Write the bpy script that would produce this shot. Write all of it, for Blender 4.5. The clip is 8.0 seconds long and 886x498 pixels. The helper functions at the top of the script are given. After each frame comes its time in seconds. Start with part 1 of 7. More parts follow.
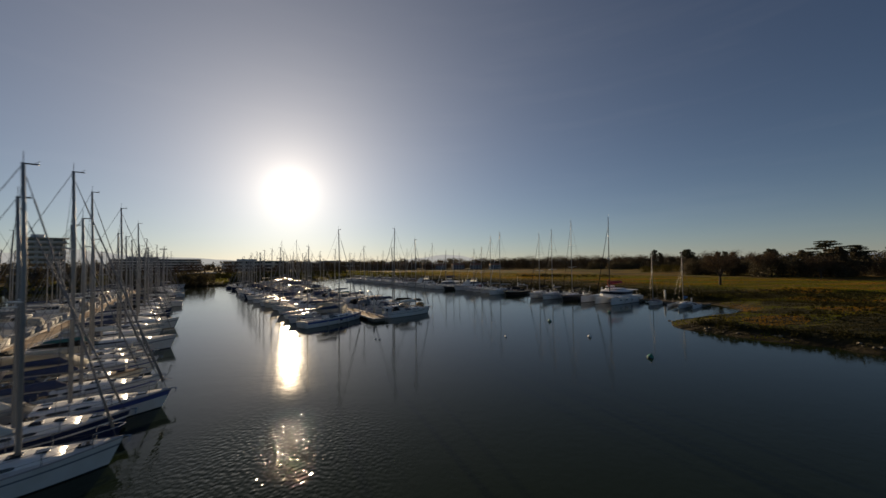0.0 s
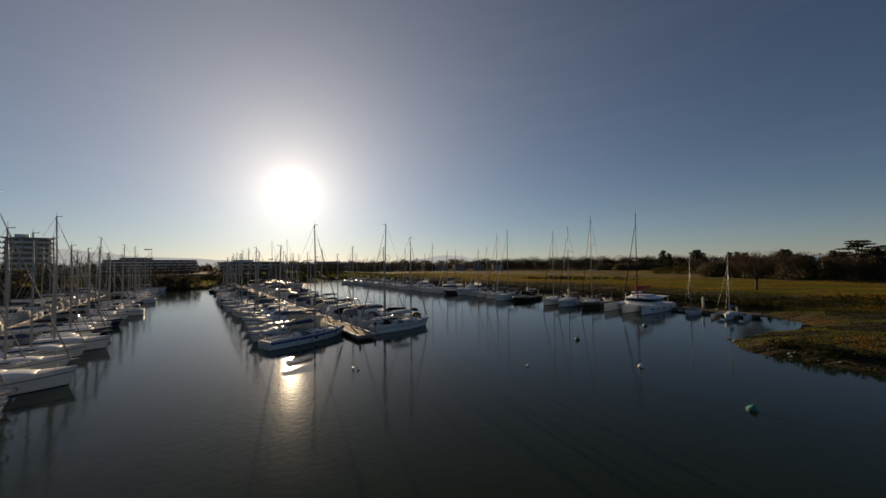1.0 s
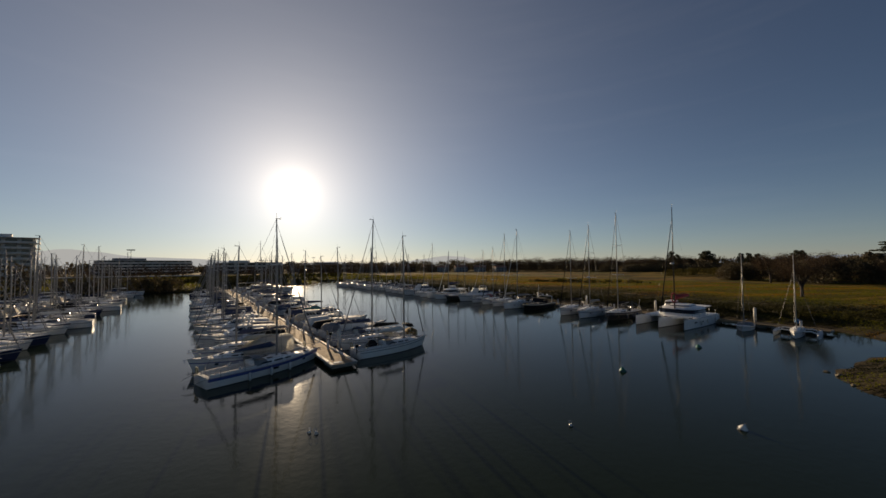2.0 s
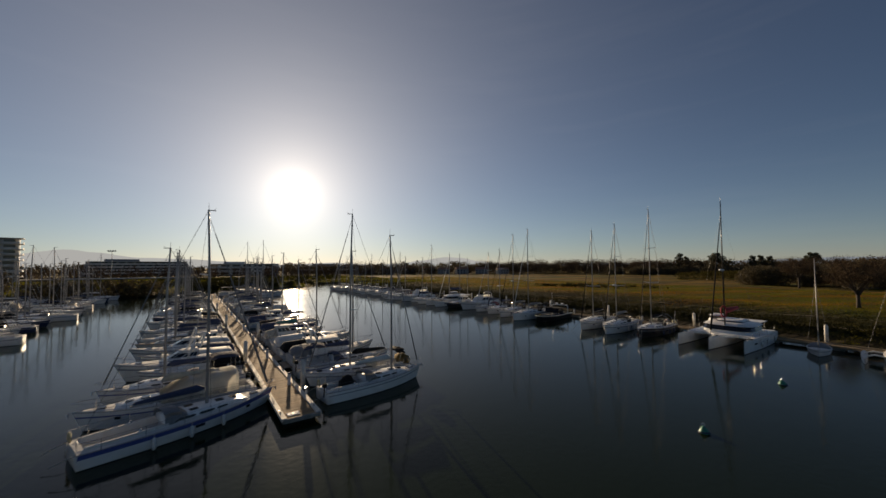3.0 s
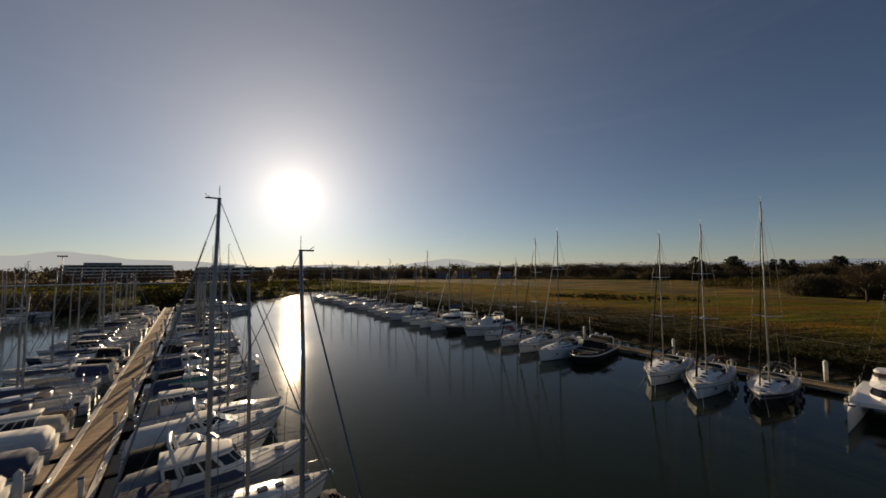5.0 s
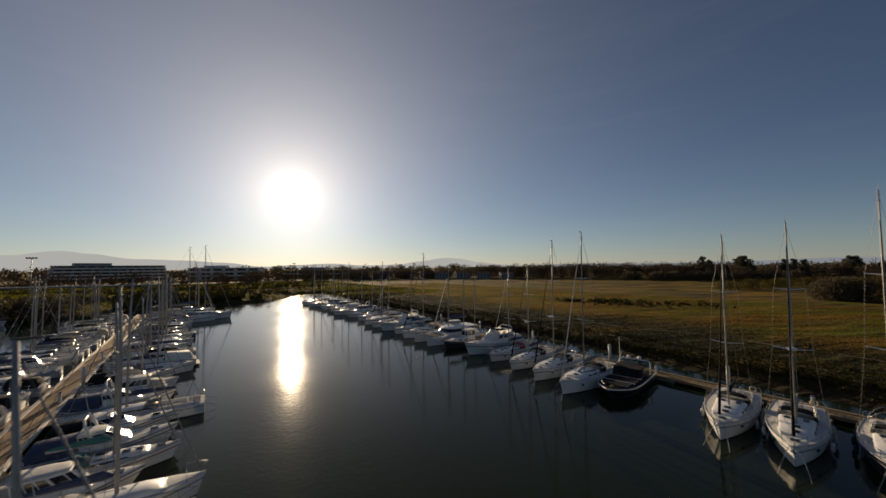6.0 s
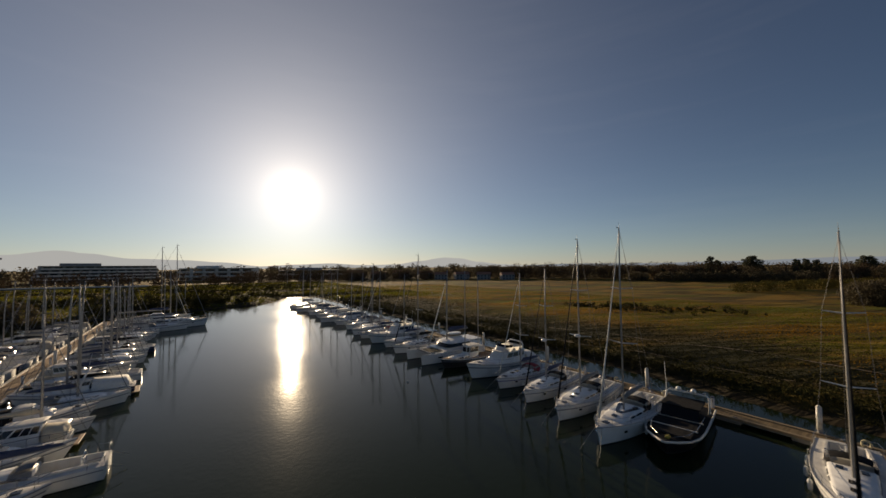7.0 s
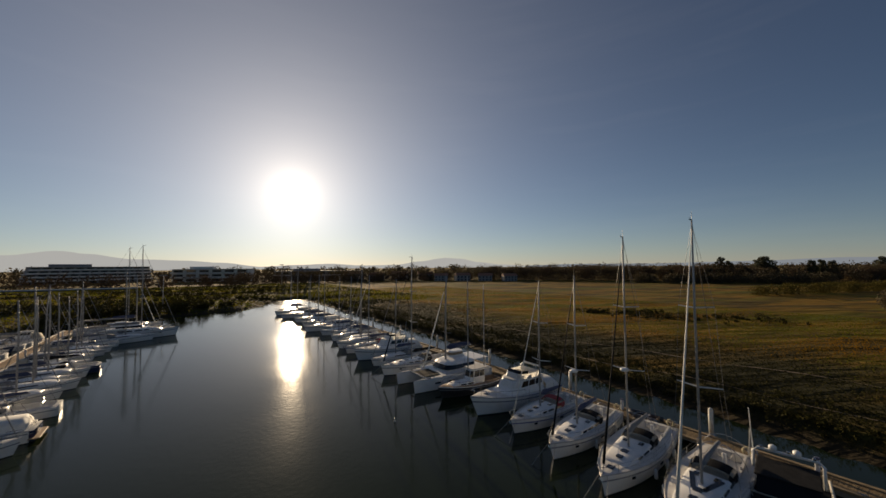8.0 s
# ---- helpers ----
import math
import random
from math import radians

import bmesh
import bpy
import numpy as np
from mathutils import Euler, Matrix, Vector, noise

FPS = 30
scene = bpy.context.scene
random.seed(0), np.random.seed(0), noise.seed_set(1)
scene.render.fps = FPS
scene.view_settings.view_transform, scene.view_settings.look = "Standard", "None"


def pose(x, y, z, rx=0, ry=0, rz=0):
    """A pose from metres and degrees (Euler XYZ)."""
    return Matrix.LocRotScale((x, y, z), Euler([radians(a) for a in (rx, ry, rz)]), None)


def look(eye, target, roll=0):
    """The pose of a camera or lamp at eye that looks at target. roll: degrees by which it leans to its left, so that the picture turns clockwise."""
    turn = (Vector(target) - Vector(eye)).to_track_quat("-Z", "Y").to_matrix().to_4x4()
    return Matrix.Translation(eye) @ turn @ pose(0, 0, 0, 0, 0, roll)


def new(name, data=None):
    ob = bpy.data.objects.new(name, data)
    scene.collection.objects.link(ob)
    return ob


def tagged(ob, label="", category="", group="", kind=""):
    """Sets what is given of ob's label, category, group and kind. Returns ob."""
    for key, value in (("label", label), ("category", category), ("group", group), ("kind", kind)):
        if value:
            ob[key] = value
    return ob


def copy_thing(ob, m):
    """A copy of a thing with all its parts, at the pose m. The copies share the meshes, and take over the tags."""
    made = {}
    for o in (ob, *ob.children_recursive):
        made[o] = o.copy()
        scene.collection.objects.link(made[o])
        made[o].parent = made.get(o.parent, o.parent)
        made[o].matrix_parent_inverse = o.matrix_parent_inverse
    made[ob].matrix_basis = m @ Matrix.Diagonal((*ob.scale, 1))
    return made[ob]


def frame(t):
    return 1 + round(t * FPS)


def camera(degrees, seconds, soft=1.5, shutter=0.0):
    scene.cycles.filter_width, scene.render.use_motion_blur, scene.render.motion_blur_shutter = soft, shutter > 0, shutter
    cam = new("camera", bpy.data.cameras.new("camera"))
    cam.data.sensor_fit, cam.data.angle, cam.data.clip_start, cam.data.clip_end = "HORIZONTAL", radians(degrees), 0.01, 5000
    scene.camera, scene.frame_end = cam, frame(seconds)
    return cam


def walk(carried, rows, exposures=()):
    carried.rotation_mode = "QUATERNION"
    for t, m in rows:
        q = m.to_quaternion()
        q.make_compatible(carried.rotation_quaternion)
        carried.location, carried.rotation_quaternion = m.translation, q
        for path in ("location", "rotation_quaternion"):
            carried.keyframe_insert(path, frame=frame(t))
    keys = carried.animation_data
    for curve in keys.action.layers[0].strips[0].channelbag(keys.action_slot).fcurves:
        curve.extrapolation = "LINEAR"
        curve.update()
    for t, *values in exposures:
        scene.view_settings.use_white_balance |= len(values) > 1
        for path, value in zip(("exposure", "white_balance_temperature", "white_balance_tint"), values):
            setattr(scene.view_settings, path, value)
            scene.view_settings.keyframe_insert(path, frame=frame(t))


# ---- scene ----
cam = camera(102.0, 8.0, soft=1.5, shutter=0.25)
PATH = [
    (0, (-0.621, 0.333, 9.148), (-0.606, 2.332, 9.229), -0.6),
    (0.5, (-0.494, 5.894, 9.303), (-0.483, 7.893, 9.384), -0.6),
    (1, (-0.46, 11.49, 9.524), (-0.452, 13.488, 9.608), -0.6),
    (1.5, (-0.483, 17.069, 9.78), (-0.477, 19.067, 9.866), -0.6),
    (3, (-0.367, 32.811, 10.737), (-0.367, 34.809, 10.831), -0.4),
    (3.5, (-0.37, 38.023, 11.173), (-0.368, 40.021, 11.273), -0.4),
    (4, (-0.219, 43.059, 11.731), (-0.218, 45.056, 11.833), -0.4),
    (4.5, (-0.19, 48.043, 12.319), (-0.188, 50.04, 12.423), -0.4),
    (6, (0.184, 62.993, 14.115), (0.19, 64.991, 14.212), -0.5),
    (6.5, (0.321, 67.985, 14.47), (0.329, 69.983, 14.566), -0.5),
    (7, (0.513, 73.006, 14.726), (0.522, 75.003, 14.821), -0.5),
    (7.5, (0.686, 78.019, 15.024), (0.693, 80.017, 15.118), -0.5),
    (8, (0.886, 83.14, 15.264), (0.892, 85.138, 15.361), -0.5),
]
walk(cam, [(t, look(eye, target, roll)) for t, eye, target, roll in PATH], [(0, 0.14, 6950, 11), (8, 0.14, 6950, 11)])

# ---------------------------------------------------------------- light
SUN_AZ, SUN_EL = -22.6, 10.8          # degrees: turn from +y towards +x, height over the horizon
SUN_DIR = Vector((math.sin(radians(SUN_AZ)) * math.cos(radians(SUN_EL)),
                  math.cos(radians(SUN_AZ)) * math.cos(radians(SUN_EL)), math.sin(radians(SUN_EL))))


def build_world():
    world = bpy.data.worlds.new("evening_sky")
    scene.world = world
    world.use_nodes = True
    nt = world.node_tree
    nt.nodes.clear()
    N = nt.nodes.new
    out = N("ShaderNodeOutputWorld")
    sky = N("ShaderNodeTexSky")
    sky.sky_type = "NISHITA"
    sky.sun_disc = False
    sky.sun_elevation, sky.sun_rotation = radians(SUN_EL), radians(SUN_AZ)
    sky.air_density, sky.dust_density, sky.ozone_density = 0.90, 0.03, 3.6
    base = N("ShaderNodeBackground")
    base.inputs["Strength"].default_value = 0.044
    warm = N("ShaderNodeMix")
    warm.data_type, warm.blend_type = "RGBA", "MULTIPLY"
    warm.inputs["Factor"].default_value = 1.0
    warm.inputs["B"].default_value = (1.0, 0.965, 1.02, 1)
    nt.links.new(sky.outputs[0], warm.inputs["A"])
    nt.links.new(warm.outputs["Result"], base.inputs["Color"])
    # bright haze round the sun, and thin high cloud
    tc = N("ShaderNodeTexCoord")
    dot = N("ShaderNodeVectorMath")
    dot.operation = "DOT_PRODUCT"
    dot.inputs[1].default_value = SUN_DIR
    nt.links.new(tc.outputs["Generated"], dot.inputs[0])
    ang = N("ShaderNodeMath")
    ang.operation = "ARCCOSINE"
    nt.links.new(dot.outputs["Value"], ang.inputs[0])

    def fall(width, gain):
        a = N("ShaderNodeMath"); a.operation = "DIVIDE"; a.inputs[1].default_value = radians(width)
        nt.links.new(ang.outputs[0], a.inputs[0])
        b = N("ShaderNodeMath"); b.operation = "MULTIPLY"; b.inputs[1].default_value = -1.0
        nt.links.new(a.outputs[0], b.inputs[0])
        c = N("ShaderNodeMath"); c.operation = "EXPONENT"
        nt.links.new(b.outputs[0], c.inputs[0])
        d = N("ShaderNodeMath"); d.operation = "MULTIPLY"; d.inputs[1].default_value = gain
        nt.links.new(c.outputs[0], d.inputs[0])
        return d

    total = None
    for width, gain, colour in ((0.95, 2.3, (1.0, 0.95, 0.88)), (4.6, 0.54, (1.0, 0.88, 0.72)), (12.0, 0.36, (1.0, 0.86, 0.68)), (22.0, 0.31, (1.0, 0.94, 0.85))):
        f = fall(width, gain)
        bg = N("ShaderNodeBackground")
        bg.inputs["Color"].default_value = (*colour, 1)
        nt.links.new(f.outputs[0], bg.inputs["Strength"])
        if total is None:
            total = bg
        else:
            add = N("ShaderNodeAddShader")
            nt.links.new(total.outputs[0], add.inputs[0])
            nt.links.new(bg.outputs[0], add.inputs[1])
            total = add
    # pale haze low over the horizon
    sep = N("ShaderNodeSeparateXYZ")
    nt.links.new(tc.outputs["Generated"], sep.inputs[0])
    ab = N("ShaderNodeMath"); ab.operation = "ABSOLUTE"
    nt.links.new(sep.outputs["Z"], ab.inputs[0])
    sc = N("ShaderNodeMath"); sc.operation = "MULTIPLY"; sc.inputs[1].default_value = -9.0
    nt.links.new(ab.outputs[0], sc.inputs[0])
    ex = N("ShaderNodeMath"); ex.operation = "EXPONENT"
    nt.links.new(sc.outputs[0], ex.inputs[0])
    hz = N("ShaderNodeMath"); hz.operation = "MULTIPLY"; hz.inputs[1].default_value = 0.10
    nt.links.new(ex.outputs[0], hz.inputs[0])
    hb = N("ShaderNodeBackground")
    hb.inputs["Color"].default_value = (0.72, 0.83, 0.98, 1)
    nt.links.new(hz.outputs[0], hb.inputs["Strength"])
    ha = N("ShaderNodeAddShader")
    nt.links.new(total.outputs[0], ha.inputs[0])
    nt.links.new(hb.outputs[0], ha.inputs[1])
    total = ha
    # streaks of cirrus
    mp = N("ShaderNodeMapping")
    mp.inputs["Scale"].default_value = (1.6, 1.2, 14.0)
    mp.inputs["Rotation"].default_value = (0.10, 0.12, 0.3)
    nt.links.new(tc.outputs["Generated"], mp.inputs["Vector"])
    nz = N("ShaderNodeTexNoise")
    nz.inputs["Scale"].default_value, nz.inputs["Detail"].default_value = 2.2, 6
    nt.links.new(mp.outputs[0], nz.inputs["Vector"])
    ramp = N("ShaderNodeMapRange")
    for k, v in (("From Min", 0.52), ("From Max", 0.85), ("To Min", 0.0), ("To Max", 0.010)):
        ramp.inputs[k].default_value = v
    nt.links.new(nz.outputs[0], ramp.inputs["Value"])
    cl = N("ShaderNodeBackground")
    cl.inputs["Color"].default_value = (1.0, 0.9, 0.8, 1)
    nt.links.new(ramp.outputs[0], cl.inputs["Strength"])
    a1, a2 = N("ShaderNodeAddShader"), N("ShaderNodeAddShader")
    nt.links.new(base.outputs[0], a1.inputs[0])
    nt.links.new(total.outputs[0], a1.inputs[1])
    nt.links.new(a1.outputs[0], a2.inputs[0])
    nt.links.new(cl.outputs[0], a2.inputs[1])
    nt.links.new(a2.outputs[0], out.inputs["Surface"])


build_world()
lamp = bpy.data.lights.new("sun", "SUN")
lamp.energy, lamp.angle, lamp.color = 5.0, radians(0.55), (1.0, 0.79, 0.54)
sun = new("sun", lamp)
sun.matrix_world = look((0, 0, 60), Vector((0, 0, 60)) - SUN_DIR)


# ---------------------------------------------------------------- materials
def material(name, colour, rough=0.5, metal=0.0, spots=None, scale=6.0, amount=0.35, fine=0.0, fine_scale=60.0,
             bump=0.0, bump_scale=40.0, islands=0.0, objects=0.0, stretch=(1, 1, 1), coat=0.0, spec=None, thin=0.0):
    """A surface with stains of a second colour, a finer mottling, relief, and a change from piece to piece."""
    m = bpy.data.materials.new(name)
    m.use_nodes = True
    nt = m.node_tree
    b = nt.nodes["Principled BSDF"]
    N, L = nt.nodes.new, nt.links.new
    b.inputs["Roughness"].default_value, b.inputs["Metallic"].default_value = rough, metal
    b.inputs["Coat Weight"].default_value = coat
    if spec is not None:
        b.inputs["Specular IOR Level"].default_value = spec
    tc = N("ShaderNodeTexCoord")
    mp = N("ShaderNodeMapping")
    mp.inputs["Scale"].default_value = stretch
    L(tc.outputs["Object"], mp.inputs["Vector"])
    spots = spots or tuple(c * 0.6 for c in colour)
    n1 = N("ShaderNodeTexNoise")
    n1.inputs["Scale"].default_value, n1.inputs["Detail"].default_value = scale, 5
    L(mp.outputs[0], n1.inputs["Vector"])
    r1 = N("ShaderNodeMapRange")
    r1.inputs["From Min"].default_value, r1.inputs["From Max"].default_value = 0.42, 0.70
    r1.inputs["To Max"].default_value = amount
    L(n1.outputs[0], r1.inputs["Value"])
    mix = N("ShaderNodeMix"); mix.data_type = "RGBA"
    mix.inputs["A"].default_value, mix.inputs["B"].default_value = (*colour, 1), (*spots, 1)
    L(r1.outputs[0], mix.inputs["Factor"])
    col = mix.outputs["Result"]

    def value(source, span):
        nonlocal col
        r = N("ShaderNodeMapRange")
        r.inputs["To Min"].default_value, r.inputs["To Max"].default_value = 1 - span, 1 + span
        L(source, r.inputs["Value"])
        h = N("ShaderNodeHueSaturation")
        L(col, h.inputs["Color"])
        L(r.outputs[0], h.inputs["Value"])
        col = h.outputs["Color"]

    if fine:
        n2 = N("ShaderNodeTexNoise")
        n2.inputs["Scale"].default_value, n2.inputs["Detail"].default_value = fine_scale, 3
        L(mp.outputs[0], n2.inputs["Vector"])
        value(n2.outputs[0], fine)
    if islands:
        value(N("ShaderNodeNewGeometry").outputs["Random Per Island"], islands)
    if objects:
        value(N("ShaderNodeObjectInfo").outputs["Random"], objects)
    L(col, b.inputs["Base Color"])
    if bump:
        n3 = N("ShaderNodeTexNoise")
        n3.inputs["Scale"].default_value, n3.inputs["Detail"].default_value = bump_scale, 4
        L(mp.outputs[0], n3.inputs["Vector"])
        bp = N("ShaderNodeBump")
        bp.inputs["Strength"].default_value, bp.inputs["Distance"].default_value = bump, 0.02
        L(n3.outputs[0], bp.inputs["Height"])
        L(bp.outputs[0], b.inputs["Normal"])
    if thin:                                                 # light that comes through leaves and cloth
        tr, mx = N("ShaderNodeBsdfTranslucent"), N("ShaderNodeMixShader")
        L(col, tr.inputs["Color"])
        mx.inputs["Fac"].default_value = thin
        L(b.outputs[0], mx.inputs[1])
        L(tr.outputs[0], mx.inputs[2])
        L(mx.outputs[0], nt.nodes["Material Output"].inputs["Surface"])
    return m


GELCOAT = material("white_gelcoat", (0.78, 0.78, 0.76), 0.34, spots=(0.55, 0.52, 0.46), scale=1.3, amount=0.3, fine=0.03, fine_scale=20, objects=0.06, spec=0.4)
CREAM = material("cream_gelcoat", (0.72, 0.68, 0.58), 0.28, spots=(0.5, 0.45, 0.36), scale=1.3, amount=0.3, fine=0.03, coat=0.2)
NAVY_HULL = material("navy_gelcoat", (0.02, 0.03, 0.08), 0.2, spots=(0.05, 0.06, 0.1), scale=1.5, amount=0.4, coat=0.4)
BLACK_HULL = material("black_gelcoat", (0.02, 0.02, 0.022), 0.3, spots=(0.05, 0.05, 0.05), scale=1.5, amount=0.4, coat=0.2)
BLUE_STRIPE = material("blue_stripe", (0.07, 0.10, 0.30), 0.3, spots=(0.08, 0.11, 0.3), scale=2, amount=0.3)
GREY_STRIPE = material("grey_stripe", (0.22, 0.24, 0.27), 0.35, scale=2, amount=0.3)
RED_STRIPE = material("red_stripe", (0.30, 0.04, 0.04), 0.35, scale=2, amount=0.3)
ANTIFOUL = material("antifouling", (0.03, 0.035, 0.05), 0.7, spots=(0.05, 0.06, 0.03), scale=3, amount=0.6, bump=0.3)
DECK = material("nonslip_deck", (0.64, 0.63, 0.60), 0.75, spec=0.15, spots=(0.45, 0.42, 0.36), scale=2.2, amount=0.4, fine=0.05, fine_scale=80, bump=0.2, bump_scale=200)
TEAK = material("teak_deck", (0.33, 0.22, 0.13), 0.65, spots=(0.2, 0.14, 0.09), scale=3, amount=0.5, fine=0.12, fine_scale=40, stretch=(1, 8, 1))
GLASS = material("dark_glazing", (0.012, 0.014, 0.018), 0.06, spots=(0.02, 0.02, 0.025), scale=1.0, amount=0.3)
ALU = material("anodised_aluminium", (0.38, 0.37, 0.355), 0.5, 0.2, spec=0.25, spots=(0.28, 0.28, 0.27), scale=2, amount=0.3)
DARK_SPAR = material("carbon_spar", (0.03, 0.03, 0.032), 0.35, 0.2, scale=2, amount=0.3)
STEEL = material("stainless_steel", (0.6, 0.6, 0.6), 0.25, 1.0, scale=8, amount=0.2)
WIRE = material("rigging_wire", (0.10, 0.10, 0.105), 0.5, 0.4, scale=5, amount=0.2)
ROPE = material("mooring_rope", (0.36, 0.34, 0.30), 0.9, spots=(0.14, 0.14, 0.15), scale=9, amount=0.5, bump=0.4, bump_scale=120)
CANVAS_NAVY = material("navy_canvas", (0.035, 0.05, 0.11), 0.85, spots=(0.07, 0.08, 0.12), scale=3, amount=0.5, bump=0.5, bump_scale=14)
CANVAS_GREY = material("grey_canvas", (0.20, 0.21, 0.22), 0.85, spots=(0.12, 0.12, 0.13), scale=3, amount=0.5, bump=0.5, bump_scale=14)
CANVAS_BEIGE = material("beige_canvas", (0.55, 0.49, 0.38), 0.85, spots=(0.38, 0.33, 0.25), scale=3, amount=0.5, bump=0.5, bump_scale=14)
CANVAS_TEAL = material("teal_canvas", (0.03, 0.14, 0.15), 0.85, spots=(0.06, 0.16, 0.16), scale=3, amount=0.5, bump=0.5, bump_scale=14)
CANVAS_BLACK = material("black_canvas", (0.012, 0.012, 0.013), 0.85, spec=0.12, spots=(0.03, 0.03, 0.03), scale=3, amount=0.5, bump=0.5, bump_scale=14)
CANVAS_RED = material("red_canvas", (0.33, 0.03, 0.04), 0.8, spots=(0.22, 0.03, 0.03), scale=3, amount=0.5, bump=0.5, bump_scale=14)
CANVAS_OCHRE = material("ochre_canvas", (0.17, 0.115, 0.04), 0.9, spec=0.1, spots=(0.11, 0.08, 0.035), scale=3, amount=0.5, bump=0.6, bump_scale=10)
TENT = material("awning_cloth", (0.82, 0.80, 0.74), 0.8, spots=(0.62, 0.58, 0.50), scale=1.2, amount=0.5, bump=0.8, bump_scale=4, thin=0.25)
SAILCLOTH = material("white_sailcloth", (0.70, 0.69, 0.65), 0.75, spots=(0.5, 0.48, 0.42), scale=4, amount=0.4, bump=0.4, bump_scale=10)
RUBBER = material("fender_vinyl", (0.62, 0.62, 0.60), 0.5, spots=(0.3, 0.3, 0.29), scale=8, amount=0.5)
RUBBER_NAVY = material("navy_fender_cover", (0.03, 0.04, 0.09), 0.7, scale=8, amount=0.5)
RUBBER_GREY = material("grey_inflatable", (0.36, 0.37, 0.38), 0.5, spots=(0.22, 0.22, 0.22), scale=4, amount=0.4)
PLANK = material("weathered_planks", (0.34, 0.215, 0.105), 0.85, spots=(0.24, 0.16, 0.09), scale=2.0, amount=0.6, fine=0.15, fine_scale=25, islands=0.22, bump=0.4, bump_scale=30, stretch=(8, 1, 8))
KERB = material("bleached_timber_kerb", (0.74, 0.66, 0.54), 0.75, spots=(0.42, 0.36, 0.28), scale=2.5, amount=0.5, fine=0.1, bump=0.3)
# darker, browner kerb and boards for the pontoon along the bank
KERB_DULL = material("dull_timber_kerb", (0.30, 0.225, 0.135), 0.85, spec=0.2, spots=(0.14, 0.11, 0.06), scale=2.5, amount=0.6, fine=0.1, bump=0.3)
PLANK_DULL = material("dull_planks", (0.21, 0.152, 0.085), 0.9, spec=0.2, spots=(0.12, 0.09, 0.05), scale=2.0, amount=0.6, fine=0.15, fine_scale=25, islands=0.25, bump=0.4, bump_scale=30, stretch=(8, 1, 8))
PLANK_ONE = material("weathered_plank", (0.34, 0.215, 0.105), 0.85, spots=(0.24, 0.16, 0.09), scale=2.0, amount=0.6, fine=0.15, fine_scale=25, objects=0.25, bump=0.4, bump_scale=30, stretch=(1, 8, 8))
FLOAT = material("concrete_float", (0.26, 0.25, 0.23), 0.9, spots=(0.10, 0.11, 0.08), scale=2, amount=0.7, bump=0.6)
PILE = material("white_pile_sleeve", (0.66, 0.64, 0.58), 0.5, spots=(0.36, 0.32, 0.25), scale=2.4, amount=0.5, bump=0.15)
SIGN_WHITE = material("sign_white", (0.62, 0.64, 0.66), 0.9, spec=0.05, spots=(0.6, 0.58, 0.54), scale=5, amount=0.3)
SIGN_INK = material("sign_ink", (0.04, 0.06, 0.16), 0.5, scale=5, amount=0.2)
BUOY_WHITE = material("white_buoy_shell", (0.70, 0.69, 0.65), 0.4, spots=(0.4, 0.37, 0.3), scale=6, amount=0.5)
BUOY_GREEN = material("green_buoy_shell", (0.02, 0.20, 0.13), 0.45, spots=(0.05, 0.16, 0.10), scale=6, amount=0.5)
BUOY_YELLOW = material("yellow_foam", (0.48, 0.42, 0.26), 0.7, spots=(0.36, 0.28, 0.14), scale=6, amount=0.4)
BARK = material("bark", (0.055, 0.042, 0.032), 0.9, spots=(0.05, 0.04, 0.03), scale=4, amount=0.6, bump=0.8, bump_scale=20)
PINE = material("pine_needles", (0.058, 0.062, 0.030), 0.8, thin=0.15, spots=(0.05, 0.05, 0.02), scale=0.7, amount=0.6, islands=0.45)
OAK = material("evergreen_leaves", (0.085, 0.066, 0.034), 0.8, thin=0.25, spots=(0.07, 0.06, 0.025), scale=0.5, amount=0.6, islands=0.45)
TWIG = material("bare_twigs", (0.090, 0.064, 0.042), 0.95, thin=0.10, spec=0.05, spots=(0.105, 0.07, 0.038), scale=0.4, amount=0.7, islands=0.4)
REED = material("dry_reeds", (0.235, 0.118, 0.012), 0.9, thin=0.5, spec=0.05, spots=(0.15, 0.105, 0.012), scale=0.25, amount=0.7, islands=0.25)
SALT = material("saltmarsh_shrub", (0.040, 0.037, 0.013), 0.9, thin=0.10, spec=0.05, spots=(0.050, 0.046, 0.010), scale=0.12, amount=0.8, islands=0.3)
CONCRETE_W = material("pale_render", (0.74, 0.71, 0.66), 0.8, spots=(0.40, 0.38, 0.34), scale=0.3, amount=0.4, bump=0.2)
CONCRETE_D = material("grey_render", (0.24, 0.24, 0.25), 0.8, spots=(0.17, 0.17, 0.17), scale=0.3, amount=0.4, bump=0.2)
WINDOW = material("window_glass", (0.02, 0.025, 0.03), 0.08, scale=0.3, amount=0.3)
ROOF = material("clay_roof_tiles", (0.28, 0.13, 0.08), 0.8, spots=(0.18, 0.09, 0.06), scale=1.0, amount=0.6, bump=0.5, bump_scale=6)
ASPHALT = material("asphalt", (0.06, 0.06, 0.06), 0.85, spots=(0.09, 0.085, 0.08), scale=0.8, amount=0.5, bump=0.2)
STONE = material("shore_stone", (0.15, 0.125, 0.085), 0.85, spots=(0.13, 0.11, 0.08), scale=3, amount=0.6, islands=0.3, bump=0.5, bump_scale=12)
GREEN = material("green_grass_blades", (0.100, 0.108, 0.008), 0.9, spots=(0.16, 0.105, 0.010), scale=0.2, amount=0.6, islands=0.25, thin=0.5, spec=0.1)

HEDGE = material("hedge_leaves", (0.085, 0.075, 0.020), 0.9, spots=(0.13, 0.09, 0.02), scale=0.3, amount=0.6, islands=0.3, thin=0.2, spec=0.05)


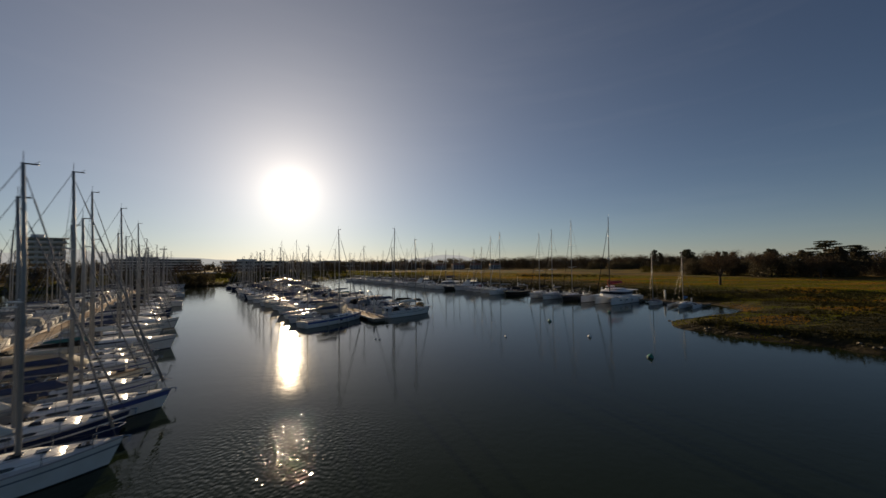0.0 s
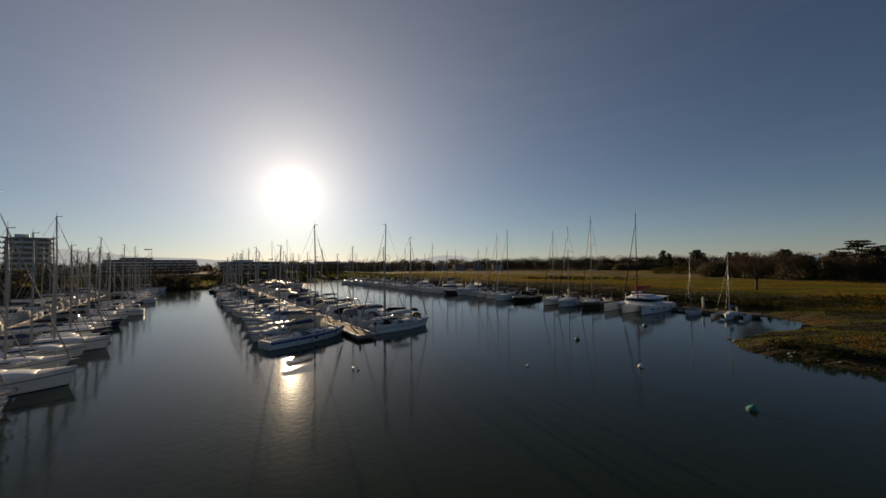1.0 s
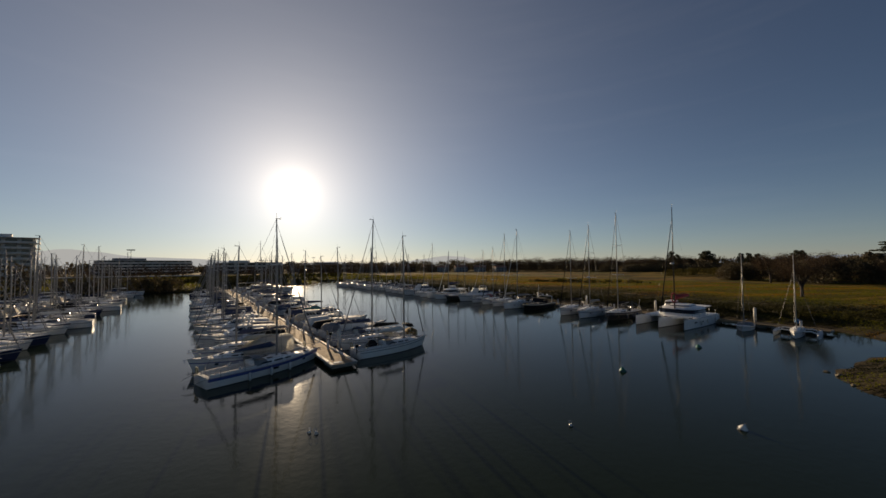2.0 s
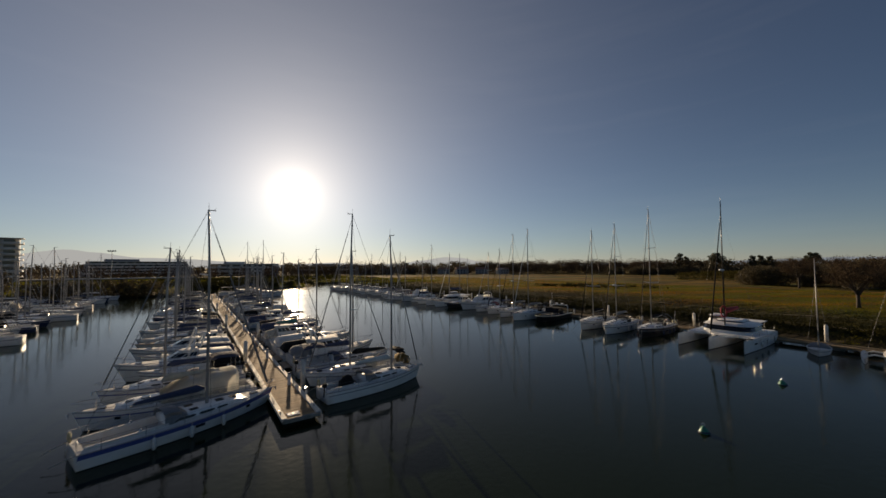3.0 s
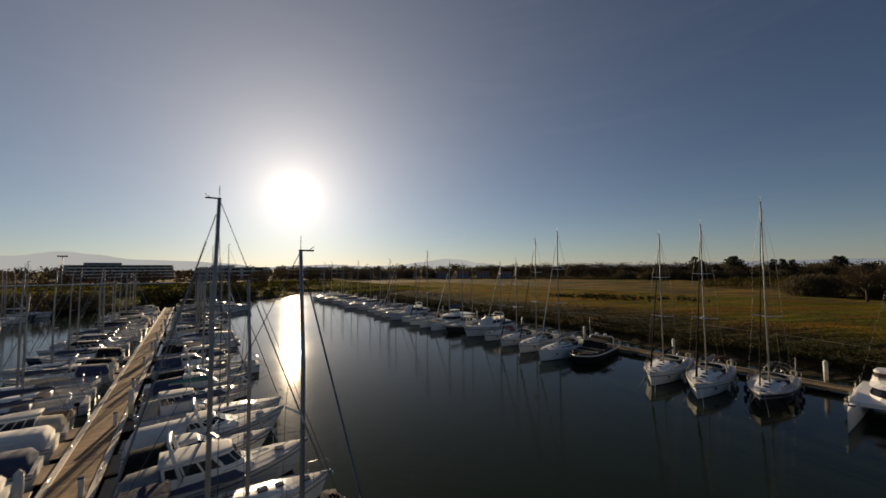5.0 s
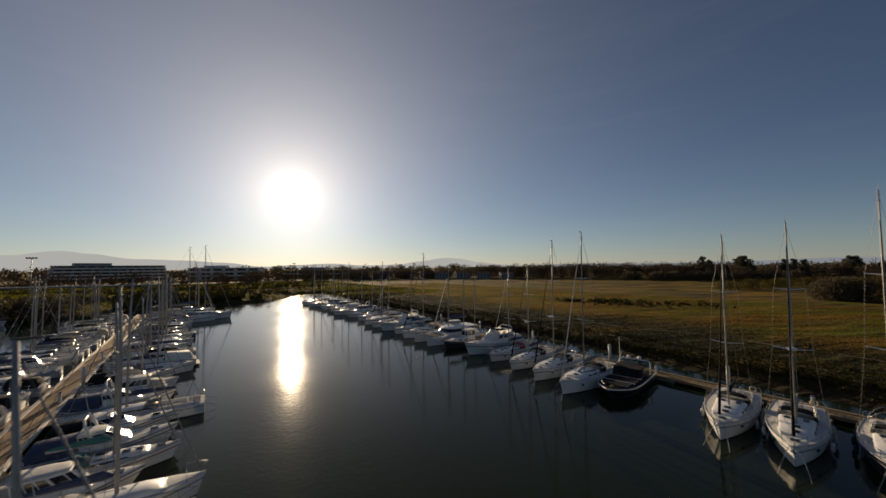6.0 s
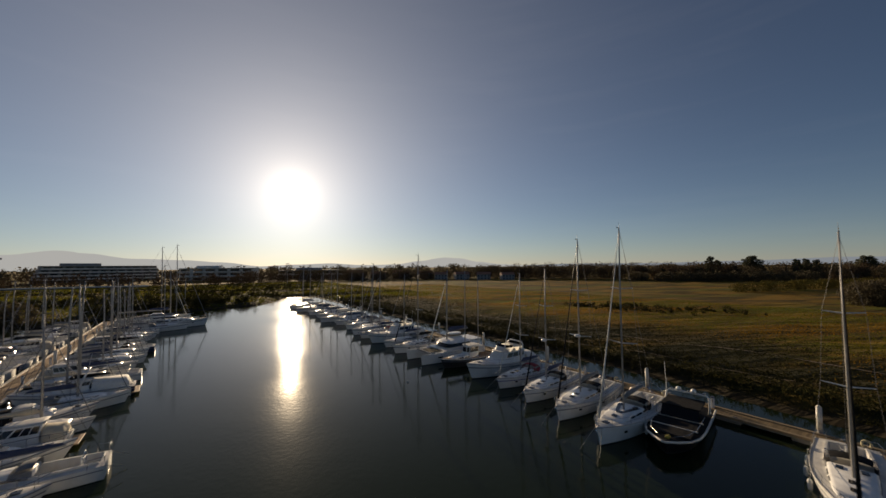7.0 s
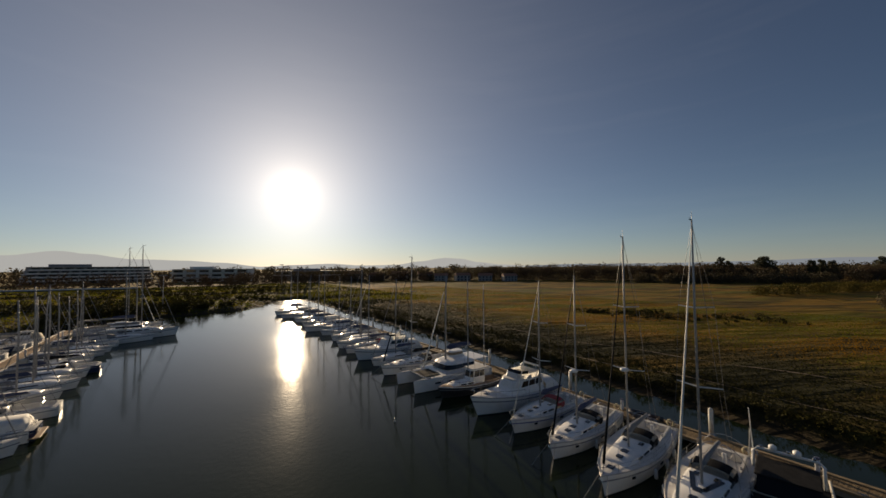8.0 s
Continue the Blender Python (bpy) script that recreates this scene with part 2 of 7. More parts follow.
def vinyl_material():
    """Clear flexible window panel: mostly lets light through, with a gloss."""
    m = bpy.data.materials.new("clear_vinyl")
    m.use_nodes = True
    nt = m.node_tree
    b, o = nt.nodes["Principled BSDF"], nt.nodes["Material Output"]
    b.inputs["Base Color"].default_value, b.inputs["Roughness"].default_value = (0.10, 0.095, 0.085, 1), 0.12
    tr, mx = nt.nodes.new("ShaderNodeBsdfTransparent"), nt.nodes.new("ShaderNodeMixShader")
    tr.inputs["Color"].default_value = (0.80, 0.76, 0.68, 1)
    mx.inputs["Fac"].default_value = 0.45
    nt.links.new(tr.outputs[0], mx.inputs[1])
    nt.links.new(b.outputs[0], mx.inputs[2])
    nt.links.new(mx.outputs[0], o.inputs["Surface"])
    return m


VINYL = vinyl_material()


def water_material():
    m = bpy.data.materials.new("harbour_water")
    m.use_nodes = True
    nt = m.node_tree
    b = nt.nodes["Principled BSDF"]
    N, L = nt.nodes.new, nt.links.new
    b.inputs["Base Color"].default_value = (0.010, 0.016, 0.006, 1)
    b.inputs["Specular Tint"].default_value = (1.0, 1.0, 0.84, 1)
    b.inputs["Specular IOR Level"].default_value = 0.27
    b.inputs["IOR"].default_value = 1.333
    tc = N("ShaderNodeTexCoord")
    # calm and ruffled patches
    patch = N("ShaderNodeTexNoise")
    patch.inputs["Scale"].default_value, patch.inputs["Detail"].default_value = 0.035, 3
    L(tc.outputs["Object"], patch.inputs["Vector"])
    rr = N("ShaderNodeMapRange")
    rr.inputs["From Min"].default_value, rr.inputs["From Max"].default_value = 0.35, 0.65
    rr.inputs["To Min"].default_value, rr.inputs["To Max"].default_value = 0.068, 0.100
    L(patch.outputs[0], rr.inputs["Value"])
    rough = rr.outputs[0]
    last = None
    # a cat's-paw of wind near the crowded pontoon
    paw = N("ShaderNodeVectorMath")
    paw.operation = "DISTANCE"
    paw.inputs[1].default_value = (-8.6, 17.5, 0)
    L(tc.outputs["Object"], paw.inputs[0])
    pr = N("ShaderNodeMapRange")
    pr.inputs["From Min"].default_value, pr.inputs["From Max"].default_value = 7.5, 2.0
    pr.inputs["To Min"].default_value, pr.inputs["To Max"].default_value = 0.02, 0.75
    L(paw.outputs["Value"], pr.inputs["Value"])
    calm = N("ShaderNodeMapRange")
    calm.inputs["From Min"].default_value, calm.inputs["From Max"].default_value = 11.0, 6.0
    calm.inputs["To Min"].default_value, calm.inputs["To Max"].default_value = 1.0, 0.35
    L(paw.outputs["Value"], calm.inputs["Value"])
    rm = N("ShaderNodeMath"); rm.operation = "MULTIPLY"
    L(rough, rm.inputs[0])
    L(calm.outputs[0], rm.inputs[1])
    L(rm.outputs[0], b.inputs["Roughness"])
    for scale, dist, power in ((0.55, 0.10, 0.07), (2.2, 0.035, 0.17), (4.6, 0.062, None)):
        n = N("ShaderNodeTexNoise")
        n.inputs["Scale"].default_value, n.inputs["Detail"].default_value = scale, 3 if power else 0.6
        L(tc.outputs["Object"], n.inputs["Vector"])
        bp = N("ShaderNodeBump")
        bp.inputs["Distance"].default_value = dist
        if power is None:
            L(pr.outputs[0], bp.inputs["Strength"])
        else:
            bp.inputs["Strength"].default_value = power
        L(n.outputs[0], bp.inputs["Height"])
        if last:
            L(last.outputs[0], bp.inputs["Normal"])
        last = bp
    L(last.outputs[0], b.inputs["Normal"])
    return m


def ground_material():
    """Meadow: dry straw, green grass and dark saltmarsh in patches drawn out along the bank, mud near the water."""
    m = bpy.data.materials.new("meadow_ground")
    m.use_nodes = True
    nt = m.node_tree
    b = nt.nodes["Principled BSDF"]
    N, L = nt.nodes.new, nt.links.new
    b.inputs["Roughness"].default_value = 0.95
    b.inputs["Specular IOR Level"].default_value = 0.1
    tc = N("ShaderNodeTexCoord")

    def noise_of(scale, stretch, lo, hi, detail=5):
        mp = N("ShaderNodeMapping")
        mp.inputs["Rotation"].default_value = (0, 0, radians(-8))
        mp.inputs["Scale"].default_value = stretch
        L(tc.outputs["Object"], mp.inputs["Vector"])
        n = N("ShaderNodeTexNoise")
        n.inputs["Scale"].default_value, n.inputs["Detail"].default_value = scale, detail
        L(mp.outputs[0], n.inputs["Vector"])
        r = N("ShaderNodeMapRange")
        r.inputs["From Min"].default_value, r.inputs["From Max"].default_value = lo, hi
        L(n.outputs[0], r.inputs["Value"])
        return r.outputs[0]

    def mix(fac, a, c):
        x = N("ShaderNodeMix"); x.data_type = "RGBA"
        L(fac, x.inputs["Factor"])
        for key, v in (("A", a), ("B", c)):
            if isinstance(v, tuple):
                x.inputs[key].default_value = (*v, 1)
            else:
                L(v, x.inputs[key])
        return x.outputs["Result"]

    c = mix(noise_of(0.045, (0.35, 1, 1), 0.47, 0.60), (0.200, 0.112, 0.012), (0.084, 0.094, 0.008))
    c = mix(noise_of(0.11, (0.42, 1, 1), 0.46, 0.58), c, (0.062, 0.044, 0.008))
    c = mix(noise_of(0.30, (0.35, 1, 1), 0.57, 0.70), c, (0.098, 0.098, 0.008))
    c = mix(noise_of(0.9, (0.4, 1, 1), 0.48, 0.75), c, (0.125, 0.072, 0.008))
    # darker saltmarsh plants in a belt behind the waterline
    zone = N("ShaderNodeAttribute")
    zone.attribute_name = "marsh"
    nz = noise_of(0.10, (0.3, 1, 1), 0.25, 0.52)
    zz = N("ShaderNodeMath"); zz.operation = "MULTIPLY"
    L(zone.outputs["Fac"], zz.inputs[0])
    L(nz, zz.inputs[1])
    c = mix(zz.outputs[0], c, (0.030, 0.028, 0.010))
    # mud below the grass line
    sep = N("ShaderNodeSeparateXYZ")
    L(tc.outputs["Object"], sep.inputs[0])
    r = N("ShaderNodeMapRange")
    r.inputs["From Min"].default_value, r.inputs["From Max"].default_value = 0.85, 0.30
    L(sep.outputs["Z"], r.inputs["Value"])
    c = mix(r.outputs[0], c, (0.032, 0.025, 0.014))
    L(c, b.inputs["Base Color"])
    n3 = N("ShaderNodeTexNoise")
    n3.inputs["Scale"].default_value, n3.inputs["Detail"].default_value = 1.4, 8
    L(tc.outputs["Object"], n3.inputs["Vector"])
    bp = N("ShaderNodeBump")
    bp.inputs["Strength"].default_value, bp.inputs["Distance"].default_value = 0.45, 0.12
    L(n3.outputs[0], bp.inputs["Height"])
    humps = N("ShaderNodeBump")
    humps.inputs["Strength"].default_value, humps.inputs["Distance"].default_value = 0.7, 0.7
    L(noise_of(0.38, (0.22, 1, 1), 0.3, 0.7), humps.inputs["Height"])
    L(humps.outputs[0], bp.inputs["Normal"])
    L(bp.outputs[0], b.inputs["Normal"])
    return m


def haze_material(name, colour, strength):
    """Far hills: haze of miles of bright air put into a plain glowing backdrop."""
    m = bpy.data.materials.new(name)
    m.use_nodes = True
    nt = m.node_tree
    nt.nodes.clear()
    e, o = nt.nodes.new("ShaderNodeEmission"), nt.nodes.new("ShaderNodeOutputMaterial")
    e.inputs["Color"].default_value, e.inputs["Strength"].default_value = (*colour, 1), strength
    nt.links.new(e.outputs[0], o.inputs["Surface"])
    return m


WATER, GROUND = water_material(), ground_material()


# ---------------------------------------------------------------- mesh helpers
def mesh_of(bm, name, mats, smooth=False):
    me = bpy.data.meshes.new(name)
    bm.normal_update()
    bm.to_mesh(me)
    bm.free()
    for mt in mats if isinstance(mats, (list, tuple)) else [mats]:
        me.materials.append(mt)
    if smooth:
        me.shade_smooth()
    return me


def part(name, bm, mats, parent, label="", smooth=False, at=None):
    ob = new(name, mesh_of(bm, name, mats, smooth))
    ob.parent = parent
    if at is not None:
        ob.matrix_basis = at
    if label:
        ob["label"] = label
    return ob


def again(ob, at):
    """The same piece once more under the same thing, at another place in it."""
    c = ob.copy()
    scene.collection.objects.link(c)
    c.matrix_basis = at
    return c


NEST = {"cabin_window": "coachroof", "deck_glazing": "coachroof", "hatch": "deck", "spreader": "mast", "masthead_vane": "mast", "aerial": "mast", "radar_dome": "mast", "sail_cover": "boom",
        "sprayhood_window": "sprayhood", "furled_headsail": "forestay", "hull_port": "hull", "anchor": "pulpit", "lifebuoy": "pushpit", "window": "deckhouse", "helm_screen": "helm_station",
        "seat": "flybridge_coaming", "windscreen": "flybridge_coaming", "stanchion": "bow_rail", "dome": "arch", "lamp": "arch", "float_deck": "float", "bimini_hoop": "bimini", "wheelhouse_window": "wheelhouse"}


def nest(t):
    """Hangs the pieces of a part under it, where they stand."""
    kids = list(t.children)
    for c in kids:
        base = NEST.get(c.name.split(".")[0])
        over = [k for k in kids if k.name.split(".")[0] == base]
        if over:
            m = over[0].matrix_basis.inverted() @ c.matrix_basis
            c.parent = over[0]
            c.matrix_basis = m
    return t


def thing(name, label, category, group="", kind=""):
    return tagged(new(name), label, category, group, kind)


def box(bm, c, s, bevel=0.0, m=None, mat=0):
    r = bmesh.ops.create_cube(bm, size=1.0)
    vs = r["verts"]
    bmesh.ops.scale(bm, vec=s, verts=vs)
    if bevel:
        es = list({e for v in vs for e in v.link_edges})
        rb = bmesh.ops.bevel(bm, geom=es, offset=bevel, segments=1, affect="EDGES")
        vs = list({v for f in rb["faces"] for v in f.verts} | {v for v in vs if v.is_valid})
    bmesh.ops.translate(bm, vec=c, verts=vs)
    if m is not None:
        bmesh.ops.transform(bm, matrix=m, verts=vs)
    if mat:
        for f in {f for v in vs for f in v.link_faces}:
            f.material_index = mat
    return vs


def tube(bm, pts, r, n=6, r_end=None, cap=True, flat=1.0):
    """A rod along pts; r may taper to r_end; flat squeezes it sideways."""
    pts = [Vector(p) for p in pts]
    rings = []
    for i, p in enumerate(pts):
        d = (pts[min(i + 1, len(pts) - 1)] - pts[max(i - 1, 0)]).normalized()
        side = d.cross(Vector((0, 0, 1)) if abs(d.z) < 0.9 else Vector((1, 0, 0))).normalized()
        up = side.cross(d)
        k = i / (len(pts) - 1)
        rad = r if r_end is None else r + (r_end - r) * k
        rings.append([bm.verts.new(p + side * (math.cos(a) * rad * flat) + up * (math.sin(a) * rad))
                      for a in (2 * math.pi * j / n for j in range(n))])
    for a, b in zip(rings, rings[1:]):
        for j in range(n):
            bm.faces.new((a[j], a[(j + 1) % n], b[(j + 1) % n], b[j]))
    if cap:
        bm.faces.new(list(reversed(rings[0])))
        bm.faces.new(rings[-1])
    return bm


def loft(bm, rings, closed=False, cap0=False, cap1=False, mats=None):
    vs = [[bm.verts.new(p) for p in ring] for ring in rings]
    n = len(vs[0])
    for a, b in zip(vs, vs[1:]):
        for j in range(n if closed else n - 1):
            q = (a[j], a[(j + 1) % n], b[(j + 1) % n], b[j])
            try:
                f = bm.faces.new(q)
                if mats:
                    f.material_index = mats[j]
            except ValueError:
                pass
    if cap0:
        bm.faces.new(list(reversed(vs[0])))
    if cap1:
        bm.faces.new(vs[-1])
    return vs


def B():
    return bmesh.new()


def rod(pts, r, n=6, r_end=None, flat=1.0):
    return tube(B(), pts, r, n, r_end, flat=flat)


def arc(p, q, bulge, n=7):
    """Points of a hoop from p to q that rises by bulge."""
    p, q = Vector(p), Vector(q)
    return [p.lerp(q, 0.5 - 0.5 * math.cos(math.pi * i / n)) + Vector(bulge) * math.sin(math.pi * i / n) for i in range(n + 1)]


# ---------------------------------------------------------------- plan: u runs along the pontoons, v across them
ORIGIN = Vector((-10.1, 57.9, 0))
TURN = 35.0
U = Vector((-math.sin(radians(TURN)), math.cos(radians(TURN)), 0))
V = Vector((math.cos(radians(TURN)), math.sin(radians(TURN)), 0))


def at_dock(u, v, z=0.0):
    return ORIGIN + U * u + V * v + Vector((0, 0, z))


# ---------------------------------------------------------------- ground, water
SHORE = [tuple(at_dock(u, v)[:2]) for u, v in (
    (196, 68), (120, 67), (60, 66.5), (35, 67.0), (15, 65.0), (-24, 64.5))] + [
    (54.8, 66.8), (50.3, 62.2), (43.6, 59.8), (37.2, 56.6), (33.2, 54.2), (31.4, 50.6), (32.3, 47.0), (34.7, 42.2), (37.4, 39.6), (41, 34.2), (60, 24),
    (90, 5), (140, -40), (200, -150), (200, -320), (-420, -320)] + [tuple(at_dock(u, v)[:2]) for u, v in (
    (-60, -330), (136, -330), (140, -120), (141, -40), (143, -24), (141, -12), (150, 0), (158, 22), (163, 40), (180, 50), (196, 58))]


def shore_distance(x, y):
    """Metres from the waterline, positive on land."""
    best = np.full(x.shape, 1e9)
    inside = np.zeros(x.shape, bool)
    n = len(SHORE)
    for i in range(n):
        (ax, ay), (bx, by) = SHORE[i], SHORE[(i + 1) % n]
        dx, dy = bx - ax, by - ay
        t = np.clip(((x - ax) * dx + (y - ay) * dy) / (dx * dx + dy * dy), 0, 1)
        best = np.minimum(best, np.hypot(x - ax - t * dx, y - ay - t * dy))
        cross = (ay > y) != (by > y)
        inside ^= cross & (x < ax + (y - ay) * dx / (dy if dy else 1e-9))
    return np.where(inside, -best, best)


def ground_height(x, y):
    x, y = np.asarray(x, float), np.asarray(y, float)
    d = shore_distance(x, y)
    wob = 0.5 * np.sin(x * 0.9 + 1.3 * np.sin(y * 0.35)) + 0.5 * np.sin(y * 0.8 + 1.7 * np.sin(x * 0.4))
    d = d + 0.5 * wob
    k = np.clip(d / 5.0, 0, 1)
    land = 0.05 + 0.95 * k * k * (3 - 2 * k) + np.clip((d - 4) / 22, 0, 1) * 1.2
    land = land + np.clip(d / 8, 0, 1) * (0.10 * np.sin(x * 0.23 + 2 * np.sin(y * 0.11)) + 0.10 * np.sin(y * 0.27 + 2 * np.sin(x * 0.13)))
    far = np.clip((np.hypot(x, y) - 700) / 1500, 0, 1)
    return np.where(d > 0, land * (1 - far) + 2.0 * far, np.maximum(-2.5, d * 0.5))


def axis(lo, hi, step, far):
    mid = list(np.arange(lo, hi + 0.01, step))
    grow, a, b, s = [], lo, hi, step
    while b < far:
        s *= 1.22
        a, b = a - s, b + s
        grow.append((a, b))
    return np.array([a for a, _ in reversed(grow)] + mid + [b for _, b in grow])


def build_ground():
    xs, ys = axis(-190, 190, 2.0, 4700), axis(-10, 330, 2.0, 4700)
    gx, gy = np.meshgrid(xs, ys)
    z = ground_height(gx, gy)
    nx, ny = len(xs), len(ys)
    verts = np.stack([gx.ravel(), gy.ravel(), z.ravel()], 1)
    i = np.arange(nx * ny).reshape(ny, nx)
    faces = np.stack([i[:-1, :-1].ravel(), i[:-1, 1:].ravel(), i[1:, 1:].ravel(), i[1:, :-1].ravel()], 1)
    me = bpy.data.meshes.new("ground")
    me.from_pydata(verts.tolist(), [], faces.tolist())
    me.materials.append(GROUND)
    belt_of = me.attributes.new("marsh", "FLOAT", "POINT")
    d = shore_distance(gx, gy).ravel()
    belt_of.data.foreach_set("value", np.clip((32 - d) / 13, 0, 1).astype(np.float32))
    me.shade_smooth()
    tagged(new("ground", me), "marshy meadow of dry straw and green grass along the harbour", "ground", kind="structure")
    bm = B()
    vs = [bm.verts.new((x, y, 0)) for x, y in ((-900, -700), (700, -700), (700, 330), (-900, 330))]
    bm.faces.new(vs)
    tagged(new("water", mesh_of(bm, "water", WATER)), "calm dark green harbour water with faint ripples", "water", kind="structure")


build_ground()


def ground_z(x, y):
    return float(ground_height(np.array([x]), np.array([y]))[0])


# ---------------------------------------------------------------- far hills
def build_hills(name, label, colour, strength, distance, profile):
    """A ridge line: profile gives (azimuth in degrees, height in degrees)."""
    bm = B()
    rnd = random.Random(5)
    lower, upper, back = [], [], []
    a0, a1 = profile[0][0], profile[-1][0]
    n = 120
    for i in range(n + 1):
        a = a0 + (a1 - a0) * i / n
        for (pa, ph), (qa, qh) in zip(profile, profile[1:]):
            if pa <= a <= qa:
                k = (a - pa) / (qa - pa)
                k = k * k * (3 - 2 * k)
                h = ph + (qh - ph) * k
                break
        h += rnd.uniform(-0.02, 0.02)
        x, y = math.sin(radians(a)), math.cos(radians(a))
        top = max(2.0, distance * math.tan(radians(h * 0.72)) + 12)
        lower.append((x * distance * 0.93, y * distance * 0.93, 0))
        upper.append((x * distance, y * distance, top))
        back.append((x * distance * 1.06, y * distance * 1.06, 0))
    loft(bm, [lower, upper, back])
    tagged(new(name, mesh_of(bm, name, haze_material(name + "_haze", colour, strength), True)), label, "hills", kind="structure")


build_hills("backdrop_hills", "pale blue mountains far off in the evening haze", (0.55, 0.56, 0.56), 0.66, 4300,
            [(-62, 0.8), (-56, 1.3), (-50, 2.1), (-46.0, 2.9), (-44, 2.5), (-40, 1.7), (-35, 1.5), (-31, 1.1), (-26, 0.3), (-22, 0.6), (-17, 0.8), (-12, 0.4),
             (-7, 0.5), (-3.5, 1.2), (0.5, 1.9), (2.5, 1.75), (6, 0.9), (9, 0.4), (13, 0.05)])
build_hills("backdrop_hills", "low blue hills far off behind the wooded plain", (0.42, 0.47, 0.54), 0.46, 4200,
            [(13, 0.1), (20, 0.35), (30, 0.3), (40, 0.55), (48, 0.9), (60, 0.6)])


# ---------------------------------------------------------------- pontoons
def build_pontoon(name, label, u0, u1, v0, width, planks=True, group="", kerb=KERB, board=PLANK):
    """A floating walkway: concrete floats, timber deck, pale kerbs on both sides."""
    top = thing(name, label, "pontoon", group)
    half = width / 2
    ang = pose(0, 0, 0, 0, 0, TURN)
    base = Matrix.Translation(at_dock(u0, v0)) @ ang      # x across, y along
    top.matrix_basis = base
    length = u1 - u0
    bm = B()
    y = 0.4
    while y < length - 1:
        box(bm, (0, y + 1.5, 0.12), (width - 0.3, 2.6, 0.5), 0.05)
        y += 6.0
    f = part("float", bm, FLOAT, top, "grey concrete floats under the deck")
    f["kind"] = "stuff"
    rnd = random.Random(int(v0 * 7) + 3)
    bm = B()
    verts, faces = [], []
    w, y = 0.145, 0.0
    step = w if planks else 0.6
    loose = 14.5 if planks and v0 == 0 else 0.0              # boards that can be told apart one by one
    y = math.ceil(loose / step) * step
    if loose:
        bm2 = B()
        box(bm2, (0, step / 2, 0.47), (width - 0.24, step - 0.012, 0.06), 0.008)
        first = part("plank", bm2, PLANK_ONE, top)
        for k in range(1, int(round(y / step))):
            again(first, Matrix.Translation((rnd.uniform(-0.01, 0.01), k * step, rnd.uniform(-0.006, 0.006))) @ pose(0, 0, 0, 0, 0, rnd.uniform(-0.25, 0.25)))
    while y < length:
        h = 0.50 + rnd.uniform(-0.006, 0.006)
        x0, x1 = -half + 0.12 + rnd.uniform(-0.01, 0.01), half - 0.12 + rnd.uniform(-0.01, 0.01)
        i = len(verts)
        for z in (0.44, h):
            verts += [(x0, y, z), (x1, y, z), (x1, y + step - 0.012, z), (x0, y + step - 0.012, z)]
        faces += [(i + 4, i + 5, i + 6, i + 7), (i, i + 1, i + 5, i + 4), (i + 1, i + 2, i + 6, i + 5), (i + 2, i + 3, i + 7, i + 6), (i + 3, i, i + 4, i + 7)]
        y += step
    me = bpy.data.meshes.new("deck")
    me.from_pydata(verts, [], faces)
    me.materials.append(board)
    bm.free()
    d = new("deck", me)
    d.parent = top
    d["label"], d["kind"] = "weathered brown timber boards", "stuff"
    for s in (-1, 1):
        bm = B()
        box(bm, (s * (half - 0.06), length / 2, 0.50), (0.36, length, 0.20), 0.03)
        part("kerb", bm, kerb, top, "bleached timber edge beam")
        bm = B()
        box(bm, (s * (half + 0.02), length / 2, 0.36), (0.05, length, 0.18), 0.015)
        part("rubbing_strake", bm, FLOAT, top, "dark wet rubbing strake")
    bm = B()
    box(bm, (0, -0.05, 0.44), (width, 0.16, 0.26), 0.03)
    part("end_beam", bm, FLOAT, top, "dark end beam")
    return top


build_pontoon("pontoon", "long timber pontoon walkway between two rows of moored yachts", 0, 139, 0, 2.4, group="pontoons")
build_pontoon("pontoon", "timber pontoon between crowded rows of sailing boats", -38, 137, -40, 2.4, planks=False, group="pontoons")
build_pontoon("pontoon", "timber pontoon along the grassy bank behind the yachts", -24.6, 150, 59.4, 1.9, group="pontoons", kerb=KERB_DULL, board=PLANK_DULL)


# ---------------------------------------------------------------- sailing yachts
class Hull:
    """Lines of a hull: x from the stern (0) to the bow (length), y to port, z up from the waterline."""

    def __init__(self, length, beam, free, bow_free=None, stern=0.82, rake=0.5, full=2.2, peak=0.42):
        self.length, self.beam, self.free, self.bow = length, beam, free, bow_free or free * 1.28
        self.stern, self.rake, self.full, self.peak = stern, rake, full, peak

    def half(self, s):
        if s < self.peak:
            k = self.stern + (1 - self.stern) * math.sin(math.pi / 2 * s / self.peak)
        else:
            k = 1 - ((s - self.peak) / (1 - self.peak)) ** self.full
        return max(0.012, k * self.beam / 2)

    def sheer(self, s):
        return self.free + (self.bow - self.free) * s ** 2

    def point(self, s, fy, fz):
        """fz: 0 at the waterline, 1 at the sheer, below 0 under water."""
        h = self.sheer(s)
        z = h * fz if fz >= 0 else fz
        lean = self.rake * (1 - max(fz, -0.3)) * s ** 3
        x = s * self.length - lean
        return Vector((x, self.half(s) * fy, z))


SECTION = ((0.0, -0.55), (0.55, -0.42), (0.86, -0.12), (0.92, 0.05), (0.955, 0.30), (0.985, 0.71), (0.99, 0.79), (1.0, 1.0))


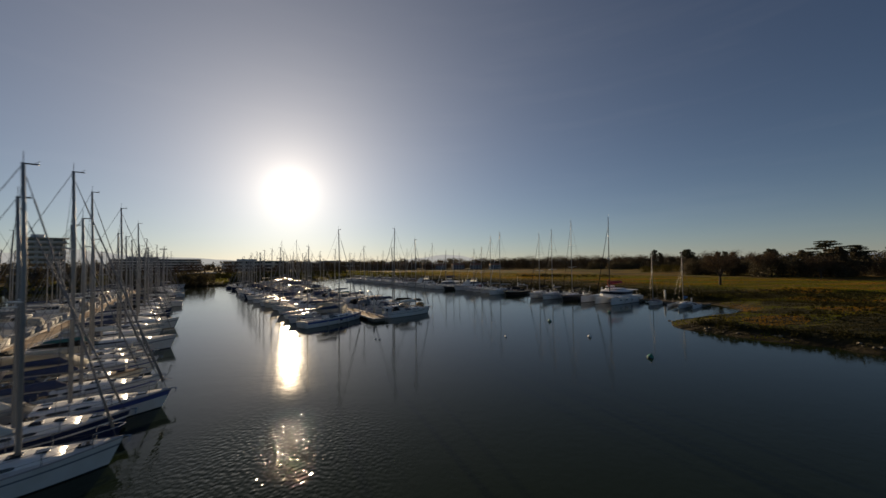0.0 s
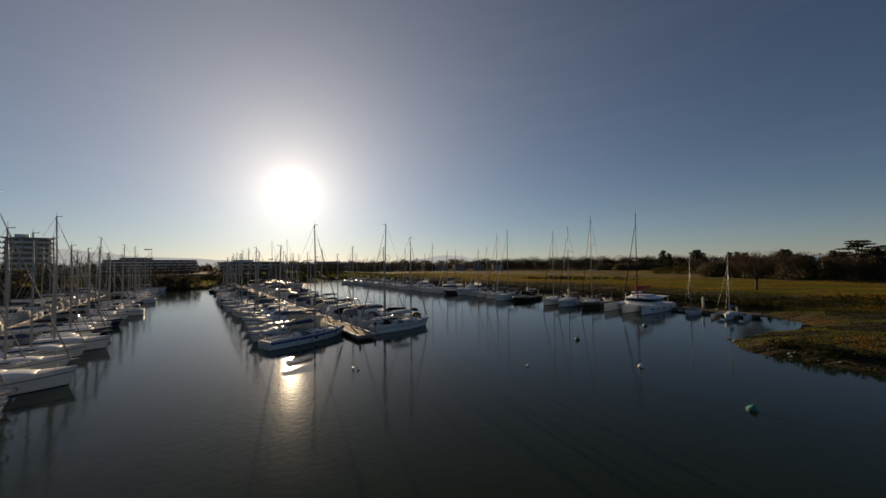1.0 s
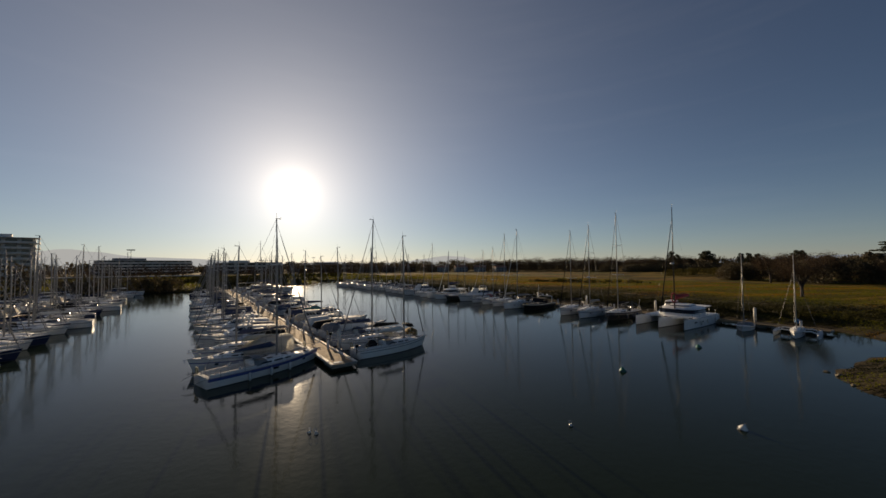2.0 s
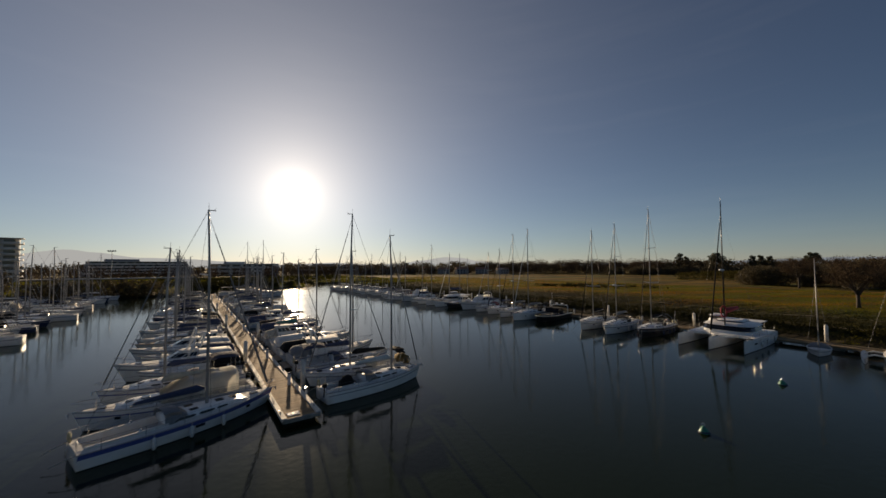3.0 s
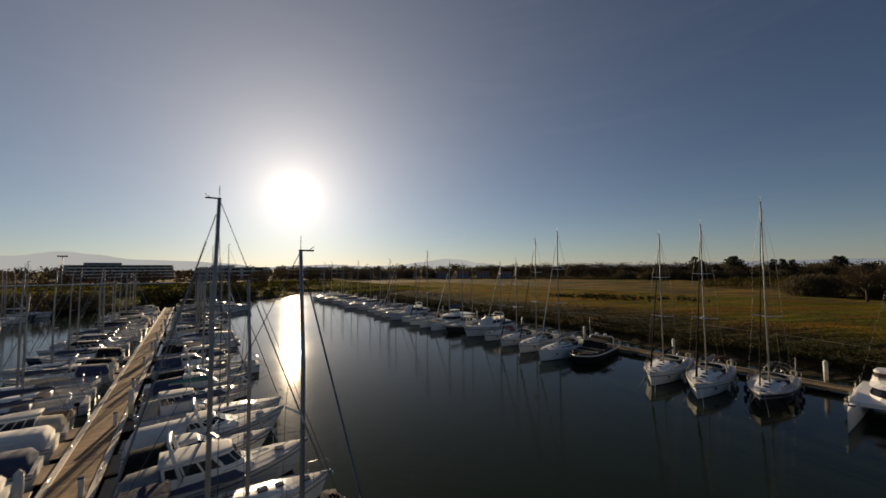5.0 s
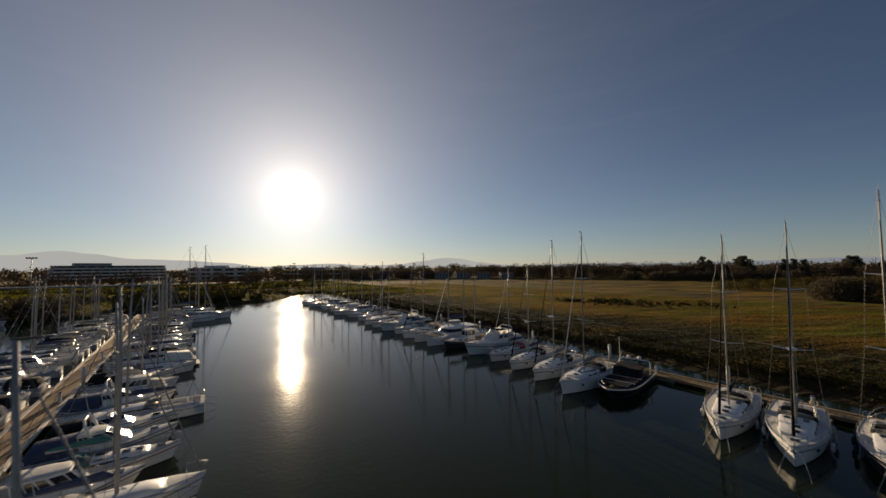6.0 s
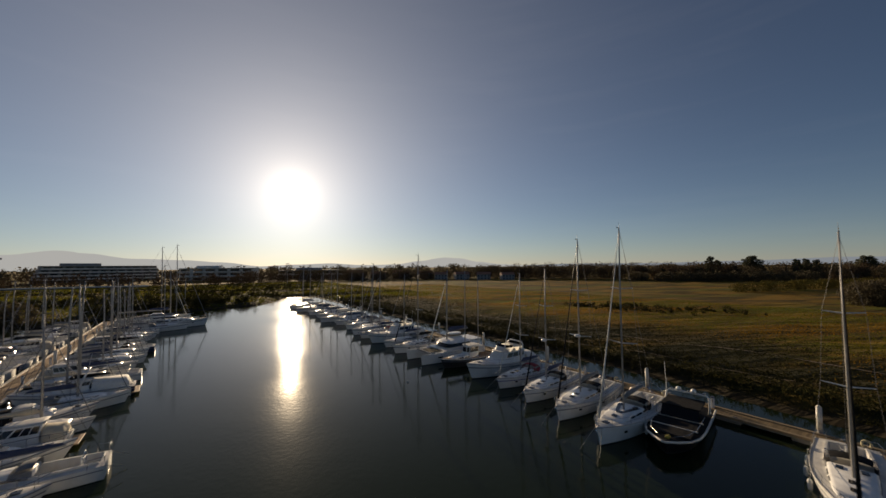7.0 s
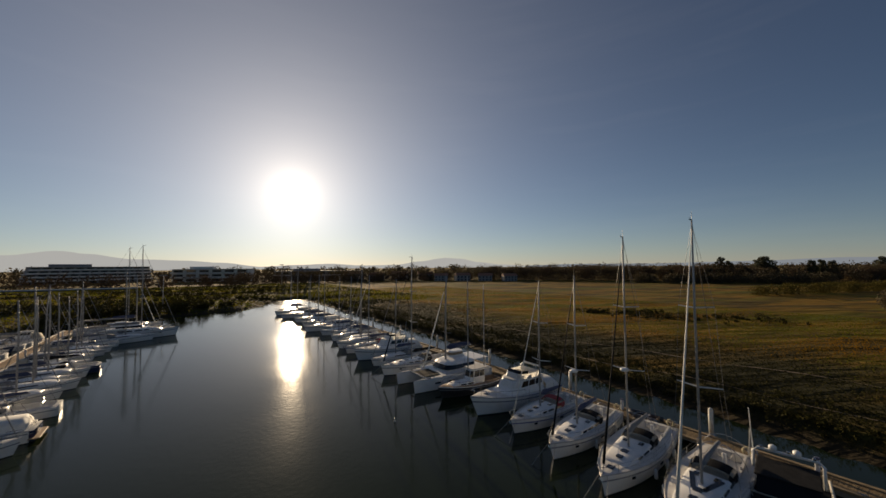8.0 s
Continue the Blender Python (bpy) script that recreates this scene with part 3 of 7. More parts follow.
def hull_mesh(h, n=14, vee=1.0, band=(5,)):
    bm = B()
    rings = []
    for i in range(n + 1):
        s = i / n
        s = 1 - (1 - s) ** 1.25
        ring = []
        for sgn in (1, -1):
            pts = []
            for fy, fz in SECTION:
                fine = 1 - 0.28 * (1 - max(fz, 0)) * s ** 1.5 * vee
                pts.append(h.point(s, sgn * fy * fine, fz))
            ring += list(reversed(pts)) if sgn == 1 else pts[1:]
        rings.append(ring)
    k = len(SECTION) - 1
    rows = [1 if z < 3 else (2 if z in band else 0) for z in (k - 1 - j if j < k else j - k for j in range(2 * k))]
    loft(bm, rings, cap0=True, mats=rows)
    bmesh.ops.recalc_face_normals(bm, faces=bm.faces)
    return bm


def deck_mesh(h, well=0.36, sole=0.5, n=16):
    """Side decks, foredeck with camber, and a sunk cockpit aft of the fraction well."""
    bm = B()
    rings = []
    stations = sorted({i / n for i in range(n + 1)} | {well, well + 0.004, 0.03, 0.034})
    for s in stations:
        z, b = h.sheer(s), h.half(s)
        x = s * h.length
        inner = well > 0 and s <= well and s >= 0.034
        half = []
        for fy, lift in ((0.985, -0.02), (0.97, 0.02), (0.66, 0.05), (0.64, 0.20 if inner else 0.06), (0.56, 0.20 if inner else 0.07), (0.54, -sole if inner else 0.075), (0.0, -sole if inner else 0.09)):
            half.append(Vector((x, b * fy, z + lift)))
        ring = half + [Vector((p.x, -p.y, p.z)) for p in reversed(half[:-1])]
        rings.append(ring)
    loft(bm, rings, cap0=True)
    bmesh.ops.recalc_face_normals(bm, faces=bm.faces)
    return bm


def cabin_mesh(h, s0, s1, width, height, nose=0.55, n=9):
    """A coachroof that runs out on the foredeck."""
    bm = B()
    rings = []
    for i in range(n + 1):
        k = i / n
        s = s0 + (s1 - s0) * k
        z = h.sheer(s) + 0.03
        b = min(width / 2 * (1 - 0.30 * k ** 2), h.half(s) * 0.70)
        up = height * (1 - (1 - nose) * k) if k < 0.8 else height * (1 - (1 - nose) * 0.8) * max(0.06, (1 - k) / 0.2)
        x = s * h.length
        half = [Vector((x, b, z)), Vector((x, b * 0.93, z + up * 0.75)), Vector((x, b * 0.80, z + up * 0.97)), Vector((x, 0, z + up * 1.08))]
        rings.append(half + [Vector((p.x, -p.y, p.z)) for p in reversed(half[:-1])])
    loft(bm, rings, cap0=True, cap1=True)
    bmesh.ops.recalc_face_normals(bm, faces=bm.faces)
    return bm, rings


def cabin_windows(thing_ob, rings, spans, label="smoked cabin window"):
    """Long panes let into the sides of a coachroof, each proud by a few millimetres."""
    n = len(rings) - 1
    for a, b in spans:
        for side in (0, 1):
            bm = B()
            out = []
            for k in (a, a + 0.03, (a + b) / 2, b - 0.03, b):
                i = min(int(k * n), n - 1)
                f = k * n - i
                lo, hi = (rings[i][0].lerp(rings[i + 1][0], f), rings[i][1].lerp(rings[i + 1][1], f))
                tall = (0.30, 0.86) if a < k < b else (0.42, 0.74)
                p, q = lo.lerp(hi, tall[0]), lo.lerp(hi, tall[1])
                row = [p + Vector((0, 0.02, 0.0)), q + Vector((0, 0.02, 0.0)), q - Vector((0, 0.03, 0)), p - Vector((0, 0.03, 0))]
                if side:
                    row = [Vector((v.x, -v.y, v.z)) for v in row]
                out.append(row)
            loft(bm, out, closed=True, cap0=True, cap1=True)
            bmesh.ops.recalc_face_normals(bm, faces=bm.faces)
            part("cabin_window", bm, GLASS, thing_ob, label)


def fender(parent, x, y, z, mat, first=[None]):
    bm = B()
    rr = 0.13
    rings = []
    for zz, r in ((-0.36, 0.03), (-0.32, 0.09), (-0.22, rr), (0.22, rr), (0.32, 0.09), (0.36, 0.03)):
        rings.append([(math.cos(a) * r, math.sin(a) * r, zz) for a in (2 * math.pi * j / 8 for j in range(8))])
    loft(bm, rings, closed=True, cap0=True, cap1=True)
    tube(bm, [(0, 0, 0.34), (0, -0.06 * (1 if y > 0 else -1), 0.85)], 0.012, 4)
    return part("fender", bm, mat, parent, "", True, Matrix.Translation((x, y, z)))


def crumpled(c, size, seed):
    """A heap of canvas: a squashed ball with folds."""
    g = random.Random(seed)
    folds = [(g.uniform(2, 5), g.uniform(0, 6.3), g.uniform(0.07, 0.17)) for _ in range(5)]
    rings = []
    for i in range(8):
        a = math.pi * i / 7
        ring = []
        for j in range(14):
            q = 2 * math.pi * j / 14
            k = 1 + sum(w * math.sin(f * q + p + 1.7 * i) for f, p, w in folds)
            ring.append(Vector((c[0] + size[0] * k * math.sin(a) * math.cos(q), c[1] + size[1] * k * math.sin(a) * math.sin(q), c[2] - size[2] * math.cos(a) * (0.9 + 0.2 * k - 0.1))))
        rings.append(ring)
    bm = B()
    loft(bm, rings, closed=True)
    bmesh.ops.remove_doubles(bm, verts=bm.verts, dist=0.004)
    bmesh.ops.recalc_face_normals(bm, faces=bm.faces)
    return bm


def sailboat(name, label, length=11.5, beam=3.8, mast=16.5, hull=GELCOAT, stripe=GREY_STRIPE, cover=CANVAS_NAVY, hood=CANVAS_GREY, spar=ALU,
             furl=CANVAS_GREY, teak=False, bimini=False, detail=2, wheel=True, radar=False, cabin=0.42, fend=RUBBER, rows=2, tent=None, vee=False, bow_line=False, band=(5,), rig=True, low=1.0, hoops_aft=False, mast_at=0.585, heap=None, aft_heap=False, group="moored boats"):
    t = thing(name, label, "sailboat", group)
    free = (0.085 * length + 0.12) * low
    h = Hull(length, beam, free)
    part("hull", hull_mesh(h, band=band), [hull, ANTIFOUL, stripe], t, "", True)
    part("deck", deck_mesh(h), TEAK if teak else DECK, t, "teak-laid deck and cockpit" if teak else "pale non-slip deck with a sunk cockpit")
    for sgn in (1, -1) if detail > 1 else ():                # toe rails
        bm = B()
        tube(bm, [Vector((s * length, sgn * h.half(s) * 0.985, h.sheer(s) + 0.03)) for s in (i / 12 for i in range(13))], 0.035, 4)
        part("toe_rail", bm, ALU if not teak else TEAK, t)
    bm, rings = cabin_mesh(h, 0.355, 0.82, beam * 0.62, cabin)
    part("coachroof", bm, hull if hull in (GELCOAT, CREAM) else GELCOAT, t, "", True)
    cabin_windows(t, rings, ((0.06, 0.30), (0.34, 0.52), (0.55, 0.68)) if detail > 1 else ((0.06, 0.62),))
    deck_z = h.sheer(0.58) + cabin * 0.85
    mx = mast_at * length                                    # mast
    if rig:
        bm = B()
        tube(bm, [(mx, 0, deck_z - 0.2), (mx - 0.02, 0, mast * 0.7), (mx - 0.16, 0, mast)], 0.105, 8, 0.065, flat=0.75)
        part("mast", bm, spar, t, "tall slender mast", True)
        bm = B()
        tube(bm, [(mx - 0.16, 0, mast - 0.02), (mx - 0.16, 0, mast + 0.55)], 0.012, 4)
        if detail > 0:
            part("aerial", bm, WIRE, t)
        bm = B()
        box(bm, (mx + 0.05, 0, mast + 0.02), (0.55, 0.05, 0.06), 0.01)
        tube(bm, [(mx + 0.1, 0, mast), (mx + 0.34, 0, mast + 0.18)], 0.01, 4)
        part("masthead_vane", bm, WIRE, t)
        heights = [deck_z + (mast - deck_z) * k for k in ((0.36, 0.66) if rows == 2 else (0.52,))]
        spread = []
        for k, z in enumerate(heights):
            for sgn in (1, -1):
                tip = Vector((mx - 0.32, sgn * beam * (0.30 - 0.06 * k), z + 0.08))
                if detail > 1:
                    part("spreader", rod([(mx - 0.03, 0, z), tip], 0.05, 5, 0.03), GELCOAT if spar is ALU else spar, t)
                spread.append((sgn, tip))
            if detail < 2:
                part("spreader", rod([spread[-2][1], (mx - 0.03, 0, z), spread[-1][1]], 0.03, 5), spar, t)
        for sgn in (1, -1):
            pts = [Vector((mx - 0.35, sgn * beam * 0.46, h.sheer(0.55) + 0.05))] + [p for q, p in spread if q == sgn] + [Vector((mx - 0.14, 0, mast - 0.3))]
            part("shroud", rod(pts, 0.010, 4), WIRE, t)
        top = Vector((mx - 0.06, 0, mast * 0.96))
        bow = Vector((length - 0.25, 0, h.sheer(1) + 0.06))
        part("forestay", rod([bow, top], 0.016, 4), WIRE, t)
        part("furled_headsail", rod([bow.lerp(top, 0.04), bow.lerp(top, 0.30), bow.lerp(top, 0.92)], 0.10 if detail > 1 and length > 11.15 else (0.065 if detail > 1 else 0.042), 6, 0.03), furl, t, "headsail rolled tight round its stay", True)
        part("backstay", rod([(0.15, 0, h.sheer(0) + 0.1), (mx - 0.16, 0, mast)], 0.014, 4), WIRE, t)
    gz = deck_z + 0.95                                       # boom with the stowed mainsail
    end = mx - length * 0.37
    part("boom", rod([(mx - 0.1, 0, gz), (end, 0, gz + 0.10)], 0.075, 6), spar, t)
    bm = B()
    rr = []
    for k in (0, 0.12, 0.4, 0.75, 0.97, 1.0):
        w = (0.04, 0.15, 0.13, 0.11, 0.07, 0.02)[int(round((0, 0.12, 0.4, 0.75, 0.97, 1.0).index(k)))]
        tall = w * (2.0 - 0.7 * k)
        c = Vector((mx - 0.15, 0, gz + 0.10)).lerp(Vector((end + 0.1, 0, gz + 0.18)), k)
        rr.append([c + Vector((0, math.cos(a) * w, math.sin(a) * tall + tall * 0.4)) for a in (2 * math.pi * j / 8 for j in range(8))])
    loft(bm, rr, closed=True, cap0=True, cap1=True)
    part("sail_cover", bm, cover, t, "canvas cover laced over the stowed mainsail", True)
    if tent:                                                 # winter awning hung over the boom
        bm = B()
        hoops = []
        for x, sink in ((0.12, 0.16), (0.14, 0.06), (0.24, 0.10), (0.26, 0.03), (0.40, 0.16), (0.42, 0.10), (0.50, 0.55), (0.58, 1.15)):
            rail = beam * (0.40 if x > 0.13 else 0.37)
            z0, z1 = h.sheer(x) + 0.10, gz + 0.30 - sink
            side = [Vector((x * length, rail * f, z0 + (z1 - z0) * k)) for f, k in ((1.0, 0.0), (1.0, 0.45), (0.95, 0.70), (0.82, 0.88), (0.55, 0.97), (0.0, 1.0))]
            hoops.append(side + [Vector((p.x, -p.y, p.z)) for p in reversed(side[:-1])])
        loft(bm, hoops)
        bmesh.ops.solidify(bm, geom=bm.faces[:], thickness=0.03)
        part("awning", bm, tent, t, "pale canvas awning hung over the boom", True)
    if heap:                                                 # canvas dropped in a heap in the cockpit
        part("cockpit_cover", crumpled((0.21 * length, -0.1, h.sheer(0.2) + 0.15), (0.62, 0.55, 0.62), 5), heap, t, "dark canvas heaped in the cockpit", True)
    if aft_heap:                                             # covers bundled on the stern rail
        part("stern_bundle", crumpled((0.04 * length, 0.1, h.sheer(0) + 0.30), (0.55, 1.15, 0.55), 8), CANVAS_OCHRE, t, "ochre canvas bundled on the stern rail", True)
        part("folded_awning", crumpled((0.09 * length, 0.2, h.sheer(0) + 1.30), (0.45, 1.25, 0.24), 9), CANVAS_BLACK, t, "dark folded sun awning", True)
        for sgn in (1, -1):
            part("awning_strut", rod([(0.12 * length, sgn * beam * 0.34, h.sheer(0.1)), (0.09 * length, sgn * beam * 0.33, h.sheer(0) + 1.32)], 0.022, 5), STEEL, t)
    # sprayhood over the companionway
    bm = B()
    z0 = h.sheer(0.36) + 0.05
    w = beam * 0.30
    hoops = []
    for x, up, k in ((0.46, 0.42, 1.0), (0.425, 0.72, 1.0), (0.385, 0.84, 1.04), (0.345, 0.82, 1.06)):
        hoops.append([Vector((x * length, w * k * math.cos(a), z0 + up * (0.25 + 0.75 * max(0, math.sin(a)) ** 0.6) if 0 < i < 10 else z0)) for i, a in enumerate(math.pi * i / 10 for i in range(11))])
    def hood_faces(keep, out):
        bm = B()
        loft(bm, [[p + (p - Vector((0.38 * length, 0, z0))).normalized() * out for p in ring] for ring in hoops])
        for i, f in reversed(list(enumerate(bm.faces[:]))):
            band, j = divmod(i, 10)
            clear = (band == 0 and 2 <= j <= 7) or (band == 1 and j in (1, 8)) or (band == 2 and j in (1, 8))
            if clear != keep:
                bm.faces.remove(f)
        return bm

    part("sprayhood", hood_faces(False, 0.0), hood, t, "canvas sprayhood over the companionway", True)
    if detail > 0:
        part("sprayhood_window", hood_faces(True, 0.004), VINYL, t, "clear vinyl window", True)
    if bimini:
        bm = B()
        zt = h.sheer(0.1) + 1.95
        hoops = [[Vector((x * length, beam * 0.36 * y, zt - 0.22 * abs(y) ** 3 + dz)) for y in (-1, -0.8, -0.4, 0, 0.4, 0.8, 1)] for x, dz in ((0.05, -0.08), (0.10, 0.0), (0.2, 0.03), (0.27, -0.05))]
        loft(bm, hoops)
        bmesh.ops.solidify(bm, geom=bm.faces[:], thickness=0.03)
        part("bimini", bm, hood, t, "canvas sun awning over the cockpit", True)
        for x in (0.08, 0.25):
            part("bimini_hoop", rod([(x * length, -beam * 0.36, h.sheer(0.1)), (x * length, -beam * 0.36, zt - 0.2), (x * length, beam * 0.36, zt - 0.2), (x * length, beam * 0.36, h.sheer(0.1))], 0.018, 5), STEEL, t)
    if hoops_aft:                                            # bare steel hoops of a folded sun awning
        for x, lean in ((0.22, 0.25), (0.10, -0.1)):
            y, z = beam * 0.37, h.sheer(0.1)
            part("awning_hoop", rod(arc((x * length, y, z), (x * length, -y, z), (lean, 0, 1.55), 12), 0.022, 6), STEEL, t, "bent steel awning hoop", True)
        part("davit_pole", rod([(0.05 * length, beam * 0.30, h.sheer(0) - 0.1), (-0.15, beam * 0.30, h.sheer(0) + 2.0)], 0.035, 6), ALU, t)
    # rails
    pz = 0.62
    bm = B()
    s0 = 0.90
    a, b_ = Vector((s0 * length, h.half(s0), h.sheer(s0))), Vector((length + 0.05, 0, h.sheer(1)))
    tube(bm, [a, a + Vector((0, 0, pz)), Vector((length - 0.15, 0.28, h.sheer(1) + pz)), Vector((length + 0.08, 0, h.sheer(1) + pz)), Vector((length - 0.15, -0.28, h.sheer(1) + pz)),
              Vector((a.x, -a.y, a.z + pz)), Vector((a.x, -a.y, a.z))], 0.022, 5)
    part("pulpit", bm, STEEL, t, "steel bow rail")
    for sgn in (1, -1) if detail > 0 else ():
        a = Vector((0.08 * length, sgn * h.half(0.08), h.sheer(0.05)))
        c = Vector((0.05, sgn * h.half(0) * 0.95, h.sheer(0)))
        up = Vector((0, 0, pz))
        part("pushpit", rod([a, a + up, c + up, c + up - Vector((0, sgn * 0.5, 0)), c - Vector((0, sgn * 0.5, 0))], 0.022, 5), STEEL, t, "steel stern rail")
    if detail > 1:
        for sgn in (1, -1):
            for f in (1.0, 0.5):
                part("lifeline", rod([Vector((s * length, sgn * h.half(s) * 0.97, h.sheer(s) + pz * f)) for s in (0.08, 0.25, 0.42, 0.6, 0.75, 0.9)], 0.009, 3), WIRE, t)
            for s in (0.25, 0.42, 0.6, 0.75):
                part("stanchion", rod([(s * length, sgn * h.half(s) * 0.97, h.sheer(s)), (s * length, sgn * h.half(s) * 0.97, h.sheer(s) + pz)], 0.016, 4), STEEL, t)
        for s, up, size in ((0.655, cabin * 0.86, 0.5), (0.735, cabin * 0.70, 0.45), (0.87, 0.11, 0.5)):
            bm = B()
            box(bm, (s * length, 0, h.sheer(s) + up), (size, size, 0.07), 0.03)
            part("hatch", bm, GLASS, t, "smoked deck hatch")
        for sgn in (1, -1):
            bm = B()
            box(bm, (0.50 * length, sgn * beam * 0.14, h.sheer(0.5) + cabin * 1.02), (0.5, 0.35, 0.05), 0.02)
            part("hatch", bm, GLASS, t)
            bm = B()
            rings2 = [[(0.24 * length + math.cos(q) * r, sgn * h.half(0.24) * 0.60 + math.sin(q) * r, h.sheer(0.24) + 0.2 + z) for q in (2 * math.pi * j / 8 for j in range(8))] for z, r in ((0, 0.10), (0.05, 0.08), (0.10, 0.07), (0.13, 0.09), (0.15, 0.05))]
            loft(bm, rings2, closed=True, cap1=True)
            part("winch", bm, STEEL, t, "", True)
        for sgn in (1, -1) if fend else ():
            for s in (0.28, 0.45, 0.62):
                fender(t, s * length, sgn * (h.half(s) + 0.14), h.sheer(s) * 0.45, fend)
        bm = B()                                             # anchor on its roller
        tube(bm, [(length - 0.5, 0, h.sheer(1) + 0.10), (length + 0.25, 0, h.sheer(1) + 0.02)], 0.03, 5)
        tube(bm, [(length + 0.25, 0, h.sheer(1) + 0.02), (length + 0.20, 0.22, h.sheer(1) - 0.25)], 0.05, 5, 0.01)
        tube(bm, [(length + 0.25, 0, h.sheer(1) + 0.02), (length + 0.20, -0.22, h.sheer(1) - 0.25)], 0.05, 5, 0.01)
        part("anchor", bm, STEEL, t)
        bm = B()                                             # horseshoe lifebuoy on the stern rail
        c = Vector((0.02, h.half(0) * 0.62, h.sheer(0) + 0.36))
        tube(bm, [c + Vector((0, math.sin(q) * 0.24, -math.cos(q) * 0.26)) for q in (0.6 + (2 * math.pi - 1.2) * j / 10 for j in range(11))], 0.07, 6)
        part("lifebuoy", bm, BUOY_YELLOW, t, "yellow horseshoe lifebuoy", True)
        if length < 10.5:                                    # small outboard clamped to the stern rail
            bm = B()
            y = -h.half(0) * 0.6
            box(bm, (-0.12, y, h.sheer(0) + 0.55), (0.34, 0.26, 0.34), 0.07)
            tube(bm, [(-0.15, y, h.sheer(0) + 0.4), (-0.18, y, h.sheer(0) - 0.35)], 0.05, 6)
            part("outboard", bm, CANVAS_BLACK, t, "small black outboard motor")
        if length > 10.5:
            for sgn in (1, -1):
                for s, w in ((0.80, 0.34), (0.50, 0.55)):
                    p, q = h.point(s - 0.02, sgn * 0.985, 0.62), h.point(s + 0.02, sgn * 0.985, 0.62)
                    bm = B()
                    box(bm, (0, 0, 0), (w, 0.05, 0.17), 0.02, pose(*((p + q) / 2), 0, 0, math.degrees(math.atan2(q.y - p.y, q.x - p.x))))
                    part("hull_port", bm, GLASS, t)
    if vee:                                                  # long dark panes that meet in a point on the coachroof
        for sgn in (1, -1):
            bm = B()
            out = []
            for k in range(5):
                s = 0.50 + 0.055 * k
                y = sgn * (0.95 - 0.20 * k)
                z = h.sheer(s) + cabin * (1.08 - 0.10 * k)
                out.append([Vector((s * length, y, z)), Vector((s * length, y - sgn * 0.30, z + 0.02)), Vector((s * length, y - sgn * 0.30, z - 0.08)), Vector((s * length, y, z - 0.10))])
            loft(bm, out, closed=True, cap0=True, cap1=True)
            bmesh.ops.recalc_face_normals(bm, faces=bm.faces)
            part("deck_glazing", bm, GLASS, t, "dark glazing in the coachroof")
    if bow_line:
        for sgn in (1, -1):
            part("bow_line", rod([(length - 0.4, sgn * 0.25, h.sheer(1)), (length + 0.9, sgn * 0.7, 0.35), (length + 2.0, sgn * 1.0, -0.6)], 0.02, 4), ROPE, t)
    if wheel:
        bm = B()
        c = Vector((0.12 * length, 0, h.sheer(0.1) + 0.42))
        tube(bm, [c + Vector((0, math.cos(q) * 0.45, math.sin(q) * 0.45)) for q in (2 * math.pi * j / 14 for j in range(15))], 0.02, 4)
        for q in (0, math.pi / 3, 2 * math.pi / 3):
            tube(bm, [c + Vector((0, math.cos(q) * 0.45, math.sin(q) * 0.45)), c - Vector((0, math.cos(q) * 0.45, math.sin(q) * 0.45))], 0.012, 4)
        part("wheel", bm, STEEL, t, "steering wheel")
        bm = B()
        box(bm, (0.12 * length + 0.12, 0, h.sheer(0.1) - 0.05), (0.2, 0.25, 0.9), 0.04)
        part("binnacle", bm, GELCOAT, t)
    if radar:
        bm = B()
        rings2 = [[(mx + 0.35 + math.cos(q) * r, math.sin(q) * r, mast * 0.42 + z) for q in (2 * math.pi * j / 12 for j in range(12))] for z, r in ((0, 0.26), (0.06, 0.31), (0.16, 0.31), (0.22, 0.22))]
        loft(bm, rings2, closed=True, cap0=True, cap1=True)
        box(bm, (mx + 0.15, 0, mast * 0.42 - 0.03), (0.4, 0.1, 0.05))
        part("radar_dome", bm, GELCOAT, t, "", True)
    for sgn in (1, -1) if detail > 0 else ():                # stern lines to the pontoon
        part("mooring_line", rod([(0.2, sgn * beam * 0.38, h.sheer(0) + 0.05), (-0.5, sgn * beam * 0.34, 0.75), (-1.0, sgn * beam * 0.32, 0.58)], 0.02, 4), ROPE, t)
    return nest(t)


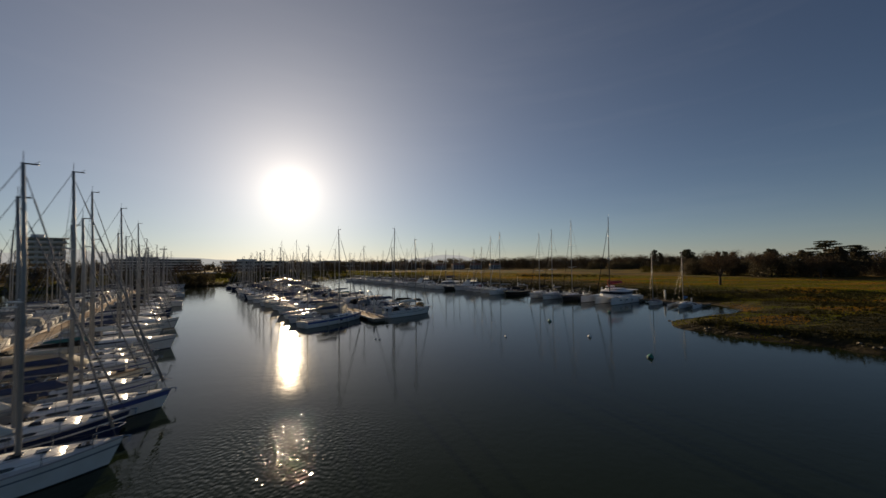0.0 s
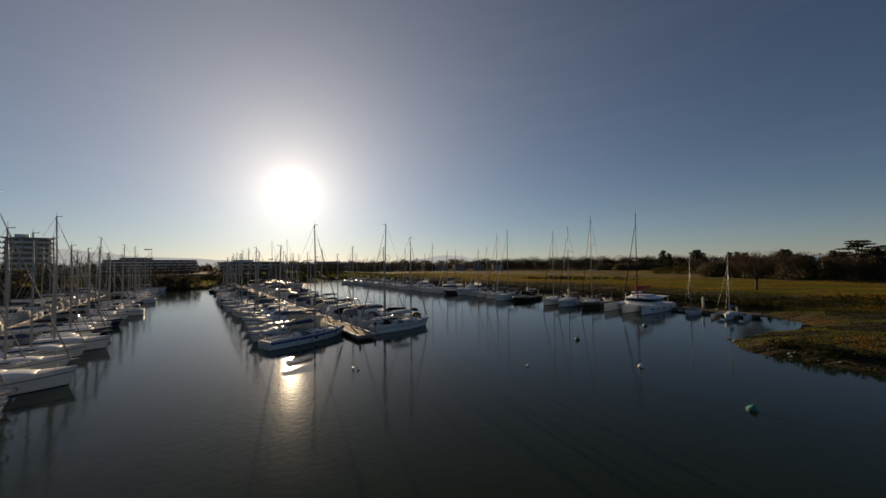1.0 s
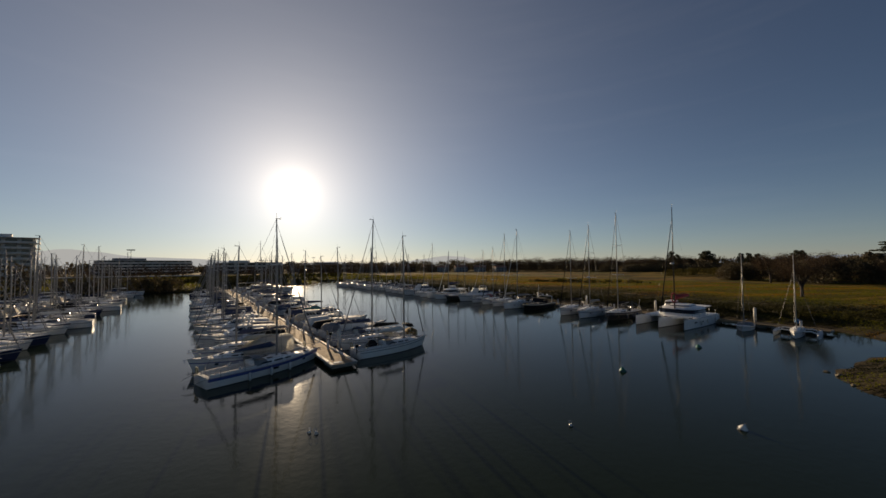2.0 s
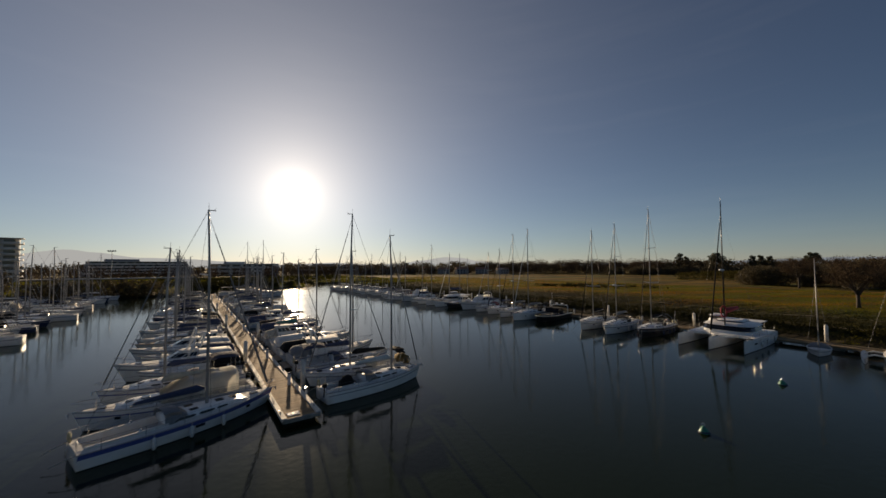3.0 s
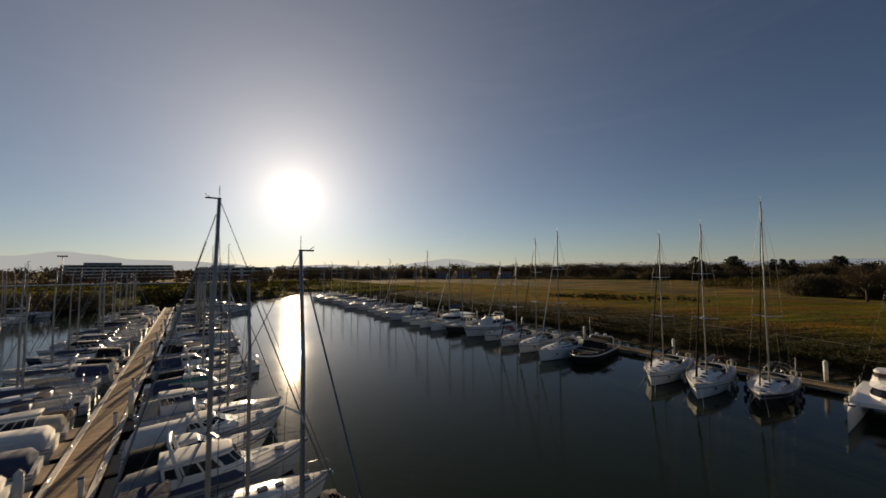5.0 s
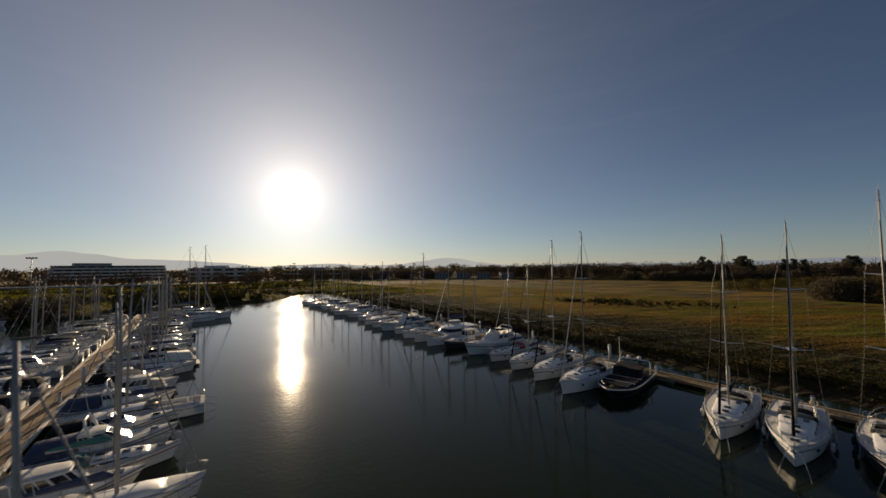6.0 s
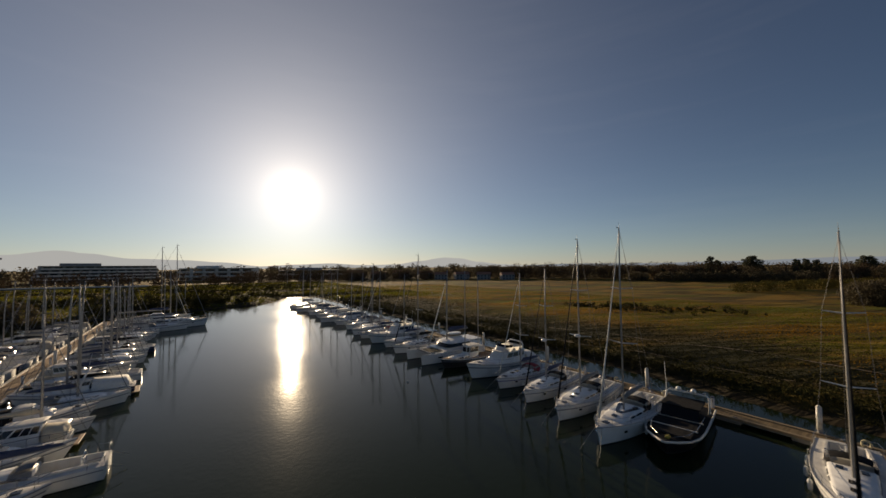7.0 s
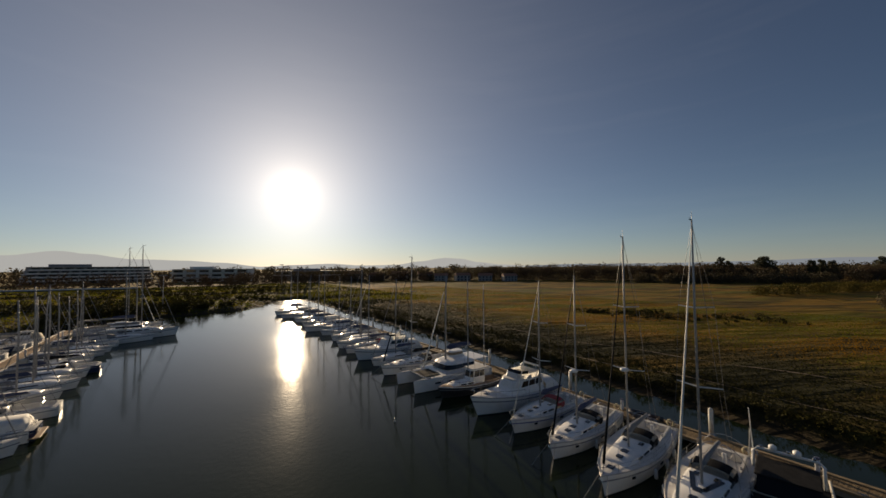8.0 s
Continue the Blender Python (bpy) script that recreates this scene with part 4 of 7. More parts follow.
# ---------------------------------------------------------------- motor yachts
def motorboat(name, label, length=10.5, beam=3.6, hull=GELCOAT, stripe=GREY_STRIPE, fly=True, arch=True, canvas=CANVAS_NAVY, house=(0.22, 0.62), detail=2, screen=GLASS, sport=False, group="moored boats"):
    t = thing(name, label, "motorboat", group)
    free = 0.095 * length + 0.2
    h = Hull(length, beam, free, free * 1.55, stern=0.92, rake=0.9, full=2.4, peak=0.35)
    part("hull", hull_mesh(h, vee=1.5), [hull, ANTIFOUL, stripe], t, "", True)
    part("deck", deck_mesh(h, well=house[0], sole=0.35), DECK, t)
    for sgn in (1, -1):
        bm = B()
        tube(bm, [Vector((s * length, sgn * h.half(s) * 1.0, h.sheer(s) - 0.02)) for s in (i / 12 for i in range(13))], 0.05, 5)
        part("rubbing_strake", bm, GREY_STRIPE, t)

    def shell(s0, s1, z0, up, wide, front, back, taper=0.88):
        """A house with a raked front and back."""
        rr = []
        for k in (0, 0.5, 1):
            f = 1 - (1 - taper) * k
            xa, xb = s0 * length + back * k, s1 * length - front * k
            z = z0 + up * k
            w = wide / 2 * f
            nose = 0.55
            rr.append([Vector((xa, w, z)), Vector((xb - 0.9, w, z)), Vector((xb - 0.25, w * 0.82, z)), Vector((xb, w * nose, z)), Vector((xb, -w * nose, z)), Vector((xb - 0.25, -w * 0.82, z)), Vector((xb - 0.9, -w, z)), Vector((xa, -w, z))])
        return rr

    z0 = h.sheer(0.4) - 0.05
    rr = shell(house[0], house[1] + 0.1, z0, 0.55, beam * 0.74, 0.9, 0.0, 0.95)
    bm = B()
    loft(bm, rr, closed=True, cap0=True, cap1=True)
    part("trunk_cabin", bm, GELCOAT, t)
    rr2 = shell(house[0], house[1], z0 + 0.5, 0.62 if sport else 0.95, beam * 0.70, 1.15 if sport else 0.75, -0.15, 0.80 if sport else 0.86)
    bm = B()
    loft(bm, rr2, closed=True, cap0=True, cap1=True)
    bmesh.ops.recalc_face_normals(bm, faces=bm.faces)
    part("deckhouse", bm, GELCOAT, t)
    # windows: one pane for each face of the house
    lo, hi = rr2[0], rr2[2]
    for j in range(7):
        a, b, c, d = lo[j], lo[j + 1], hi[j + 1], hi[j]
        cuts = [(0.06, 0.34), (0.37, 0.64), (0.67, 0.95)] if j in (0, 6) else [(0.06, 0.94)]
        out = (b - a).cross(d - a).normalized()
        if out.dot((a + b) / 2 - Vector(((house[0] + house[1]) / 2 * length, 0, a.z))) < 0:
            out = -out
        for p, q in cuts:
            def at(u_, v_):
                return a.lerp(b, u_).lerp(d.lerp(c, u_), v_)
            bm = B()
            front = [at(p, 0.30), at(q, 0.30), at(q - 0.01, 0.86), at(p + 0.01, 0.86)]
            loft(bm, [[x + out * 0.012 for x in front], [x - out * 0.03 for x in front]], closed=True, cap0=True, cap1=True)
            bmesh.ops.recalc_face_normals(bm, faces=bm.faces)
            part("window", bm, GLASS if j in (0, 6) else screen, t)
    zt = z0 + (1.14 if sport else 1.48)
    bm = B()
    top2 = rr2[2]                                            # crowned roof over the house, with a small overhang
    mid = sum(top2, Vector()) / len(top2)
    loft(bm, [[mid + (p - mid) * k + Vector((0, 0, up)) for p in top2] for k, up in ((1.06, -0.01), (1.06, 0.05), (0.90, 0.10), (0.55, 0.13))], closed=True, cap0=True, cap1=True)
    bmesh.ops.recalc_face_normals(bm, faces=bm.faces)
    part("roof", bm, DECK, t, "", True)
    if fly:
        rr3 = shell(house[0] + 0.02, house[1] - 0.10, zt + 0.06, 0.50, beam * 0.62, 0.35, 0.0, 1.02)
        bm = B()
        loft(bm, rr3[::2], closed=True)
        bmesh.ops.solidify(bm, geom=bm.faces[:], thickness=0.06)
        part("flybridge_coaming", bm, GELCOAT, t)
        bm = B()
        box(bm, ((house[0] + house[1] * 0.4) * length * 0.8, 0, zt + 0.3), (0.5, beam * 0.4, 0.42), 0.06)
        part("seat", bm, CANVAS_BEIGE, t)
        bm = B()
        top3 = rr3[2]
        loft(bm, [[top3[i] for i in range(1, 7)], [top3[i] + Vector((-0.18, 0, 0.32)) for i in range(1, 7)]])
        bmesh.ops.solidify(bm, geom=bm.faces[:], thickness=0.02)
        part("windscreen", bm, GLASS, t)
    if arch:
        bm = B()
        x = (house[0] + 0.03) * length
        tube(bm, [(x + 0.5, beam * 0.36, z0 + 0.5), (x, beam * 0.34, zt + 0.75), (x - 0.1, beam * 0.26, zt + 1.05), (x - 0.1, -beam * 0.26, zt + 1.05), (x, -beam * 0.34, zt + 0.75), (x + 0.5, -beam * 0.36, z0 + 0.5)], 0.10, 6)
        part("radar_arch", bm, GELCOAT, t, "", True)
        part("aerial", rod([(x - 0.1, beam * 0.2, zt + 1.1), (x - 0.4, beam * 0.2, zt + 2.9)], 0.015, 4), GELCOAT, t)
    bm = B()
    tube(bm, [Vector((s * length, h.half(s) * 0.95, h.sheer(s) + 0.6)) for s in (0.5, 0.65, 0.8, 0.92)] + [Vector((length, 0, h.sheer(1) + 0.65))] + [Vector((s * length, -h.half(s) * 0.95, h.sheer(s) + 0.6)) for s in (0.92, 0.8, 0.65, 0.5)], 0.02, 4)
    part("bow_rail", bm, STEEL, t)
    for s in (0.5, 0.65, 0.8, 0.92):
        for sgn in (1, -1):
            part("stanchion", rod([(s * length, sgn * h.half(s) * 0.95, h.sheer(s)), (s * length, sgn * h.half(s) * 0.95, h.sheer(s) + 0.6)], 0.015, 4), STEEL, t)
    bm = B()
    box(bm, (-0.35, 0, 0.30), (0.8, beam * 0.86, 0.10), 0.03)
    part("swim_platform", bm, TEAK, t)
    bm = B()
    box(bm, (0.82 * length, 0, h.sheer(0.82) + 0.12), (0.5, 0.5, 0.06), 0.02)
    part("hatch", bm, GLASS, t)
    bm = B()                                                 # canvas over the cockpit
    hoops = [[Vector((x * length, beam * 0.40 * math.cos(a), h.sheer(0.1) + up * math.sin(a) ** 0.5)) for a in (math.pi * i / 10 for i in range(11))] for x, up in ((0.02, 0.55), (0.05, 1.0), (house[0] - 0.02, 1.15))]
    loft(bm, hoops, cap0=True)
    part("cockpit_cover", bm, canvas, t, "canvas cover over the cockpit", True)
    if detail > 1:
        for sgn in (1, -1):
            for s in (0.25, 0.5):
                fender(t, s * length, sgn * (h.half(s) + 0.14), h.sheer(s) * 0.5, RUBBER)
    return nest(t)


# ---------------------------------------------------------------- multihulls and open boats
def multihull(name, label, length=13.5, width=8.3, hulls=2, mast=20.4, spar=DARK_SPAR, furl=SAILCLOTH, cover=CANVAS_NAVY, group="moored boats"):
    t = thing(name, label, "catamaran" if hulls == 2 else "trimaran", group)
    hb = 0.95 if hulls == 3 else 1.6
    offs = (-width / 2 + hb / 2, width / 2 - hb / 2) if hulls == 2 else (-width / 2 + hb / 2, 0, width / 2 - hb / 2)
    for y in offs:
        side = y != 0
        h = Hull(length * (0.99 if side and hulls == 3 else 1), hb if side or hulls == 2 else 1.9, 1.3, 1.5, stern=0.7, rake=-0.15 if hulls == 3 else 0.2, full=1.5, peak=0.4)
        m = Matrix.Translation((0.2, y, 0))
        part("hull", hull_mesh(h, 14, 0.6), [GELCOAT, ANTIFOUL, GELCOAT], t, "", True, m)
        part("deck", deck_mesh(h, well=0.0), DECK, t, "", False, m)
        bm = B()
        box(bm, (0.82 * h.length, 0, h.sheer(0.82) + 0.11), (0.5, 0.45, 0.06), 0.02)
        part("hatch", bm, GLASS, t, "", False, m)
        if side:
            out = 1 if y > 0 else -1
            for s in (0.40, 0.56, 0.72):
                bm = B()
                p = h.point(s, out * 0.985, 0.62)
                q = h.point(s + 0.03, out * 0.985, 0.62)
                box(bm, (0, 0, 0), (0.85, 0.05, 0.20), 0.02, pose(*((p + q) / 2), 0, 0, math.degrees(math.atan2(q.y - p.y, q.x - p.x))))
                part("hull_port", bm, GLASS, t, "", False, m)
    # bridge deck, cut back at the front
    bm = B()
    w = width / 2 - 0.25
    ring = [(0.06, w), (0.70, w), (0.66, w * 0.45), (0.80 if hulls == 3 else 0.66, 0.0)]
    ring = ring + [(x, -y) for x, y in reversed(ring[:-1])]
    loft(bm, [[Vector((x * length, y, z)) for x, y in ring] for z in ((1.15, 1.50) if hulls == 3 else (0.95, 1.62))], closed=True, cap0=True, cap1=True)
    bmesh.ops.recalc_face_normals(bm, faces=bm.faces)
    part("bridge_deck", bm, GELCOAT, t)

    def house(x0, x1, half, z0, z1, lean):
        out = []
        for k, z in ((0, z0), (1, z1)):
            f = 1 - 0.10 * k
            a, b = x0 * length, x1 * length - lean * k
            n = 8
            row = [Vector((a, half * f, z))]
            for i in range(n + 1):
                q = math.pi / 2 - math.pi * i / n
                row.append(Vector((b - half * 0.75 + half * 0.75 * math.cos(q) ** 0.7 if abs(math.cos(q)) > 1e-6 else b - half * 0.75, half * f * math.copysign(abs(math.sin(q)) ** 0.7, math.sin(q)), z)))
            row.append(Vector((a, -half * f, z)))
            out.append(row)
        return out

    half = width * (0.34 if hulls == 2 else 0.37)
    for nm, z0, z1, lean, mat, grow in (("saloon", 1.45, 1.85, 0.1, GELCOAT, 1.0), ("saloon_window", 1.85, 2.42, 0.55, GLASS, 0.985), ("roof", 2.42, 2.60, 0.30, GELCOAT, 1.0)):
        rr = house(0.22, 0.62 - (0.03 if nm == "roof" else 0), half * grow, z0, z1, lean)
        if nm == "roof":                                     # crowned in three steps
            c = Vector((0.36 * length, 0, 0))
            rr += [[c + (p - c) * k + Vector((0, 0, p.z * (1 - k) + up)) for p in rr[-1]] for k, up in ((0.90, 0.12), (0.66, 0.20))]
        bm = B()
        loft(bm, rr, closed=True, cap0=True, cap1=True)
        bmesh.ops.recalc_face_normals(bm, faces=bm.faces)
        part(nm, bm, mat, t, "dark wraparound saloon glazing" if mat is GLASS else "")
    bm = B()
    box(bm, (0.13 * length, 0, 2.62), (0.22 * length, half * 1.9, 0.10), 0.04)
    part("cockpit_roof", bm, GELCOAT, t)
    for sgn in (1, -1):
        part("roof_post", rod([(0.04 * length, sgn * half * 0.85, 1.6), (0.04 * length, sgn * half * 0.85, 2.6)], 0.04, 5), STEEL, t)
    def pod(z0, z1, grow0, grow1, cx, cy):
        rings = []
        for z, k in ((z0, grow0), (z1, grow1)):
            rings.append([Vector((cx + k * (1.25 * math.copysign(abs(math.cos(q)) ** 0.6, math.cos(q))) - 0.25 * (z - z0), cy + k * 0.85 * math.copysign(abs(math.sin(q)) ** 0.6, math.sin(q)), z)) for q in (2 * math.pi * j / 16 for j in range(16))])
        return rings

    cx, cy = 0.30 * length, -half * 0.66
    for nm, rings in (("helm_station", pod(2.45, 2.95, 1.12, 1.02, cx, cy)), ("helm_screen", pod(2.95, 3.30, 0.99, 0.90, cx, cy)), ("helm_roof", pod(3.30, 3.46, 0.98, 0.80, cx - 0.08, cy))):
        bm = B()
        loft(bm, rings, closed=True, cap0=True, cap1=True)
        bmesh.ops.recalc_face_normals(bm, faces=bm.faces)
        part(nm, bm, VINYL if nm == "helm_screen" else GELCOAT, t, "raised helm pod beside the mast" if nm == "helm_station" else "")
    if hulls == 3:
        rings = house(0.26, 0.50, half * 0.55, 2.80, 3.00, 0.2)
        bm = B()
        loft(bm, rings + [[p + Vector(((0.38 * length - p.x) * 0.2, -p.y * 0.15, 0.08)) for p in rings[-1]]], closed=True, cap0=True, cap1=True)
        bmesh.ops.recalc_face_normals(bm, faces=bm.faces)
        part("roof_step", bm, GELCOAT, t)
        rings = house(0.262, 0.503, half * 0.555, 2.84, 2.93, 0.12)
        bm = B()
        loft(bm, rings, closed=True, cap0=True, cap1=True)
        bmesh.ops.recalc_face_normals(bm, faces=bm.faces)
        part("roof_light", bm, GLASS, t, "narrow dark roof light")
        bm = B()
        tube(bm, [Vector((0.57 * length + 0.24, 0.32 * math.cos(q), 4.3 + 0.75 * math.sin(q))) for q in (2 * math.pi * j / 14 for j in range(15))], 0.10, 6)
        part("sail_bag", bm, CANVAS_RED, t, "red bag hung in a loop on the mast", True)
        bm = B()
        loft(bm, [[(0.57 * length + 0.42 + math.cos(q) * k, math.sin(q) * k, 9.8 + z) for q in (2 * math.pi * j / 12 for j in range(12))] for z, k in ((0, 0.24), (0.06, 0.31), (0.18, 0.31), (0.25, 0.20))], closed=True, cap0=True, cap1=True)
        box(bm, (0.57 * length + 0.18, 0, 9.8 - 0.03), (0.4, 0.1, 0.05))
        part("radar_dome", bm, GELCOAT, t, "", True)
    mx = (0.50 if hulls == 2 else 0.57) * length
    part("mast", rod([(mx, 0, 2.5), (mx - 0.05, 0, mast * 0.7), (mx - 0.2, 0, mast)], 0.15, 8, 0.085, flat=0.6), spar, t, "tall dark mast" if spar is DARK_SPAR else "tall mast", True)
    part("masthead_vane", rod([(mx - 0.2, 0, mast - 0.05), (mx - 0.2, 0, mast + 0.5)], 0.02, 4), WIRE, t)
    for z in (mast * 0.45, mast * 0.72) if hulls == 2 else ():
        for sgn in (1, -1):
            tip = Vector((mx - 0.25, sgn * 1.0, z + 0.05))
            part("spreader", rod([(mx, 0, z), tip], 0.04, 5, 0.02), spar, t)
    top = Vector((mx - 0.08, 0, mast * 0.90))
    for sgn in (1, -1):
        part("shroud", rod([(mx - 0.7, sgn * (width / 2 - 0.4), 1.7), top], 0.005, 4), WIRE, t)
    bow = Vector((length * (0.97 if hulls == 3 else 0.80), 0, 1.75))
    part("forestay", rod([bow, top], 0.018, 4), WIRE, t)
    part("furled_headsail", rod([bow.lerp(top, 0.04), bow.lerp(top, 0.3), bow.lerp(top, 0.93)], 0.12, 6, 0.05), furl, t, "", True)
    part("boom", rod([(mx - 0.15, 0, 4.1), (0.14 * length, 0, 4.2)], 0.10, 6), spar, t)
    bm = B()
    rr = []
    for k, w2 in ((0, 0.06), (0.1, 0.24), (0.5, 0.20), (0.95, 0.14), (1, 0.03)):
        c = Vector((mx - 0.2, 0, 4.35)).lerp(Vector((0.15 * length, 0, 4.4)), k)
        rr.append([c + Vector((0, math.cos(a) * w2, math.sin(a) * w2 * 1.7)) for a in (2 * math.pi * j / 8 for j in range(8))])
    loft(bm, rr, closed=True, cap0=True, cap1=True)
    part("sail_cover", bm, cover, t, "", True)
    if hulls == 2:
        part("crossbeam", rod([(0.86 * length, offs[0], 1.5), (0.86 * length, offs[1], 1.5)], 0.10, 6), ALU, t)
        bm = B()
        box(bm, (0.76 * length, 0, 1.52), (0.19 * length, width - 2 * hb, 0.02))
        part("trampoline", bm, CANVAS_BLACK, t)
    for sgn in (1, -1):
        for s in (0.15, 0.4, 0.65, 0.85):
            part("stanchion", rod([(s * length, sgn * (width / 2 - 0.15), 1.6), (s * length, sgn * (width / 2 - 0.15), 2.2)], 0.018, 4), STEEL, t)
        part("lifeline", rod([(s * length, sgn * (width / 2 - 0.15), 2.18) for s in (0.15, 0.4, 0.65, 0.85)], 0.01, 4), WIRE, t)
        for s in (0.2, 0.45, 0.65):
            fender(t, s * length, sgn * (width / 2 + 0.1), 0.75, RUBBER)
    return nest(t)


def small_trimaran(name, label):
    """Folding trimaran: slim hull, two floats on arms."""
    t = thing(name, label, "trimaran", "moored boats")
    L_ = 7.2
    h = Hull(L_, 1.5, 0.75, 0.95, stern=0.6, rake=0.3)
    part("hull", hull_mesh(h, 12), [GELCOAT, ANTIFOUL, GREY_STRIPE], t, "", True)
    part("deck", deck_mesh(h, well=0.4, sole=0.3), DECK, t)
    bm, rings = cabin_mesh(h, 0.40, 0.75, 0.9, 0.3)
    part("coachroof", bm, GELCOAT, t, "", True)
    cabin_windows(t, rings, ((0.1, 0.6),))
    for sgn in (1, -1):
        f = Hull(6.2, 0.55, 0.5, 0.6, stern=0.5, rake=0.3)
        m = Matrix.Translation((0.4, sgn * 2.1, 0))
        part("float", hull_mesh(f, 10), [GELCOAT, ANTIFOUL, GELCOAT], t, "slim white outrigger float", True, m)
        part("float_deck", deck_mesh(f, well=0.0), DECK, t, "", False, m)
        for x in (2.2, 4.6):
            part("crossarm", rod([(x, sgn * 0.6, 0.75), (x, sgn * 1.4, 0.85), (x, sgn * 2.1, 0.55)], 0.09, 6), GELCOAT, t)
        bm = B()
        box(bm, (3.4, sgn * 1.3, 0.72), (2.3, 1.0, 0.02))
        part("net", bm, CANVAS_BLACK, t)
    part("mast", rod([(4.2, 0, 1.0), (4.05, 0, 11.0)], 0.07, 7, 0.045), ALU, t, "", True)
    part("boom", rod([(4.1, 0, 1.7), (1.2, 0, 1.75)], 0.06, 6), ALU, t)
    bm = B()
    rr = []
    for k, w2 in ((0, 0.05), (0.15, 0.22), (0.5, 0.18), (1, 0.06)):
        c = Vector((4.0, 0, 1.9)).lerp(Vector((1.2, 0, 1.85)), k)
        rr.append([c + Vector((0, math.cos(a) * w2, math.sin(a) * w2 * 1.5)) for a in (2 * math.pi * j / 8 for j in range(8))])
    loft(bm, rr, closed=True, cap0=True, cap1=True)
    part("sail_cover", bm, material("bright_blue_canvas", (0.04, 0.17, 0.36), 0.8, scale=3, amount=0.4, bump=0.4), t, "bright blue sail cover", True)
    for sgn in (1, -1):
        part("shroud", rod([(3.8, sgn * 2.0, 0.7), (4.1, 0, 8.8)], 0.013, 4), WIRE, t)
    part("forestay", rod([(7.0, 0, 1.0), (4.1, 0, 8.8)], 0.013, 4), WIRE, t)
    return nest(t)


def dayboat(name, label):
    """A small open sailing boat under a grey cover."""
    t = thing(name, label, "sailboat", "moored boats")
    h = Hull(6.0, 2.2, 0.6, 0.8, stern=0.7)
    part("hull", hull_mesh(h, 12), [GELCOAT, ANTIFOUL, GREY_STRIPE], t, "", True)
    part("deck", deck_mesh(h, well=0.55, sole=0.3), DECK, t)
    bm = B()
    hoops = [[Vector((x * 6, h.half(x) * 0.9 * math.cos(a), h.sheer(x) + up * math.sin(a))) for a in (math.pi * i / 8 for i in range(9))] for x, up in ((0.04, 0.15), (0.2, 0.4), (0.5, 0.55), (0.62, 0.25))]
    loft(bm, hoops, cap0=True, cap1=True)
    part("cover", bm, CANVAS_GREY, t, "grey cover laced over the cockpit", True)
    part("mast", rod([(3.9, 0, 0.7), (3.75, 0, 11.3)], 0.065, 7, 0.04), ALU, t, "", True)
    part("boom", rod([(3.8, 0, 1.4), (1.0, 0, 1.3)], 0.05, 6), ALU, t)
    for sgn in (1, -1):
        part("shroud", rod([(3.6, sgn * 1.0, 0.7), (3.8, 0, 8.6)], 0.012, 4), WIRE, t)
    part("forestay", rod([(5.9, 0, 0.85), (3.8, 0, 8.6)], 0.012, 4), WIRE, t)
    return nest(t)


